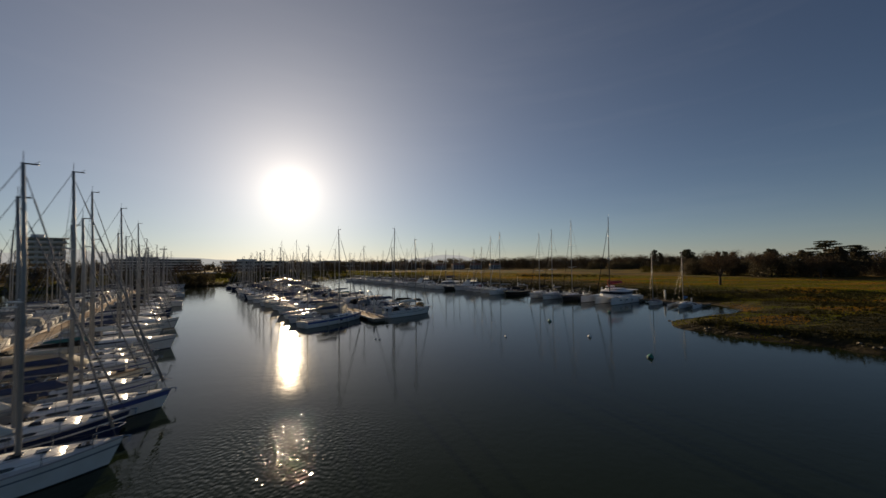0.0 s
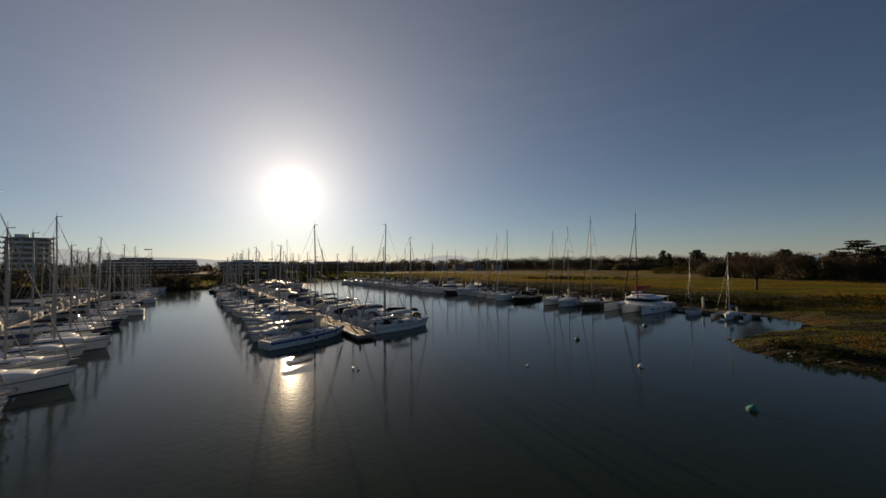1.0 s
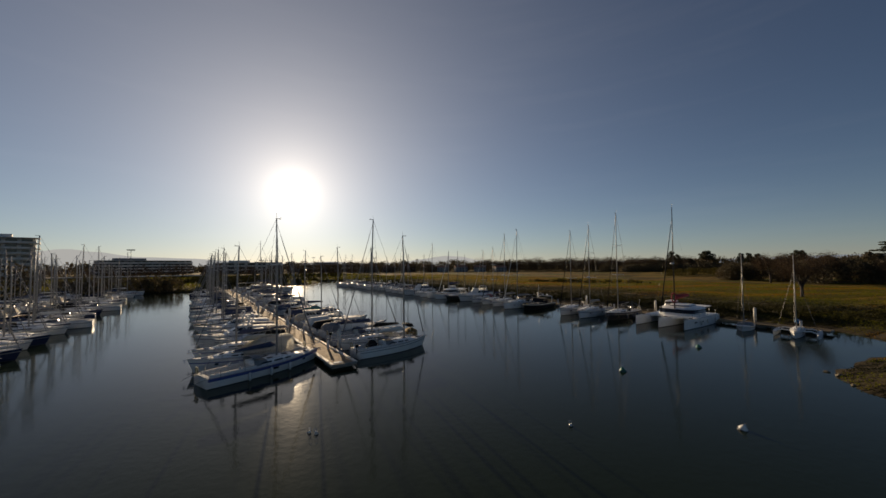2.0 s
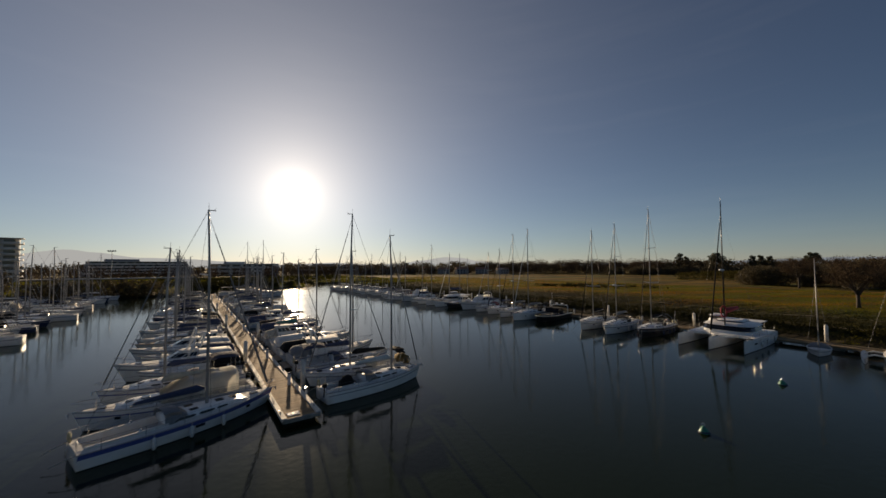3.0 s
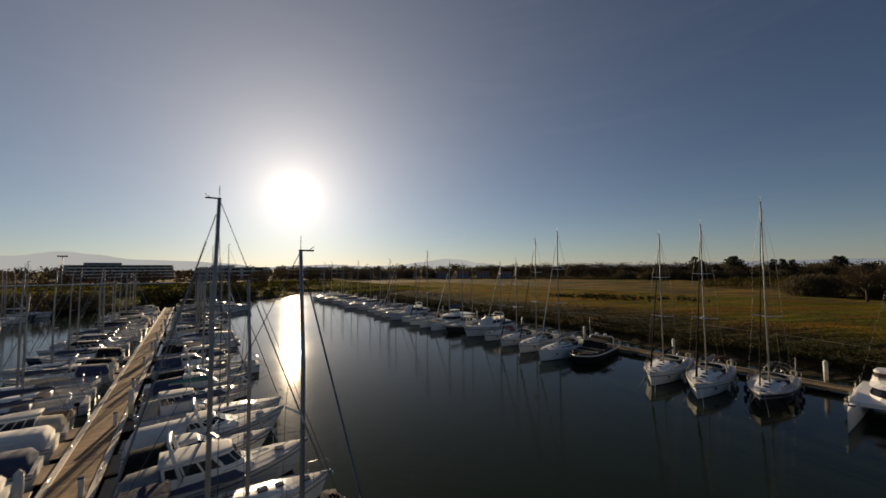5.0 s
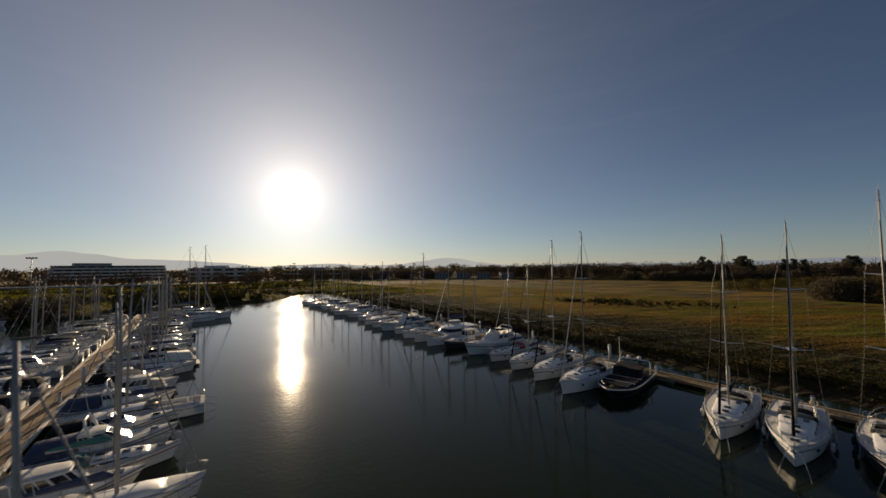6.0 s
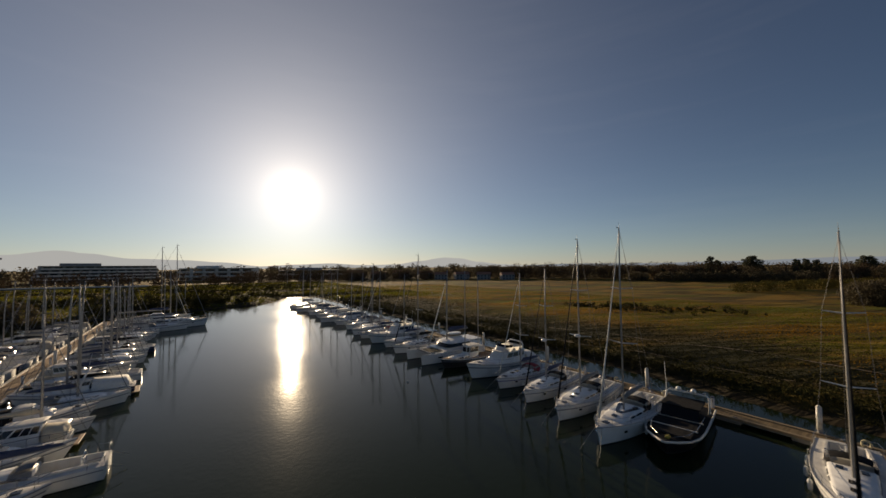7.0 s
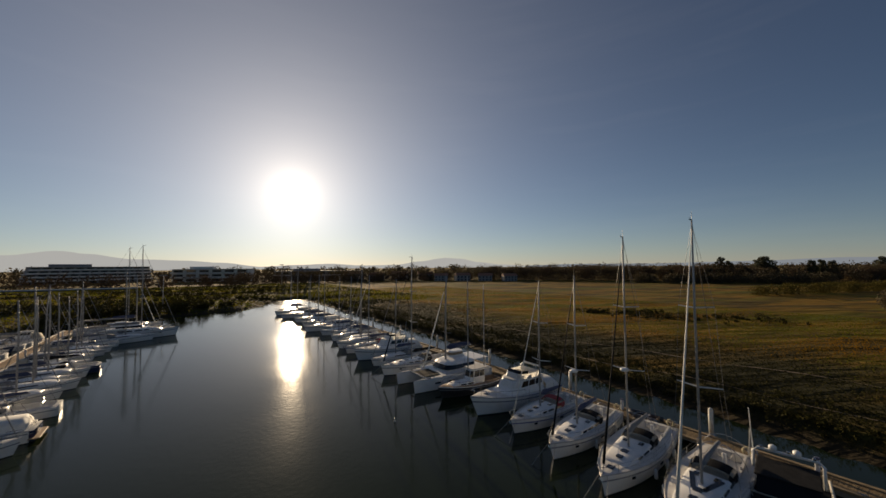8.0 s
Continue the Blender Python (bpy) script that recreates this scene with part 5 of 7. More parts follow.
def open_powerboat(name, label):
    """A broad dark day cruiser: cream gunwales, black sun pads, an arch aft with domes and lamps."""
    t = thing(name, label, "motorboat", "moored boats")
    L_, W = 10.6, 4.1
    h = Hull(L_, W, 0.95, 1.15, stern=0.96, rake=0.7, full=4.2, peak=0.5)
    part("hull", hull_mesh(h, 16, 1.4), [BLACK_HULL, ANTIFOUL, BLACK_HULL], t, "", True)
    part("deck", deck_mesh(h, well=0.0), CANVAS_BLACK, t, "black deck")
    for sgn in (1, -1):
        part("gunwale", rod([Vector((s * L_, sgn * h.half(s) * 1.0, h.sheer(s) - 0.02)) for s in (0, 0.2, 0.4, 0.6, 0.75, 0.86, 0.94, 0.985, 1.0)], 0.09, 8), CREAM, t, "cream moulded gunwale", True)
        part("grab_rail", rod([Vector((s * L_, sgn * h.half(s) * 0.80, h.sheer(s) + 0.35)) for s in (0.35, 0.5, 0.7, 0.85, 0.95)], 0.022, 5), STEEL, t)
    for x, ln in ((0.79, 1.7), (0.595, 1.9)):
        bm = B()
        w = h.half(x) * 1.66
        box(bm, (x * L_, 0, h.sheer(x) + 0.16), (ln, w, 0.16), 0.05)
        part("sun_pad", bm, CANVAS_BLACK, t, "black vinyl sun pad")
    for x in (0.70, 0.49):
        bm = B()
        box(bm, (x * L_, 0, h.sheer(x) + 0.22), (0.11, h.half(x) * 1.7, 0.10), 0.03)
        part("cross_bar", bm, CREAM, t, "cream moulded cross bar")
    bm = B()
    rr = [[Vector((x * L_, y * W * 0.34, z)) for y in (-1, -0.6, 0, 0.6, 1)] for x, z in ((0.50, 1.30), (0.44, 2.06))]
    loft(bm, rr)
    bmesh.ops.solidify(bm, geom=bm.faces[:], thickness=0.03)
    part("windscreen", bm, GLASS, t)
    bm = B()
    box(bm, (0.31 * L_, 0, 2.10), (0.27 * L_, W * 0.74, 0.10), 0.04)
    part("hard_top", bm, CANVAS_BLACK, t, "black canvas top")
    bm = B()
    box(bm, (0.30 * L_, 0, 1.30), (0.22 * L_, W * 0.5, 0.6), 0.08)
    part("seat_bank", bm, CANVAS_BLACK, t)
    bm = B()
    tube(bm, [(0.16 * L_, W * 0.42, 1.0), (0.14 * L_, W * 0.42, 2.3), (0.13 * L_, W * 0.36, 2.5), (0.13 * L_, -W * 0.36, 2.5), (0.14 * L_, -W * 0.42, 2.3), (0.16 * L_, -W * 0.42, 1.0)], 0.09, 6)
    part("arch", bm, GELCOAT, t, "white tubular arch", True)
    for y in (-0.7, 0.5):
        bm = B()
        rings = [[(0.13 * L_ + math.cos(q) * r, y + math.sin(q) * r, 2.58 + z) for q in (2 * math.pi * j / 10 for j in range(10))] for z, r in ((0, 0.2), (0.14, 0.24), (0.26, 0.20), (0.34, 0.08))]
        loft(bm, rings, closed=True, cap0=True, cap1=True)
        part("dome", bm, GELCOAT, t, "white satellite dome", True)
    for y in (-1.3, 0.1, 1.3):
        bm = B()
        box(bm, (0.13 * L_, y, 2.63), (0.14, 0.2, 0.16), 0.03)
        part("lamp", bm, STEEL, t)
    part("aerial", rod([(0.13 * L_, -W * 0.42, 2.2), (0.10 * L_, -W * 0.46, 5.0)], 0.02, 4), GELCOAT, t)
    bm = B()
    box(bm, (0.93 * L_, 0.1, h.sheer(0.93) + 0.2), (0.55, 0.35, 0.2), 0.08)
    part("rope_bag", bm, material("yellow_bag", (0.45, 0.33, 0.05), 0.7, scale=8, amount=0.4), t, "yellow rope bag on the bow")
    return nest(t)


def dinghy(name, label):
    """An inflatable: a tube bent into a U, a floor, a transom and a seat."""
    t = thing(name, label, "dinghy")
    tubes = material("dark_inflatable", (0.028, 0.03, 0.034), 0.55, spots=(0.06, 0.06, 0.06), scale=5, amount=0.5)
    pts = [(-1.35, 0.58, 0.22), (0.3, 0.58, 0.22), (0.9, 0.45, 0.25), (1.28, 0.20, 0.30), (1.36, 0, 0.32), (1.28, -0.20, 0.30), (0.9, -0.45, 0.25), (0.3, -0.58, 0.22), (-1.35, -0.58, 0.22)]
    part("tube", rod(pts, 0.20, 9), tubes, t, "dark inflated tube", True)
    bm = B()
    box(bm, (-0.1, 0, 0.10), (2.1, 0.86, 0.08), 0.02)
    part("floor", bm, RUBBER_GREY, t)
    bm = B()
    box(bm, (-1.12, 0, 0.28), (0.05, 0.80, 0.36), 0.01)
    part("transom", bm, TEAK, t)
    bm = B()
    box(bm, (-0.2, 0, 0.36), (0.24, 0.92, 0.04), 0.01)
    part("seat", bm, RUBBER_GREY, t)
    return t


def launch(name, label):
    """A low dark workboat with a small white wheelhouse."""
    t = thing(name, label, "motorboat", "moored boats")
    L_, W = 9.5, 3.0
    h = Hull(L_, W, 0.85, 1.35, stern=0.75, rake=0.7, full=2.6)
    part("hull", hull_mesh(h, 14), [BLACK_HULL, ANTIFOUL, GREY_STRIPE], t, "", True)
    part("deck", deck_mesh(h, well=0.3, sole=0.4), TEAK, t, "worn timber deck")
    for sgn in (1, -1):
        part("rubbing_strake", rod([Vector((s * L_, sgn * h.half(s), h.sheer(s))) for s in (i / 12 for i in range(13))], 0.05, 5), GELCOAT, t)
    bm, rings = cabin_mesh(h, 0.48, 0.82, 1.8, 0.45)
    part("coachroof", bm, GELCOAT, t, "", True)
    cabin_windows(t, rings, ((0.08, 0.35), (0.42, 0.66)))
    z0 = h.sheer(0.45)
    low = [(3.1, 0.85), (4.9, 0.85), (5.25, 0.5)]
    low += [(x, -y) for x, y in reversed(low)]
    bm = B()
    loft(bm, [[Vector((x - 0.25 * k, y * (1 - 0.08 * k), z0 + 1.75 * k)) for x, y in low] for k in (0, 1)], closed=True, cap0=True, cap1=True)
    bmesh.ops.recalc_face_normals(bm, faces=bm.faces)
    part("wheelhouse", bm, GELCOAT, t, "small white wheelhouse")
    for j in range(5):
        a, b = Vector((*low[j], 0)), Vector((*low[j + 1], 0))
        out = Vector(((b - a).y, -(b - a).x, 0)).normalized()
        if out.dot((a + b) / 2 - Vector((4.0, 0, 0))) < 0:
            out = -out
        for p, q in ((0.06, 0.48), (0.52, 0.94)) if j in (0, 4) else ((0.08, 0.92),):
            ring = []
            for f, k in ((p, 0.5), (q, 0.5), (q, 0.9), (p, 0.9)):
                v = a.lerp(b, f)
                ring.append(Vector((v.x - 0.25 * k, v.y * (1 - 0.08 * k), z0 + 1.75 * k)))
            bm = B()
            loft(bm, [[v + out * 0.02 for v in ring], [v - out * 0.03 for v in ring]], closed=True, cap0=True, cap1=True)
            bmesh.ops.recalc_face_normals(bm, faces=bm.faces)
            part("wheelhouse_window", bm, GLASS, t)
    bm = B()
    box(bm, (3.8, 0, z0 + 1.80), (2.3, 1.75, 0.09), 0.03)
    part("roof", bm, DECK, t)
    for x, foot, tip in ((5.0, z0 + 0.3, 14.0), (2.4, z0 - 0.3, 12.9)):
        part("mast", rod([(x, 0, foot), (x - 0.1, 0, tip)], 0.08, 7, 0.05), ALU, t, "bare pole mast", True)
        for sgn in (1, -1):
            part("shroud", rod([(x - 0.3, sgn * 1.2, z0), (x - 0.08, 0, tip * 0.93)], 0.012, 4), WIRE, t)
    bm = B()
    tube(bm, [Vector((s * L_, h.half(s) * 0.92, h.sheer(s) + 0.6)) for s in (0.6, 0.75, 0.88)] + [Vector((L_, 0, h.sheer(1) + 0.65))] + [Vector((s * L_, -h.half(s) * 0.92, h.sheer(s) + 0.6)) for s in (0.88, 0.75, 0.6)], 0.02, 4)
    part("bow_rail", bm, STEEL, t)
    for s in (0.6, 0.75, 0.88):
        for sgn in (1, -1):
            part("stanchion", rod([(s * L_, sgn * h.half(s) * 0.92, h.sheer(s)), (s * L_, sgn * h.half(s) * 0.92, h.sheer(s) + 0.6)], 0.016, 4), STEEL, t)
    return nest(t)


def put(ob, u, v, facing, turn=0.0, used=set()):
    """Moors a boat with its stern at (u, v). facing 1: bow towards +v, -1: towards -v. The first call sets the boat itself, later ones copy it."""
    p = at_dock(u, v)
    m = pose(p.x, p.y, p.z, 0, 0, (TURN if facing > 0 else TURN + 180) + turn)
    if ob.name in used:
        return copy_thing(ob, m)
    used.add(ob.name)
    ob.matrix_basis = m
    return ob


# ---------------------------------------------------------------- the fleet
def sized(ob):
    """The beam of a boat, from its hull."""
    for c in ob.children_recursive:
        if c.name.split(".")[0] == "hull":
            return max(v.co.y for v in c.data.vertices) * 2


S = {
    "a": sailboat("sailing_yacht", "white sailing yacht with black sail cover and black rolled headsail", 12.0, 3.9, 16.7, bow_line=True, cover=CANVAS_BLACK, hood=CANVAS_BLACK, furl=CANVAS_BLACK),
    "b": sailboat("sailing_yacht", "white cruising yacht with black rolled headsail and grey band", 12.2, 3.9, 17.4, bow_line=True, cover=CANVAS_GREY, stripe=GREY_STRIPE, furl=CANVAS_BLACK, radar=True, hood=CANVAS_BLACK),
    "c": sailboat("sailing_yacht", "white sailing yacht with dark sprayhood and a shorter mast", 11.2, 3.7, 14.3, bow_line=True, cover=CANVAS_NAVY, stripe=GREY_STRIPE, furl=CANVAS_BLACK, hood=CANVAS_BLACK, radar=True),
    "d": sailboat("sailing_yacht", "white sailing yacht with a faded red sprayhood", 10.8, 3.6, 13.7, bow_line=True, cover=CANVAS_NAVY, hood=CANVAS_RED, stripe=BLUE_STRIPE, furl=SAILCLOTH),
    "e": sailboat("sailing_yacht", "black-hulled sailing yacht with a pale deck and tall mast", 11.0, 3.7, 19.3, bow_line=True, hull=BLACK_HULL, stripe=GREY_STRIPE, fend=RUBBER_NAVY, hoops_aft=True, cover=CANVAS_BLACK, hood=CANVAS_BLACK, furl=CANVAS_BLACK),
    "g": sailboat("sailing_yacht", "modern white sailing yacht with pointed dark deck glazing", 12.6, 4.1, 18.1, vee=True, bow_line=True, cover=CANVAS_GREY, hood=CANVAS_BLACK, stripe=GELCOAT, furl=SAILCLOTH, hoops_aft=True),
    "big": sailboat("sailing_yacht", "long white cruising yacht with a raised saloon and tall mast", 16.0, 4.6, 20.5, cabin=0.75, cover=CANVAS_GREY, hood=CANVAS_GREY, bimini=True),
}
P = {
    "w": sailboat("sailing_yacht", "small white sailing yacht with dark canvas heaped in its cockpit", 9.8, 3.05, 13.6, cover=SAILCLOTH, stripe=GREY_STRIPE, fend=None, mast_at=0.665, low=0.92, heap=CANVAS_BLACK, wheel=False, rows=1),
    "blue": sailboat("sailing_yacht", "white sailing yacht with a broad blue stripe at the pontoon end", 11.3, 3.5, 14.8, stripe=BLUE_STRIPE, band=(5, 6), low=0.78, cover=CANVAS_NAVY, hood=CANVAS_GREY, wheel=False),
    "tent": sailboat("sailing_yacht", "white sailing hull with its mast unstepped, under a pale winter awning", 10.6, 3.4, 13.6, rig=False, cover=CANVAS_BEIGE, hood=CANVAS_BEIGE, tent=TENT, stripe=BLUE_STRIPE),
    "sand": sailboat("sailing_yacht", "white sailing yacht with a sand-coloured sprayhood and bundled stern covers", 9.9, 3.1, 15.8, cover=CANVAS_BLACK, hood=CANVAS_BEIGE, fend=None, aft_heap=True, wheel=False),
    "teal": sailboat("sailing_yacht", "small white sailing yacht with teal canvas", 9.0, 3.0, 11.8, cover=CANVAS_TEAL, hood=CANVAS_TEAL, stripe=RED_STRIPE, wheel=False, rows=1, cabin=0.36),
    "cream": sailboat("sailing_yacht", "cream-coloured older sailing yacht with brown deck", 9.6, 3.1, 12.2, hull=CREAM, cover=CANVAS_NAVY, hood=CANVAS_NAVY, teak=True, rows=1, wheel=False),
    "navy": sailboat("sailing_yacht", "navy-hulled sailing yacht with a white sail cover", 10.2, 3.3, 12.6, hull=NAVY_HULL, stripe=GELCOAT, cover=SAILCLOTH, rows=1),
    "awn": sailboat("sailing_yacht", "white sailing yacht with a navy sun awning over the cockpit", 10.0, 3.3, 12.4, stripe=BLUE_STRIPE, hood=CANVAS_NAVY, bimini=True, fend=RUBBER_NAVY, rows=1),
}
FAR = {
    "a": sailboat("sailing_yacht", "white sailing yacht with a navy sail cover in a crowded row", 10.2, 3.3, 13.2, furl=CANVAS_GREY, detail=1),
    "b": sailboat("sailing_yacht", "white sailing yacht with a grey sail cover in a crowded row", 9.4, 3.1, 11.8, cover=CANVAS_GREY, hood=CANVAS_NAVY, furl=CANVAS_GREY, detail=1, rows=1, wheel=False),
    "c": sailboat("sailing_yacht", "small white sailing yacht with beige canvas in a crowded row", 8.4, 2.8, 10.8, cover=CANVAS_BEIGE, hood=CANVAS_BEIGE, furl=CANVAS_GREY, detail=1, rows=1, wheel=False),
    "d": sailboat("sailing_yacht", "large white sailing yacht with furled sails in a crowded row", 11.6, 3.7, 15.4, cover=SAILCLOTH, hood=CANVAS_GREY, furl=CANVAS_GREY, detail=1, wheel=False),
    "e": sailboat("sailing_yacht", "dark-hulled sailing yacht in a crowded row", 10.0, 3.2, 12.6, hull=NAVY_HULL, cover=CANVAS_BLACK, hood=CANVAS_BLACK, furl=CANVAS_GREY, detail=1, rows=1, wheel=False),
}
QUIET = {
    "a": sailboat("sailing_yacht", "white sailing yacht with a navy sail cover in a crowded row", 10.2, 3.3, 13.2, furl=CANVAS_GREY, detail=0),
    "b": sailboat("sailing_yacht", "white sailing yacht with a grey sail cover in a crowded row", 9.4, 3.1, 11.8, cover=CANVAS_GREY, hood=CANVAS_NAVY, furl=CANVAS_GREY, detail=0, rows=1, wheel=False),
    "c": sailboat("sailing_yacht", "small white sailing yacht with beige canvas in a crowded row", 8.4, 2.8, 10.8, cover=CANVAS_BEIGE, hood=CANVAS_BEIGE, furl=CANVAS_GREY, detail=0, rows=1, wheel=False),
    "d": sailboat("sailing_yacht", "large white sailing yacht with furled sails in a crowded row", 11.6, 3.7, 15.4, cover=SAILCLOTH, hood=CANVAS_GREY, furl=CANVAS_GREY, detail=0, wheel=False),
    "e": sailboat("sailing_yacht", "dark-hulled sailing yacht in a crowded row", 10.0, 3.2, 12.6, hull=NAVY_HULL, cover=CANVAS_BLACK, hood=CANVAS_BLACK, furl=CANVAS_GREY, detail=0, rows=1, wheel=False),
}
M = {
    "a": motorboat("motor_yacht", "white motor yacht with a flybridge, an arch and a canvas-covered windscreen", 12.0, 4.2, screen=SAILCLOTH, canvas=SAILCLOTH),
    "b": motorboat("motor_yacht", "white motor cruiser with a navy cockpit cover", 8.6, 3.1, fly=False, house=(0.34, 0.62), sport=True, detail=1),
    "c": motorboat("motor_yacht", "small white cabin motorboat with a beige cover", 7.2, 2.7, fly=False, arch=False, canvas=CANVAS_BEIGE, detail=1),
    "e": motorboat("motor_yacht", "white sports cruiser with a pale canvas hood and a slanted arch", 9.8, 3.4, fly=False, canvas=SAILCLOTH, house=(0.36, 0.62), sport=True, detail=1),
    "f": motorboat("motor_yacht", "older white cabin cruiser with a black cockpit cover", 8.2, 3.0, fly=False, arch=False, canvas=CANVAS_BLACK, house=(0.34, 0.60), sport=True, detail=1),
    "d": motorboat("motor_yacht", "white motorboat with a grey cover and a tall arch", 9.6, 3.3, fly=False, canvas=CANVAS_GREY, detail=1),
}
TRI = multihull("trimaran_yacht", "large white cruising trimaran with dark glazing and a tall dark mast", 13.6, 7.9, 3, 19.4, cover=CANVAS_RED, furl=CANVAS_BLACK)
CAT = multihull("catamaran_yacht", "white cruising catamaran with dark wraparound windows", 12.2, 5.9, 2, 14.0, spar=ALU)
SIZES = {ob.name: sized(ob) for kit in (S, P, FAR, QUIET, M) for ob in kit.values()}
LENGTHS = {ob.name: max((c.matrix_basis @ v.co).x for c in ob.children_recursive if c.name.split(".")[0] == "hull" for v in c.data.vertices) for kit in (S, P, FAR, QUIET, M) for ob in kit.values()}

rnd = random.Random(11)
TIGHT = (0.02, 0.30)


def fill_row(u0, u1, v, facing, kit, backwards=0.2, gap=(0.25, 0.7), lean=0.0):
    """A row of boats side by side across a pontoon, a few of them with the bow in."""
    u = u0
    last = None
    while u < u1:
        ob = rnd.choice([o for o in kit if o is not last])
        last = ob
        w = SIZES[ob.name]
        out = v + facing * (0.7 + rnd.uniform(0.0, 0.6))
        turn = lean + rnd.uniform(-2.5, 2.5)
        if rnd.random() < backwards:
            put(ob, u + w / 2, out + facing * (LENGTHS[ob.name] + 0.2), -facing, turn)
        else:
            put(ob, u + w / 2, out, facing, turn)
        u += w + rnd.uniform(*gap)


# centre pontoon, towards the bank
def moor(v, facing, lean, berths):
    """Boats at known berths: the boat, and u of its middle."""
    for ob, u in berths:
        put(ob, u, v + facing * (0.8 + rnd.uniform(0.0, 0.4)), facing, lean + rnd.uniform(-1.5, 1.5))


put(P["w"], 3.35, 2.35, 1, 6)
put(P["sand"], 7.0, 11.9, -1, -3)
moor(1.2, 1, 0, ((P["awn"], 11.6), (M["d"], 15.4), (M["f"], 19.0), (M["e"], 22.3), (FAR["a"], 26.0), (M["c"], 29.3), (P["teal"], 32.4), (M["b"], 35.6)))
fill_row(37.4, 62, 1.2, 1, [FAR["a"], M["e"], FAR["c"], M["f"], M["c"], M["b"]])
fill_row(62, 112, 1.2, 1, [QUIET["a"], QUIET["b"], QUIET["c"], QUIET["e"], M["c"]], gap=TIGHT)
# and on its other side
put(P["blue"], 2.1, -11.6, 1, 19)
put(P["tent"], 8.1, -2.0, -1, 5)
moor(-1.2, -1, 4, ((P["awn"], 12.9), (M["f"], 16.3), (M["e"], 19.7), (M["b"], 23.3), (M["e"], 26.9), (M["c"], 30.1), (P["cream"], 33.2), (FAR["a"], 36.9)))
fill_row(39.4, 60, -1.2, -1, [FAR["a"], M["b"], FAR["c"], M["f"], M["c"], M["d"]])
fill_row(60, 128, -1.2, -1, [QUIET["a"], QUIET["b"], QUIET["c"], QUIET["e"], M["c"]], gap=TIGHT)
# big yachts at its far end
put(FAR["d"], 114, 6.0, 1, 3)
put(S["big"], 118.0, 5.6, 1, 2)
put(CAT, 124, 7.5, 1, 0)
put(S["big"], 131.5, 2.0, 1, 0)
# crowded pontoon
put(P["w"], -30.2, -37.4, 1, 3)
put(P["navy"], -26.6, -37.9, 1, 3)
put(P["blue"], -23.1, -37.3, 1, 3)
put(P["awn"], -19.5, -36.7, 1, 3)
put(P["cream"], -16.1, -37.6, 1, 2)
put(P["tent"], -12.7, -37.8, 1, 2)
put(P["sand"], -9.0, -37.9, 1, 2)
put(P["teal"], -5.7, -37.7, 1, 2)
fill_row(-3.5, 30, -38.8, 1, [FAR["a"], FAR["b"], FAR["c"], FAR["d"], FAR["e"], M["c"]], gap=TIGHT)
fill_row(30, 136, -38.8, 1, [QUIET["a"], QUIET["b"], QUIET["c"], QUIET["d"], QUIET["e"], M["c"]], gap=TIGHT)
fill_row(-36, -6, -41.2, -1, [FAR["a"], FAR["d"], FAR["b"], FAR["e"]], gap=TIGHT)
fill_row(-5.5, 136, -41.2, -1, [QUIET["a"], QUIET["b"], QUIET["c"], QUIET["d"], QUIET["e"], M["c"]], gap=TIGHT)
# bank: bows to the channel
small_tri = small_trimaran("folding_trimaran", "small white folding trimaran with a blue sail cover")
put(small_tri, -21.6, 58.6, -1, 6)
put(dayboat("dayboat", "small sailing dayboat under a grey cover beside the pontoon"), -15.9, 58.2, -1, 8)
put(TRI, -7.7, 60.7, -1, 1)
put(S["e"], 1.6, 58.2, -1, 4)
put(S["b"], 7.0, 57.4, -1, 9)
put(S["a"], 11.4, 57.7, -1, 9)
put(open_powerboat("day_cruiser", "broad dark open motorboat with black sun pads and a white arch"), 21.6, 57.7, -1, 11)
put(S["g"], 24.7, 57.0, -1, 6)
put(S["b"], 30.1, 57.7, -1, 9)
put(S["c"], 34.8, 57.7, -1, 9)
put(S["d"], 38.9, 58.2, -1, 5)
put(M["a"], 43.0, 58.9, -1, 0)
put(launch("launch", "low dark workboat with a small white wheelhouse"), 49.2, 56.6, -1, 0)
put(CAT, 54.3, 58.0, -1, 0)
put(S["a"], 61.3, 57.6, -1, 1)
put(FAR["a"], 66.3, 56.6, -1, 0)
put(M["a"], 71.0, 57.4, -1, 0)
put(S["d"], 76.6, 56.8, -1, 0)
raft = dinghy("inflatable_dinghy", "dark inflatable dinghy lying on the bank pontoon")
raft.matrix_basis = Matrix.Translation(at_dock(32.0, 59.4, 0.515)) @ pose(0, 0, 0, 0, 0, TURN + 92)
fill_row(79.2, 146, 58.6, -1, [QUIET["a"], QUIET["d"], M["b"], QUIET["b"], M["d"]], 0.0)


# ---------------------------------------------------------------- pontoon fittings
def pile(name, label, height, radius=0.19):
    t = thing(name, label, "pile", "mooring piles")
    part("shaft", rod([(0, 0, -2.0), (0, 0, height * 0.35)], radius * 0.95, 10), FLOAT, t, "dark wet steel shaft", True)
    part("sleeve", rod([(0, 0, height * 0.3), (0, 0, height)], radius, 10), PILE, t, "pale plastic sleeve", True)
    part("cap", rod([(0, 0, height), (0, 0, height + 0.18)], radius * 1.05, 10, 0.03), PILE, t, "", True)
    bm = B()
    box(bm, (0, 0, 0.5), (radius * 3.2, radius * 3.2, 0.10), 0.03)
    part("guide", bm, STEEL, t)
    return t


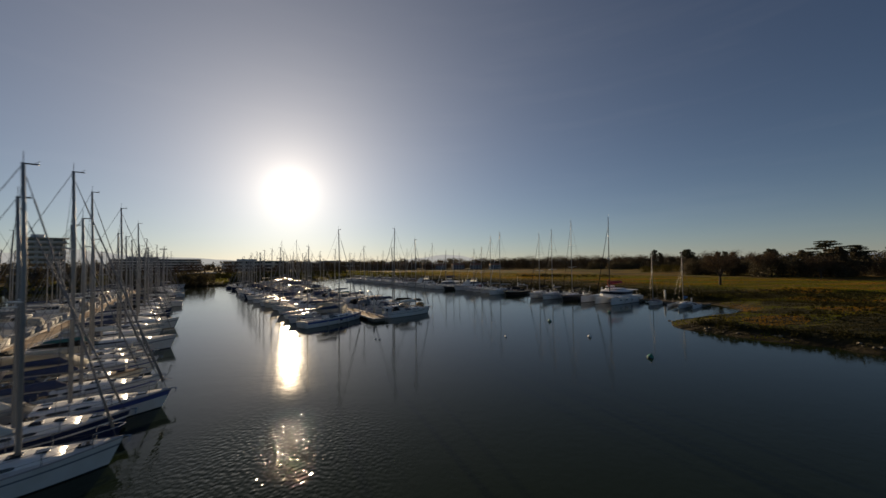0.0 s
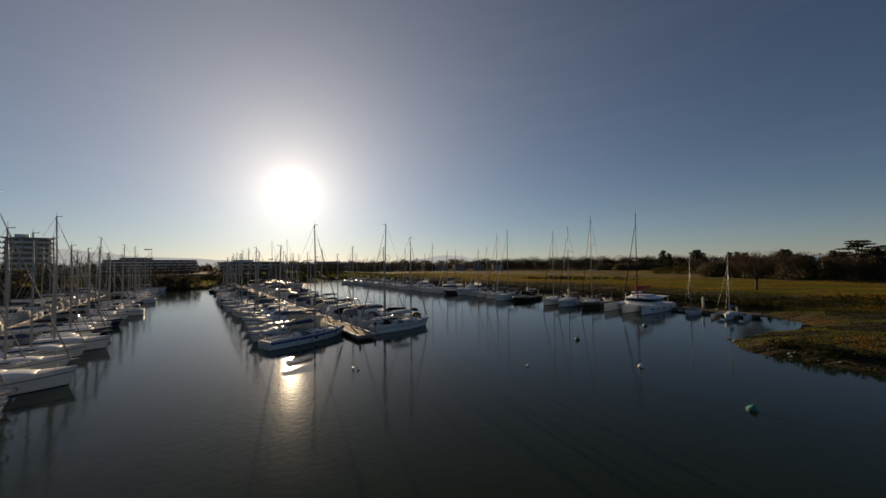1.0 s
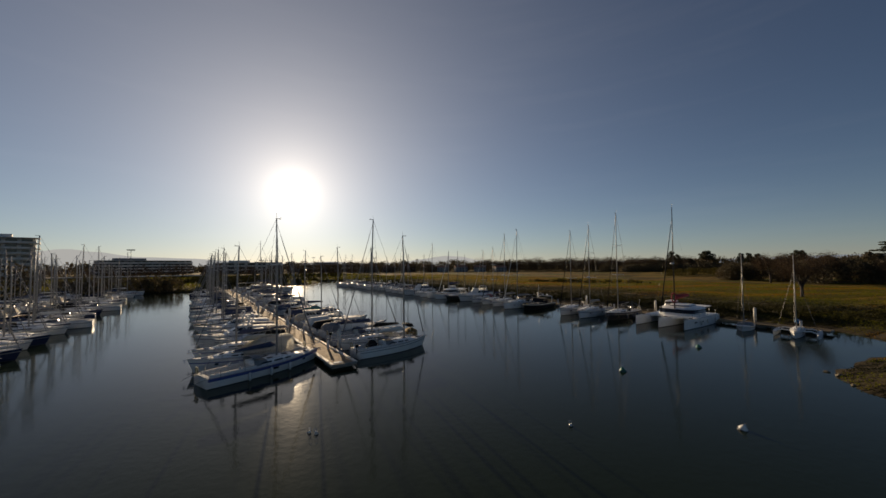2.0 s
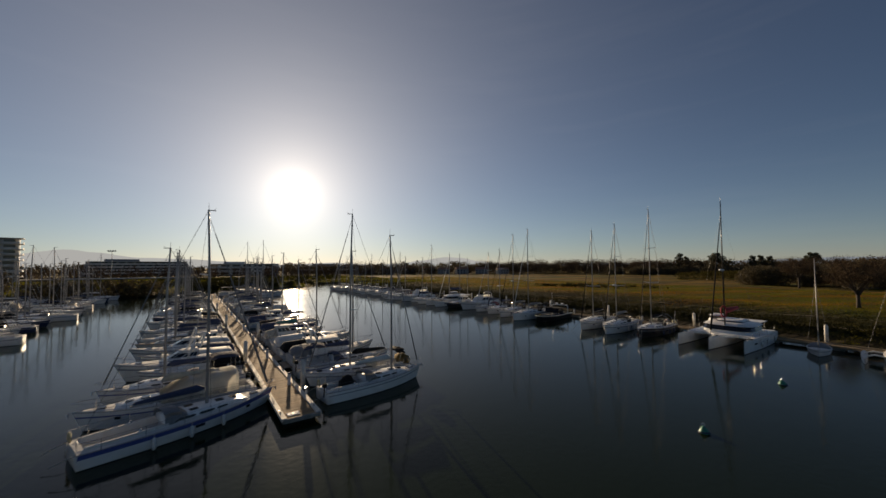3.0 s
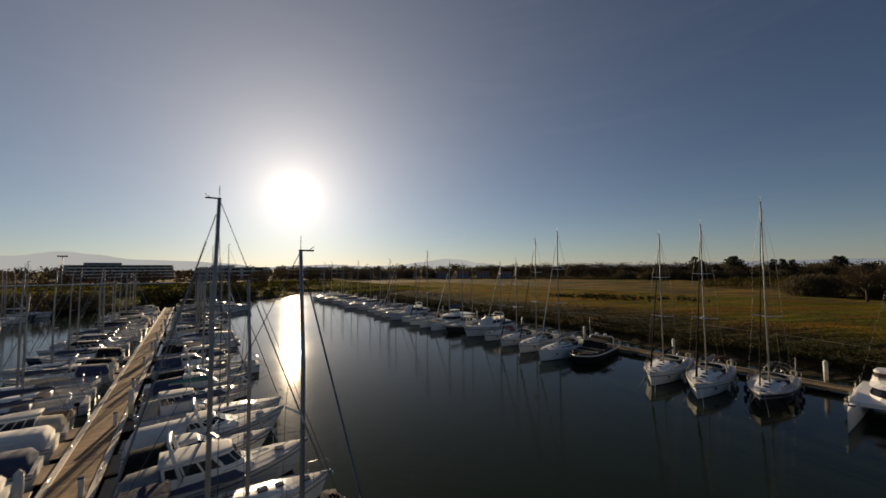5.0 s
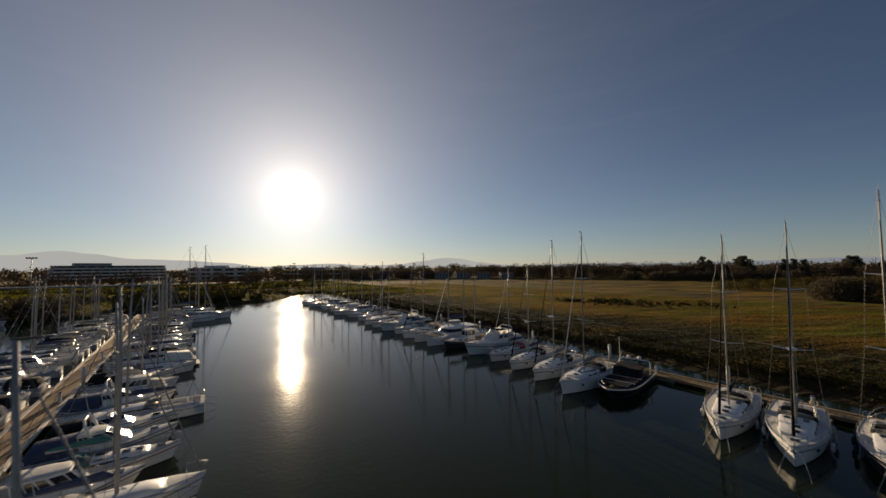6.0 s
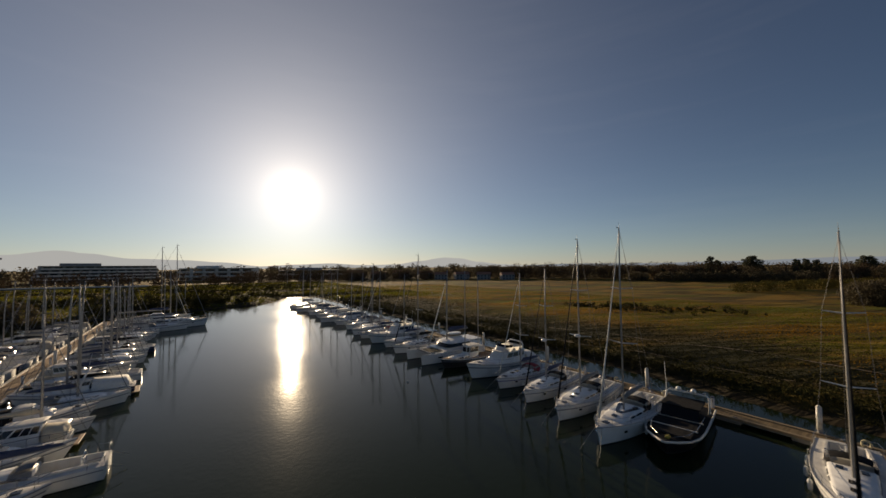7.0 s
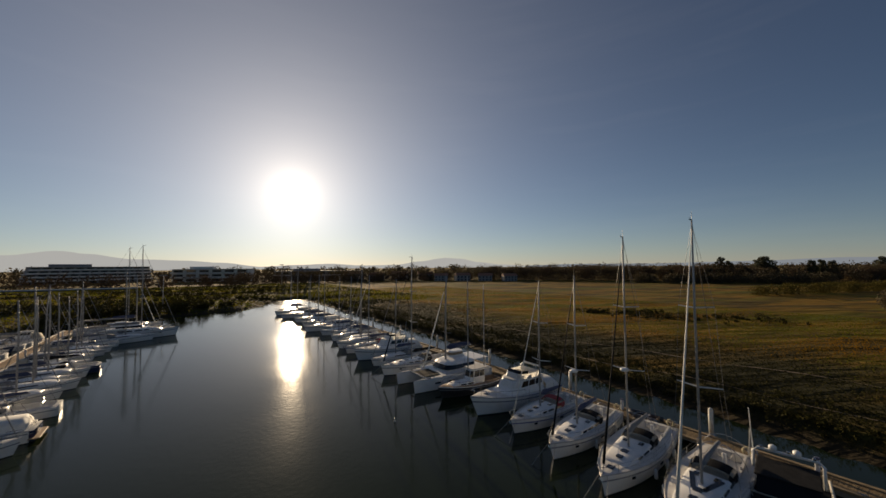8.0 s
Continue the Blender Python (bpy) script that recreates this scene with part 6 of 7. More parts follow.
white_pile = pile("mooring_pile", "white sleeved mooring pile beside the pontoon", 2.7)
for i, u in enumerate((-16.2, -1.4, 13.2, 27.0, 41.0, 55.0, 69.0, 83.0, 97.0, 111.0)):
    p = at_dock(u, 60.5)
    m = pose(p.x, p.y, 0)
    if i == 0:
        white_pile.matrix_basis = m
    else:
        copy_thing(white_pile, m)
dark_pile = tagged(copy_thing(white_pile, pose(*at_dock(6.0, 1.5))), "weathered mooring pile beside the pontoon walkway")
for i, u in enumerate((18, 31, 44, 57, 70, 83, 96)):
    copy_thing(dark_pile, pose(*at_dock(u, 1.5 if i % 2 else -1.5)))


def pedestal():
    t = thing("service_pedestal", "white power and water pedestal on the pontoon", "pedestal", "service pedestals")
    bm = B()
    box(bm, (0, 0, 0.99), (0.24, 0.24, 0.98), 0.03)
    part("column", bm, SIGN_WHITE, t)
    bm = B()
    box(bm, (0, 0, 1.53), (0.30, 0.30, 0.12), 0.04)
    part("cap", bm, CANVAS_NAVY, t, "blue cap")
    for sgn in (1, -1):
        bm = B()
        box(bm, (sgn * 0.125, 0, 1.22), (0.02, 0.16, 0.26), 0.008)
        part("socket_panel", bm, RUBBER_GREY, t)
    return t


ped = pedestal()
done = False
for v, us in ((0.72, range(7, 130, 11)), (59.9, range(-22, 120, 14)), (-40.5, range(-30, 100, 16))):
    for u in us:
        p = at_dock(u + 0.5, v)
        m = pose(p.x, p.y, 0.0, 0, 0, TURN)
        if done:
            copy_thing(ped, m)
        else:
            ped.matrix_basis, done = m, True


def cleat():
    t = thing("cleat", "galvanised mooring cleat on the pontoon edge", "cleat", "mooring cleats")
    bm = B()
    box(bm, (0, 0, 0.60), (0.10, 0.16, 0.07), 0.02)
    part("foot", bm, STEEL, t)
    part("horn", rod([(0, -0.20, 0.68), (0, -0.1, 0.65), (0, 0.1, 0.65), (0, 0.20, 0.68)], 0.028, 6), STEEL, t, "", True)
    return t


cl = cleat()
done = False
for v, us in ((1.14, range(1, 42, 5)), (-1.14, range(1, 42, 5)), (58.52, range(-24, 50, 7))):
    for u in us:
        p = at_dock(u + 0.3, v)
        m = pose(p.x, p.y, 0.0, 0, 0, TURN)
        if done:
            copy_thing(cl, m)
        else:
            cl.matrix_basis, done = m, True

# name plate on the end of the centre pontoon
plate = thing("pontoon_sign", "white square plate with dark letters at the pontoon end", "sign")
plate.matrix_basis = Matrix.Translation(at_dock(0.80, -0.40, 0.515)) @ pose(0, 0, 0, 0, 0, TURN)
bm = B()
box(bm, (0, 0, 0.012), (0.82, 0.62, 0.024), 0.006)
part("plate", bm, SIGN_WHITE, plate)
for ch, x in (("H", -0.17), ("C", 0.17)):
    cu = bpy.data.curves.new("letter", "FONT")
    cu.body, cu.size, cu.align_x, cu.align_y, cu.extrude = ch, 0.52, "CENTER", "CENTER", 0.003
    tmp = new("letter", cu)
    dg = bpy.context.evaluated_depsgraph_get()
    me = bpy.data.meshes.new_from_object(tmp.evaluated_get(dg))
    bpy.data.objects.remove(tmp)
    me.materials.clear()
    me.materials.append(SIGN_INK)
    lt = new("letter", me)
    lt.parent = plate
    lt.matrix_basis = Matrix.Translation((x, 0, 0.030))


# ---------------------------------------------------------------- buoys
def buoy(name, label, mat, r):
    t = thing(name, label, "buoy", "mooring buoys")
    bm = B()
    rings = []
    for z, k in ((-0.55, 0.3), (-0.35, 0.8), (-0.05, 1.0), (0.25, 0.92), (0.75, 0.55), (1.15, 0.22), (1.25, 0.08)):
        rings.append([(math.cos(a) * r * k, math.sin(a) * r * k, z * r) for a in (2 * math.pi * j / 14 for j in range(14))])
    loft(bm, rings, closed=True, cap0=True, cap1=True)
    part("float", bm, mat, t, "", True)
    part("band", rod([(0, 0, 0.0), (0, 0, 0.10 * r / 0.4)], r * 1.015, 14), RUBBER_NAVY, t, "dark band at the waterline")
    bm = B()
    tube(bm, [Vector((math.cos(q) * 0.09, 0, 1.25 * r + 0.07 + math.sin(q) * 0.09)) for q in (2 * math.pi * j / 10 for j in range(11))], 0.018, 5)
    part("ring", bm, STEEL, t)
    return t


bw = buoy("mooring_buoy", "white conical mooring buoy afloat on the water", BUOY_WHITE, 0.27)
bg = buoy("mooring_buoy", "green conical mooring buoy afloat on the water", BUOY_GREEN, 0.33)
bs = buoy("mooring_buoy", "little white pick-up buoy shape afloat on the water", BUOY_WHITE, 0.13)
# the close pair near (-8, 44) stands in for small pale things afloat
for ob, spots in ((bw, ((17.5, 44.4, 12),)), (bg, ((19.25, 34.7, 14), (16.2, 56.2, -10), (29.7, 65.2, 8))),
                  (bs, ((7.4, 45.1, 10), (-8.1, 44.4, 30), (-8.6, 44.6, -20), (-3.9, 119.4, 5)))):
    for i, (x, y, tilt) in enumerate(spots):
        m = pose(x, y, 0, tilt, tilt * 0.6, x * 20)
        if i == 0:
            ob.matrix_basis = m
        else:
            copy_thing(ob, m)


# ---------------------------------------------------------------- plants
def leaf_mesh(name, centres, size, mat, seed, up=0.0):
    """Many small bent leaf clumps: centres is an n x 3 array, size in metres."""
    g = np.random.default_rng(seed)
    n = len(centres)
    a = g.normal(size=(n, 3))
    a[:, 2] += up
    a /= np.linalg.norm(a, axis=1, keepdims=True)
    b = np.cross(a, g.normal(size=(n, 3)))
    b /= np.linalg.norm(b, axis=1, keepdims=True)
    s = size * g.uniform(0.5, 1.4, (n, 1))
    c = np.cross(a, b)
    p = np.stack([centres - a * s, centres + b * s * 0.55 + c * s * 0.2, centres + a * s, centres - b * s * 0.55 + c * s * 0.2], 1)
    me = bpy.data.meshes.new(name)
    i = np.arange(n) * 4
    me.from_pydata(p.reshape(-1, 3).tolist(), [], np.concatenate([np.stack([i, i + 1, i + 2], 1), np.stack([i, i + 2, i + 3], 1)]).tolist())
    me.materials.append(mat)
    return me


def cloud(g, lobes, per):
    """Points on the outer part of uneven lobes (x, y, z, rx, ry, rz)."""
    out = []
    for x, y, z, rx, ry, rz in lobes:
        d = g.normal(size=(per, 3))
        d /= np.linalg.norm(d, axis=1, keepdims=True)
        r = g.uniform(0.55, 1.08, (per, 1))
        out.append(np.array([x, y, z]) + d * r * np.array([rx, ry, rz]))
    return np.concatenate(out)


def tree(name, label, height, spread, trunk, lobes_at, mat, leaf=0.45, per=120, seed=1, crown="crown", flat=(0.5, 0.8)):
    """Trunk, limbs that fork towards every lobe, and a crown of clumps."""
    t = thing(name, label, "tree", "trees")
    g = np.random.default_rng(seed)
    part("trunk", rod([(0, 0, -0.4), (0.1, 0.05, height * 0.3), (0.0, 0.1, height * trunk), (0.2, 0, height * 0.9)], height * 0.028, 7, height * 0.008), BARK, t, "", True)
    lobes = []
    for k in range(lobes_at):
        a = 2.4 * k + g.uniform(-0.4, 0.4)
        f = (k + 0.5) / lobes_at
        z = height * (trunk + (1 - trunk) * f * 0.92)
        r = spread * (0.55 if f < 0.75 else 0.25) * g.uniform(0.6, 1.15)
        x, y = math.cos(a) * r, math.sin(a) * r
        sz = spread * g.uniform(0.17, 0.36)
        lobes.append((x, y, z, sz * g.uniform(0.7, 1.3), sz * g.uniform(0.7, 1.3), sz * g.uniform(*flat)))
        base = Vector((0, 0.05, height * (trunk * 0.75 + 0.35 * f * (1 - trunk))))
        part("limb", rod([base, base.lerp(Vector((x, y, z)), 0.5) + Vector((0, 0, height * 0.03)), (x, y, z)], height * 0.012, 5, height * 0.004), BARK, t)
    ob = new(crown, leaf_mesh(crown, cloud(g, lobes, per), leaf, mat, seed))
    ob.parent = t
    return t


def bare_tree(name, label, height, seed=3):
    """A leafless winter tree: forking limbs and a haze of twigs."""
    t = thing(name, label, "tree", "trees")
    g = random.Random(seed)
    part("trunk", rod([(0, 0, -0.4), (0.05, 0, height * 0.2), (0.0, 0.1, height * 0.36)], height * 0.035, 8, height * 0.022), BARK, t, "", True)
    twigs = []
    for k in range(9):
        a = 2 * math.pi * k / 9 + g.uniform(-0.3, 0.3)
        tip = Vector((math.cos(a) * height * 0.42, math.sin(a) * height * 0.42, height * g.uniform(0.6, 1.0)))
        base = Vector((0, 0.05, height * g.uniform(0.2, 0.36)))
        mid = base.lerp(tip, 0.5) + Vector((0, 0, height * 0.06))
        part("limb", rod([base, mid, tip], height * 0.014, 5, height * 0.004), BARK, t)
        for _ in range(1500):
            q = mid.lerp(tip, g.uniform(-0.3, 1.0))
            twigs.append(q + Vector((g.gauss(0, 1), g.gauss(0, 1), g.gauss(0, 0.6))) * height * 0.085)
    ob = new("twig_crown", leaf_mesh("twig_crown", np.array([tuple(q) for q in twigs]), 0.085, TWIG, seed))
    ob.parent, ob["kind"] = t, "stuff"
    return t


def plant(ob, x, y, turn=0.0, size=1.0, sink=0.1, used=set()):
    m = Matrix.Translation((x, y, ground_z(x, y) - sink)) @ pose(0, 0, 0, 0, 0, turn) @ Matrix.Diagonal((size, size, size, 1))
    if ob.name in used:
        return copy_thing(ob, m)
    used.add(ob.name)
    ob.matrix_basis = m
    return ob


umbrella = tree("umbrella_pine", "dark umbrella pine with a broad flat crown", 18.5, 8.5, 0.60, 22, PINE, 0.32, 300, 4, flat=(0.35, 0.55))
tall_pine = tree("pine_tree", "tall dark pine with a ragged crown", 19.0, 5.0, 0.30, 20, PINE, 0.30, 300, 7, flat=(0.5, 0.85))
cedar = tree("cedar_tree", "dark cedar with flat layered branches", 17.0, 9.0, 0.35, 22, PINE, 0.30, 300, 15, flat=(0.07, 0.14))
oak = tree("evergreen_tree", "dark rounded evergreen tree", 11.0, 6.0, 0.22, 12, OAK, 0.30, 480, 9)
bare = bare_tree("bare_tree", "leafless winter tree with grey-brown twigs", 9.5)
for ob, spots in (
    (tall_pine, ((210.6, 352.7, 0, 0.98), (216, 352, 120, 0.84), (262, 329, 60, 0.84), (271, 331, 200, 0.82), (256, 330, 30, 0.84))),
    (cedar, ((166, 154, 40, 0.95), (182, 156, 170, 0.85))),
    (umbrella, ((241.9, 351.5, 0, 0.98), (301, 325, 140, 0.95), (196, 150, 230, 0.85))),
    (oak, ((150, 148, 0, 1), (140, 152, 70, 0.9), (158, 142, 150, 1.1), (170, 146, 20, 1), (184, 141, 220, 1.15), (200, 140, 300, 1), (133, 163, 15, 0.75), (194.7, 344.4, 0, 0.97), (224.2, 346.8, 80, 1.03), (250.2, 353.9, 50, 1.08),
           (273.8, 337.4, 100, 1.08), (289.1, 318.5, 10, 0.97), (309.2, 313.8, 30, 1.08), (324.5, 302, 60, 1.08), (178.2, 361, 60, 0.86), (236, 335, 90, 0.76), (262, 323.2, 45, 0.86))),
    (bare, ((78, 101, 0, 1), (122.4, 157, 20, 1.12), (135, 150, 60, 1.1), (144, 136, 20, 0.9), (177, 346.8, 0, 1.19), (166.4, 368, 50, 1.19), (266.7, 302, 70, 1.3))),
):
    for x, y, turn, size in spots:
        plant(ob, x, y, turn, size)


def belt(name, label, points, depth, height, count, mat, leaf, seed, ragged=0.45):
    """A thicket along a line: uneven lobes of clumps."""
    g = np.random.default_rng(seed)
    P_ = [np.array(p, float) for p in points]
    seg = [np.linalg.norm(b - a) for a, b in zip(P_, P_[1:])]
    total = sum(seg)
    lobes = []
    n = max(6, int(total / (height * 0.45)))
    for i in range(n):
        d = total * (i + g.uniform(0, 1)) / n
        for a, b, s in zip(P_, P_[1:], seg):
            if d <= s:
                q = a + (b - a) * d / s
                break
            d -= s
        q = q + g.normal(0, depth * 0.35, 2)
        h = height * (1 + ragged * g.uniform(-1, 1))
        z = ground_z(*q)
        lobes.append((q[0], q[1], z + h * 0.45, h * 0.62, h * 0.62, h * 0.55))
    me = leaf_mesh(name, cloud(g, lobes, max(10, count // n)), leaf, mat, seed)
    return tagged(new(name, me), label, "bushes", kind="stuff")


# woods beyond the meadow
belt("far_wood", "brown leafless wood beyond the meadow", [(35, 432), (83, 408), (130, 392), (177, 373), (218, 347)], 10, 12.5, 64000, TWIG, 0.34, 21, 0.22)
belt("far_wood", "dark evergreen thicket among the far trees", [(24, 441), (88, 420), (142, 401), (189, 382), (254, 342), (309, 311), (354, 288)], 12, 12.5, 60000, OAK, 0.36, 22, 0.2)
belt("far_wood", "dark tree belt along the far side of the marsh", [(-177, 400), (-106, 408), (-47, 425), (24, 441)], 8, 11.5, 34000, OAK, 0.36, 23, 0.2)
belt("far_wood", "brown scrub along the far side of the marsh", [(-177, 388), (-106, 396), (-47, 408), (35, 432)], 8, 8, 28000, TWIG, 0.34, 24, 0.4)
belt("thicket", "dense dark thicket at the edge of the meadow", [(132, 150), (150, 143), (172, 140), (200, 136), (240, 130)], 7, 7.5, 26000, OAK, 0.32, 25, 0.4)
belt("thicket", "dense dark thicket behind the bare tree", [(119, 180), (128, 176), (138, 171), (149, 166)], 4, 7.5, 22000, OAK, 0.26, 63, 0.3)
belt("thicket", "brown leafless scrub at the edge of the meadow", [(139, 152), (147, 146), (160, 139), (178, 133)], 4, 5.0, 60000, TWIG, 0.09, 26, 0.5)
belt("hedge", "long olive hedge across the meadow", [(129, 231), (150, 235), (180, 243), (212, 252), (250, 262)], 2.5, 4.6, 26000, HEDGE, 0.22, 27, 0.12)
belt("hedge", "dark bramble hedge at the foot of the pines", [(142, 347), (177, 335), (212, 323), (250, 309)], 4, 6.5, 22000, OAK, 0.35, 28, 0.25)
belt("bushes", "low dark bushes in the middle of the meadow", [(50, 176), (58, 168), (66, 171), (76, 164)], 9, 0.9, 5000, SALT, 0.16, 29, 0.8)
belt("bushes", "low dark bushes in the marsh grass", [(40, 185), (48, 182), (58, 180)], 5, 0.9, 2500, SALT, 0.2, 30, 0.5)
belt("far_wood", "brown leafless wood behind the pines", [(177, 394), (254, 373), (342, 347), (448, 302), (543, 252)], 12, 11.5, 30000, TWIG, 0.6, 60, 0.3)
belt("far_wood", "dark woods closing the plain", [(-60, 560), (80, 620), (260, 600), (430, 520), (600, 380), (720, 220)], 20, 13, 16000, OAK, 1.6, 61, 0.25)
belt("far_wood", "dark woods behind the offices and quays", [(-760, 330), (-620, 420), (-470, 520), (-300, 580), (-60, 600)], 20, 13, 14000, OAK, 1.6, 62, 0.3)
# far side of the basin
belt("hedge", "dense dark hedge on the far quay of the basin", [tuple(at_dock(145, -52)[:2]), tuple(at_dock(146, -26)[:2]), tuple(at_dock(146, -16)[:2])], 2.5, 5.5, 5000, OAK, 0.45, 31, 0.2)
belt("bushes", "olive scrub on the far shore of the basin", [tuple(at_dock(150, -8)[:2]), tuple(at_dock(160, 8)[:2]), tuple(at_dock(168, 30)[:2])], 5, 3.0, 4500, SALT, 0.4, 32, 0.5)
belt("bushes", "reddish scrub and small trees before the offices", [(-330, 292), (-260, 322), (-190, 345), (-140, 362)], 9, 8.0, 6000, TWIG, 0.7, 33, 0.5)
belt("far_wood", "dark trees behind the crowded pontoon", [tuple(at_dock(150, -140)[:2]), tuple(at_dock(160, -100)[:2]), tuple(at_dock(165, -60)[:2])], 8, 7.5, 6000, OAK, 0.7, 34, 0.4)
for i, (u, v0, v1) in enumerate(((172, -30, 40), (196, -60, 60), (226, -20, 80), (262, -60, 90))):
    belt("bushes", "olive and brown scrub in the marsh beyond the basin", [tuple(at_dock(u + 8 * (k % 2), v0 + (v1 - v0) * k / 4)[:2]) for k in range(5)], 7, 1.6, 7000, SALT, 0.3, 50 + i, 0.6)
# scrub on the bank
bank_line = [tuple(at_dock(u, 69.5)[:2]) for u in (-26, 0, 30, 60, 100, 150)]
belt("scrub", "dark saltmarsh scrub along the bank behind the pontoon", bank_line, 2.2, 0.9, 26000, SALT, 0.13, 35, 0.6)
belt("scrub", "dark saltmarsh scrub along the bank behind the pontoon", [tuple(at_dock(u, 75)[:2]) for u in (-30, 0, 40, 90, 150)], 4.0, 0.5, 14000, SALT, 0.12, 36, 0.6)
belt("scrub", "olive scrub on the low spit beside the water", [(34.5, 51), (37, 45), (44, 37), (62, 27)], 1.6, 0.5, 7000, SALT, 0.10, 37, 0.6)
belt("scrub", "mixed scrub on the meadow behind the spit", [(50, 48), (62, 52), (72, 62), (80, 78), (70, 84)], 9, 0.32, 16000, SALT, 0.10, 38, 0.6)


def tussocks():
    """Grass in the meadow: thousands of blades in loose clumps."""
    g = np.random.default_rng(40)
    n = 260000
    u, v = g.uniform(-45, 215, n), 66 + g.uniform(0, 1, n) ** 1.4 * 90
    x = ORIGIN.x + U.x * u + V.x * v
    y = ORIGIN.y + U.y * u + V.y * v
    d = shore_distance(x, y)
    keep = d > 1.5
    x, y, d = x[keep], y[keep], d[keep]
    marsh = d < 17.0 + 15.0 * g.uniform(0, 1, len(d)) + 5.0 * np.sin(x * 0.06 + y * 0.13)
    z = ground_height(x, y)
    patch = np.sin(x * 0.05 + 2 * np.sin(y * 0.21)) + np.sin(y * 0.33 + 2 * np.sin(x * 0.05)) + g.normal(0, 0.35, len(x))
    for name, mask, mat, size in (("marsh_grass", marsh, SALT, 0.11), ("dry_grass", (patch > 0.45) & ~marsh, REED, 0.10), ("green_grass", (patch <= 0.45) & ~marsh, GREEN, 0.10)):
        c = np.stack([x[mask], y[mask], z[mask] + size * 0.35], 1)
        tagged(new(name, leaf_mesh(name, c, size, mat, 41, up=1.6)), "rough tufts of meadow grass", "grass", kind="stuff")


tussocks()


def spit_grass():
    """Rough olive and straw-coloured grass on the low spit and the shore behind it."""
    g = np.random.default_rng(44)
    n = 120000
    x, y = g.uniform(31, 120, n), g.uniform(15, 84, n)
    d = shore_distance(x, y)
    keep = (d > 0.5) & (g.uniform(0, 1, n) < np.clip(1.5 - d / 60, 0.2, 1))
    x, y = x[keep], y[keep]
    z = ground_height(x, y)
    patch = np.sin(x * 0.35 + 2 * np.sin(y * 0.21)) + np.sin(y * 0.4 + 2 * np.sin(x * 0.17))
    for name, mask, mat in (("dry_grass", patch > 0.9, REED), ("green_grass", (patch <= 0.9) & (patch > -0.1), GREEN), ("marsh_grass", patch <= -0.1, SALT)):
        c = np.stack([x[mask], y[mask], z[mask] + 0.05], 1)
        tagged(new(name, leaf_mesh(name, c, 0.075, mat, 45, up=1.6)), "rough tufts of shore grass", "grass", kind="stuff")


spit_grass()


def far_marsh():
    """Coarse green and brown grass beyond the basin, and on the plain behind the meadow."""
    g = np.random.default_rng(48)
    n = 90000
    u, v = g.uniform(140, 330, n), g.uniform(-190, 110, n)
    x = ORIGIN.x + U.x * u + V.x * v
    y = ORIGIN.y + U.y * u + V.y * v
    keep = shore_distance(x, y) > 1.0
    x, y = x[keep], y[keep]
    z = ground_height(x, y)
    patch = np.sin(x * 0.05 + 2 * np.sin(y * 0.11)) + np.sin(y * 0.2 + 2 * np.sin(x * 0.04)) + g.normal(0, 0.3, len(x))
    for name, mask, mat in (("green_grass", patch > -0.3, GREEN), ("marsh_grass", patch <= -0.3, SALT)):
        c = np.stack([x[mask], y[mask], z[mask] + 0.12], 1)
        tagged(new(name, leaf_mesh(name, c, 0.34, mat, 49, up=1.2)), "coarse marsh grass beyond the basin", "grass", kind="stuff")


far_marsh()


def bank_tracks():
    """Narrow trodden lines of pale earth along the bank."""
    earth = material("trodden_earth", (0.17, 0.125, 0.075), 0.95, spots=(0.09, 0.07, 0.04), scale=0.8, amount=0.7, bump=0.4)
    for v0, w, wob in ((73.0, 0.16, 1.2), (82.0, 0.22, 2.2)):
        bm = B()
        rows_ = []
        for k in range(110):
            u = -20 + k * 1.4
            v = v0 + wob * math.sin(u * 0.07) + 0.4 * math.sin(u * 0.31 + v0)
            half = w * (0.6 + 0.4 * math.sin(u * 0.5 + v0))
            a, b_ = at_dock(u, v - half), at_dock(u, v + half)
            rows_.append([Vector((a.x, a.y, ground_z(a.x, a.y) + 0.05)), Vector((b_.x, b_.y, ground_z(b_.x, b_.y) + 0.05))])
        loft(bm, rows_)
        tagged(new("path", mesh_of(bm, "path", earth)), "narrow trodden earth path along the bank", "path", kind="structure")


bank_tracks()


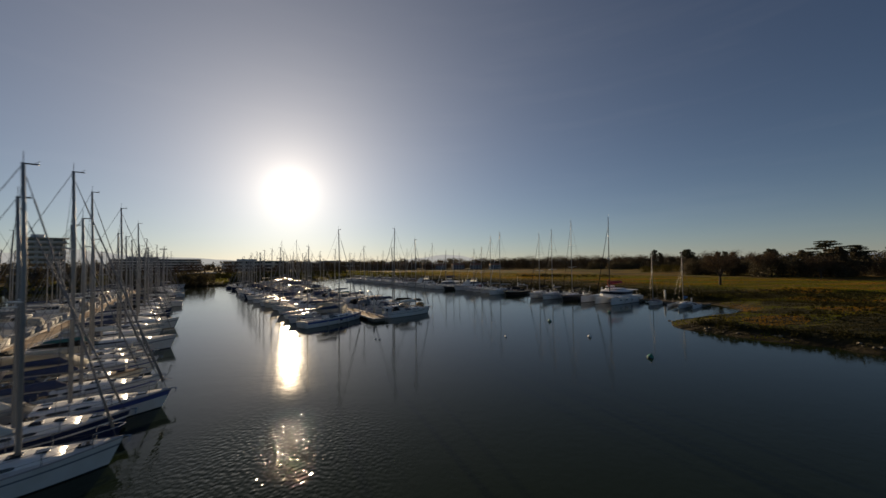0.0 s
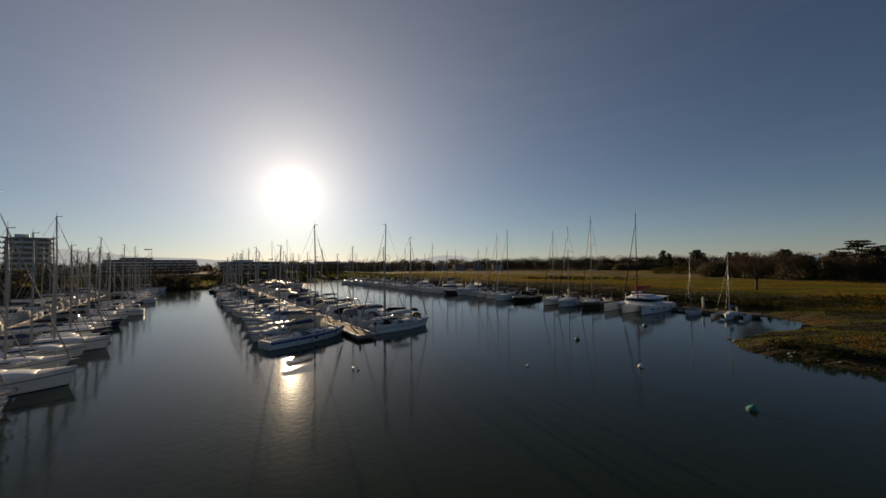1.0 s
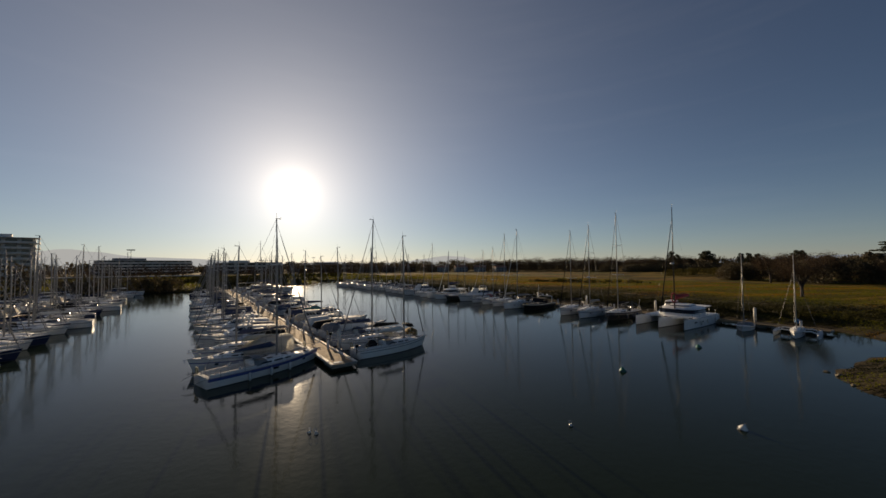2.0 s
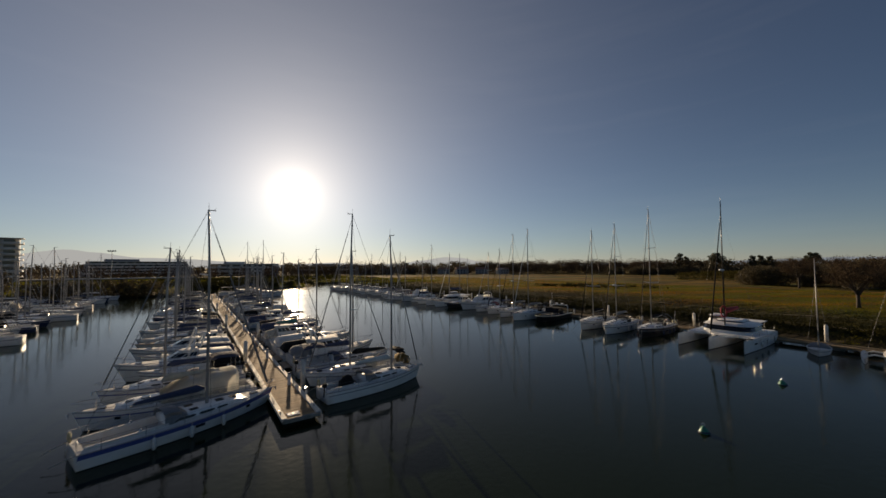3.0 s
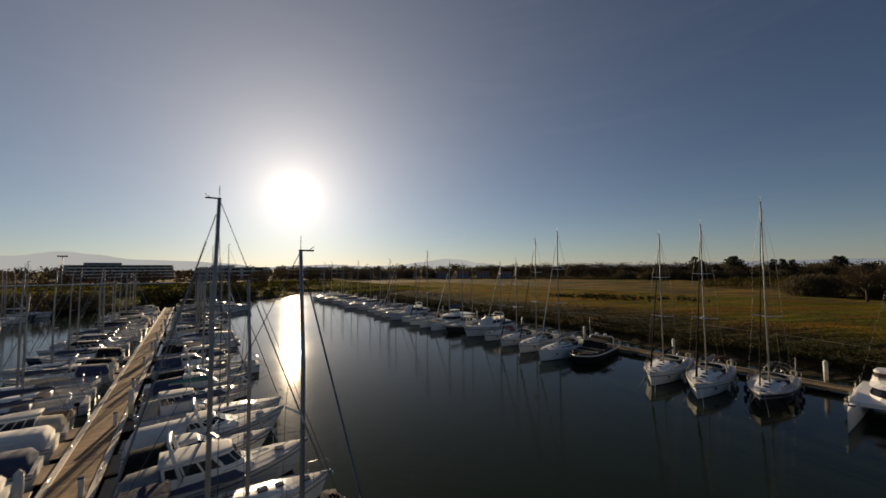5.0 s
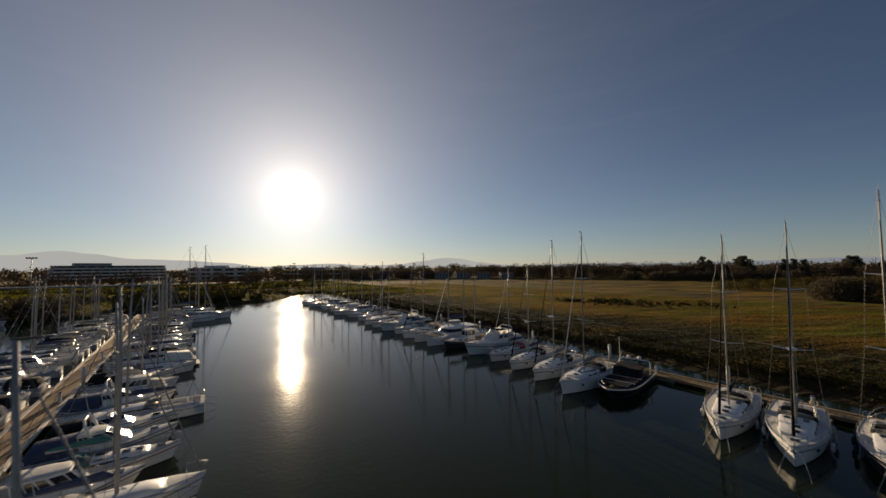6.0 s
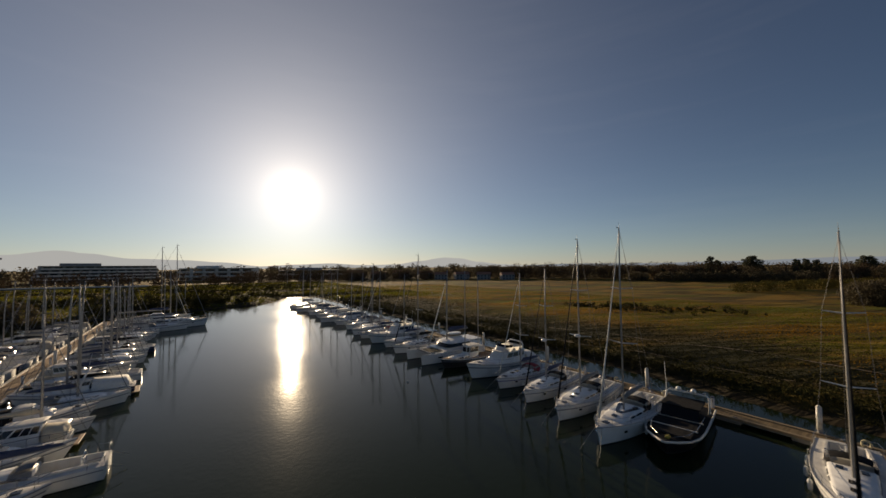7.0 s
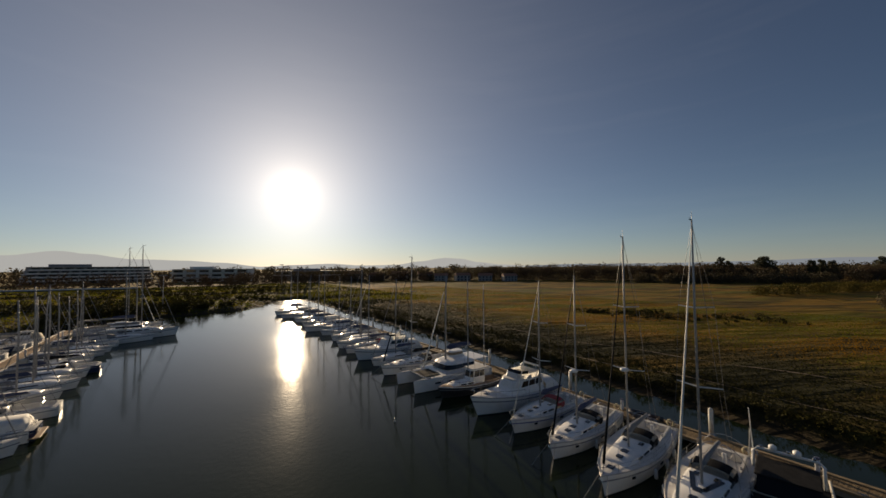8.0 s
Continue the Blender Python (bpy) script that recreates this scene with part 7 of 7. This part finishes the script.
def shore_stones():
    """Boulders along the spit's edge."""
    g = random.Random(8)
    verts, faces = [], []
    pts = [(33.2, 54.2), (31.4, 50.6), (32.3, 47.0), (34.7, 42.2), (37.4, 39.6), (41, 34.2), (50, 29)]
    for (ax, ay), (bx, by) in zip(pts, pts[1:]):
        for _ in range(4):
            k = g.random()
            x, y = ax + (bx - ax) * k + g.gauss(1.3, 0.4), ay + (by - ay) * k + g.gauss(0.9, 0.4)
            r = g.uniform(0.08, 0.28)
            z = max(0.0, ground_z(x, y))
            base = len(verts)
            ico = [(0, 0, 1), (0.9, 0, 0.4), (0.28, 0.85, 0.4), (-0.72, 0.52, 0.4), (-0.72, -0.52, 0.4), (0.28, -0.85, 0.4), (0.7, 0.5, -0.4), (-0.28, 0.85, -0.4), (-0.9, 0, -0.4), (-0.28, -0.85, -0.4), (0.7, -0.5, -0.4), (0, 0, -1)]
            for vx, vy, vz in ico:
                j = g.uniform(0.75, 1.2)
                verts.append((x + vx * r * j, y + vy * r * j, z + vz * r * 0.65 * j))
            for f in ((0, 1, 2), (0, 2, 3), (0, 3, 4), (0, 4, 5), (0, 5, 1), (1, 6, 2), (2, 7, 3), (3, 8, 4), (4, 9, 5), (5, 10, 1), (2, 6, 7), (3, 7, 8), (4, 8, 9), (5, 9, 10), (1, 10, 6), (6, 11, 7), (7, 11, 8), (8, 11, 9), (9, 11, 10), (10, 11, 6)):
                faces.append(tuple(base + i for i in f))
    me = bpy.data.meshes.new("shore_stones")
    me.from_pydata(verts, [], faces)
    me.materials.append(STONE)
    tagged(new("shore_stones", me), "rough brown stones along the edge of the spit", "stones", kind="stuff")


shore_stones()


# ---------------------------------------------------------------- buildings
def storeyed(name, label, length, depth, storeys, high, wall, inset=0.0, balcony=1.2, bay=4.0, side=0.0):
    """A block of flats or offices: a slab and a parapet on each storey, recessed glazing between piers. x along the front, front at y = 0."""
    t = thing(name, label, "building")
    for k in range(storeys):
        z = k * high
        a, b, d0 = inset * k, length - inset * k * 0.3, inset * k * 0.4
        bm = B()
        box(bm, ((a + b) / 2, depth / 2 + d0 + 0.6, z + high / 2), (b - a - 1.0, depth - 1.2, high - 0.02))
        part("wall", bm, wall, t)
        bm = B()
        box(bm, ((a + b) / 2, depth / 2 + d0 - balcony / 2, z + high - 0.12), (b - a + 2 * side, depth + balcony, 0.26))
        part("floor_slab", bm, CONCRETE_W, t)
        if k:
            bm = B()
            box(bm, ((a + b) / 2, d0 - balcony + 0.08, z + 0.5), (b - a, 0.14, 1.0))
            part("balcony_parapet", bm, CONCRETE_W, t)
        if side:
            for x in (a - side + 0.08, b + side - 0.08):
                if k:
                    bm = B()
                    box(bm, (x, depth * 0.32, z + 0.5), (0.14, depth * 0.62, 1.0))
                    part("balcony_parapet", bm, CONCRETE_W, t)
            bm = B()
            box(bm, (0, 0, 0), (0.12, depth * 0.16, high * 0.62))
            end = part("window", bm, WINDOW, t, "", False, Matrix.Translation((b - 0.5, depth * 0.2, z + high * 0.45)))
            again(end, Matrix.Translation((b - 0.5, depth * 0.5, z + high * 0.45)))
        n = max(2, int((b - a - 1.4) / bay))
        w = (b - a - 1.4) / n
        bm = B()
        box(bm, (0, 0, 0), (w * 0.72, 0.12, high * 0.62))
        first = part("window", bm, WINDOW, t, "", False, Matrix.Translation((a + 0.7 + w / 2, d0 - 0.0, z + high * 0.45)))
        for i in range(1, n):
            again(first, Matrix.Translation((a + 0.7 + w * (i + 0.5), d0, z + high * 0.45)))
    bm = B()
    box(bm, (length * 0.35, depth * 0.5, storeys * high + 1.2), (length * 0.3, depth * 0.4, 2.4))
    part("plant_room", bm, wall, t)
    return t


def stand(ob, x, y, turn, z=None):
    ob.matrix_basis = Matrix.Translation((x, y, ground_z(x, y) - 0.2 if z is None else z)) @ pose(0, 0, 0, 0, 0, turn)


stand(storeyed("office_block", "long low office block with stepped terraces and dark glazing", 92, 20, 5, 3.2, CONCRETE_D, inset=1.3, bay=6.5), -358, 389, 54.7)
stand(storeyed("apartment_tower", "pale apartment tower with balconies on every storey", 22, 14, 8, 3.6, CONCRETE_W, bay=5.4, side=1.6, balcony=1.8), -290, 249, 46)
stand(storeyed("apartment_block", "pale apartment block with balconies", 60, 16, 7, 3.2, CONCRETE_W, bay=8.0), -440, 262, 8)
stand(storeyed("warehouse", "low pale flat-roofed building behind trees", 70, 18, 3, 4.2, CONCRETE_W, bay=10.0), -262, 432, 10)
stand(storeyed("warehouse", "low grey flat-roofed building behind trees", 90, 18, 2, 5.0, CONCRETE_D, bay=8.0), -180, 470, 0)


def house(name, label, length, depth, high):
    """A rendered house with a tiled gable roof."""
    t = thing(name, label, "house", "houses")
    bm = B()
    box(bm, (0, 0, high / 2), (length, depth, high))
    part("wall", bm, CONCRETE_D, t)
    bm = B()
    e = 0.5
    loft(bm, [[Vector((x, -depth / 2 - e, high)), Vector((x, 0, high + depth * 0.28)), Vector((x, depth / 2 + e, high)), Vector((x, 0, high - 0.1))] for x in (-length / 2 - e, length / 2 + e)], closed=True, cap0=True, cap1=True)
    bmesh.ops.recalc_face_normals(bm, faces=bm.faces)
    part("roof", bm, ROOF, t, "clay tile roof")
    bm = B()
    box(bm, (0, 0, 0), (1.3, 0.12, 1.4), 0.02)
    first = None
    n = int(length / 3.2)
    for i in range(n):
        for k in range(int(high // 2.8)):
            m = Matrix.Translation((-length / 2 + 1.6 + i * (length - 3.2) / max(1, n - 1), -depth / 2 - 0.03, 1.5 + 2.8 * k))
            first = again(first, m) if first else part("window", bm, WINDOW, t, "", False, m)
    return t


h1 = house("house", "grey rendered house with a clay tile roof beyond the marsh", 14, 9, 5.8)
for i, (x, y, turn, s) in enumerate(((-62, 430, 5, 1.0), (-40, 436, -10, 1.1), (-16, 440, 8, 1.0), (0, 411, 0, 0.85), (19, 407, 15, 0.9), (39, 401, -8, 0.85), (59, 394, 10, 0.8), (-86, 436, 0, 1.2), (345, 372, -30, 1.0), (372, 352, -30, 1.0))):
    m = Matrix.Translation((x, y, ground_z(x, y) - 0.2)) @ pose(0, 0, 0, 0, 0, turn) @ Matrix.Diagonal((s, s, s, 1))
    if i:
        copy_thing(h1, m)
    else:
        h1.matrix_basis = m


# quay road on the far side, with its low pale barrier
def build_road():
    bm = B()
    a, b = Vector((-420, 236, 0)), Vector((-200, 321, 0))
    d = (b - a).normalized()
    n = Vector((-d.y, d.x, 0))
    ring = []
    for k in range(21):
        p = a.lerp(b, k / 20)
        ring.append([p - n * 9 + Vector((0, 0, 1.0)), p - n * 5 + Vector((0, 0, 2.9)), p + n * 5 + Vector((0, 0, 2.9)), p + n * 9 + Vector((0, 0, 1.0))])
    loft(bm, ring)
    tagged(new("road", mesh_of(bm, "road", ASPHALT)), "raised asphalt road behind the basin", "road", kind="structure")
    t = thing("road_barrier", "pale concrete barrier along the raised road", "barrier")
    for k in range(40):
        p = a.lerp(b, (k + 0.5) / 40) - n * 4.6
        bm = B() if k == 0 else None
        m = Matrix.Translation(p + Vector((0, 0, 2.88))) @ pose(0, 0, 0, 0, 0, math.degrees(math.atan2(d.y, d.x)))
        if k == 0:
            loft(bm, [[Vector((x, -0.3, 0)), Vector((x, -0.1, 0.6)), Vector((x, 0.1, 0.6)), Vector((x, 0.3, 0))] for x in (-3.95, 3.95)], closed=True, cap0=True, cap1=True)
            first = part("barrier_block", bm, CONCRETE_W, t, "", False, m)
        else:
            again(first, m)


build_road()


def floodlight():
    t = thing("floodlight_mast", "tall steel lighting mast with a crossbar of lamps", "street lamp", "lighting masts")
    part("pole", rod([(0, 0, 0), (0, 0, 19)], 0.22, 7, 0.12), ALU, t, "", True)
    part("crossbar", rod([(-1.8, 0, 18.8), (1.8, 0, 18.8)], 0.1, 5), ALU, t)
    for x in (-1.5, -0.5, 0.5, 1.5):
        bm = B()
        box(bm, (x, -0.2, 19.1), (0.7, 0.4, 0.55), 0.05)
        part("lamp", bm, CANVAS_GREY, t)
    return t


fl = floodlight()
for i, (x, y) in enumerate(((-149.5, 194.3), (-90.7, 201.6), (-118, 350))):
    size = (0.86, 0.74, 0.95)[i]
    m = Matrix.Translation((x, y, ground_z(x, y) - 0.1)) @ pose(0, 0, 0, 0, 0, 20 - 15 * i) @ Matrix.Diagonal((size, size, size, 1))
    if i:
        copy_thing(fl, m)
    else:
        fl.matrix_basis = m
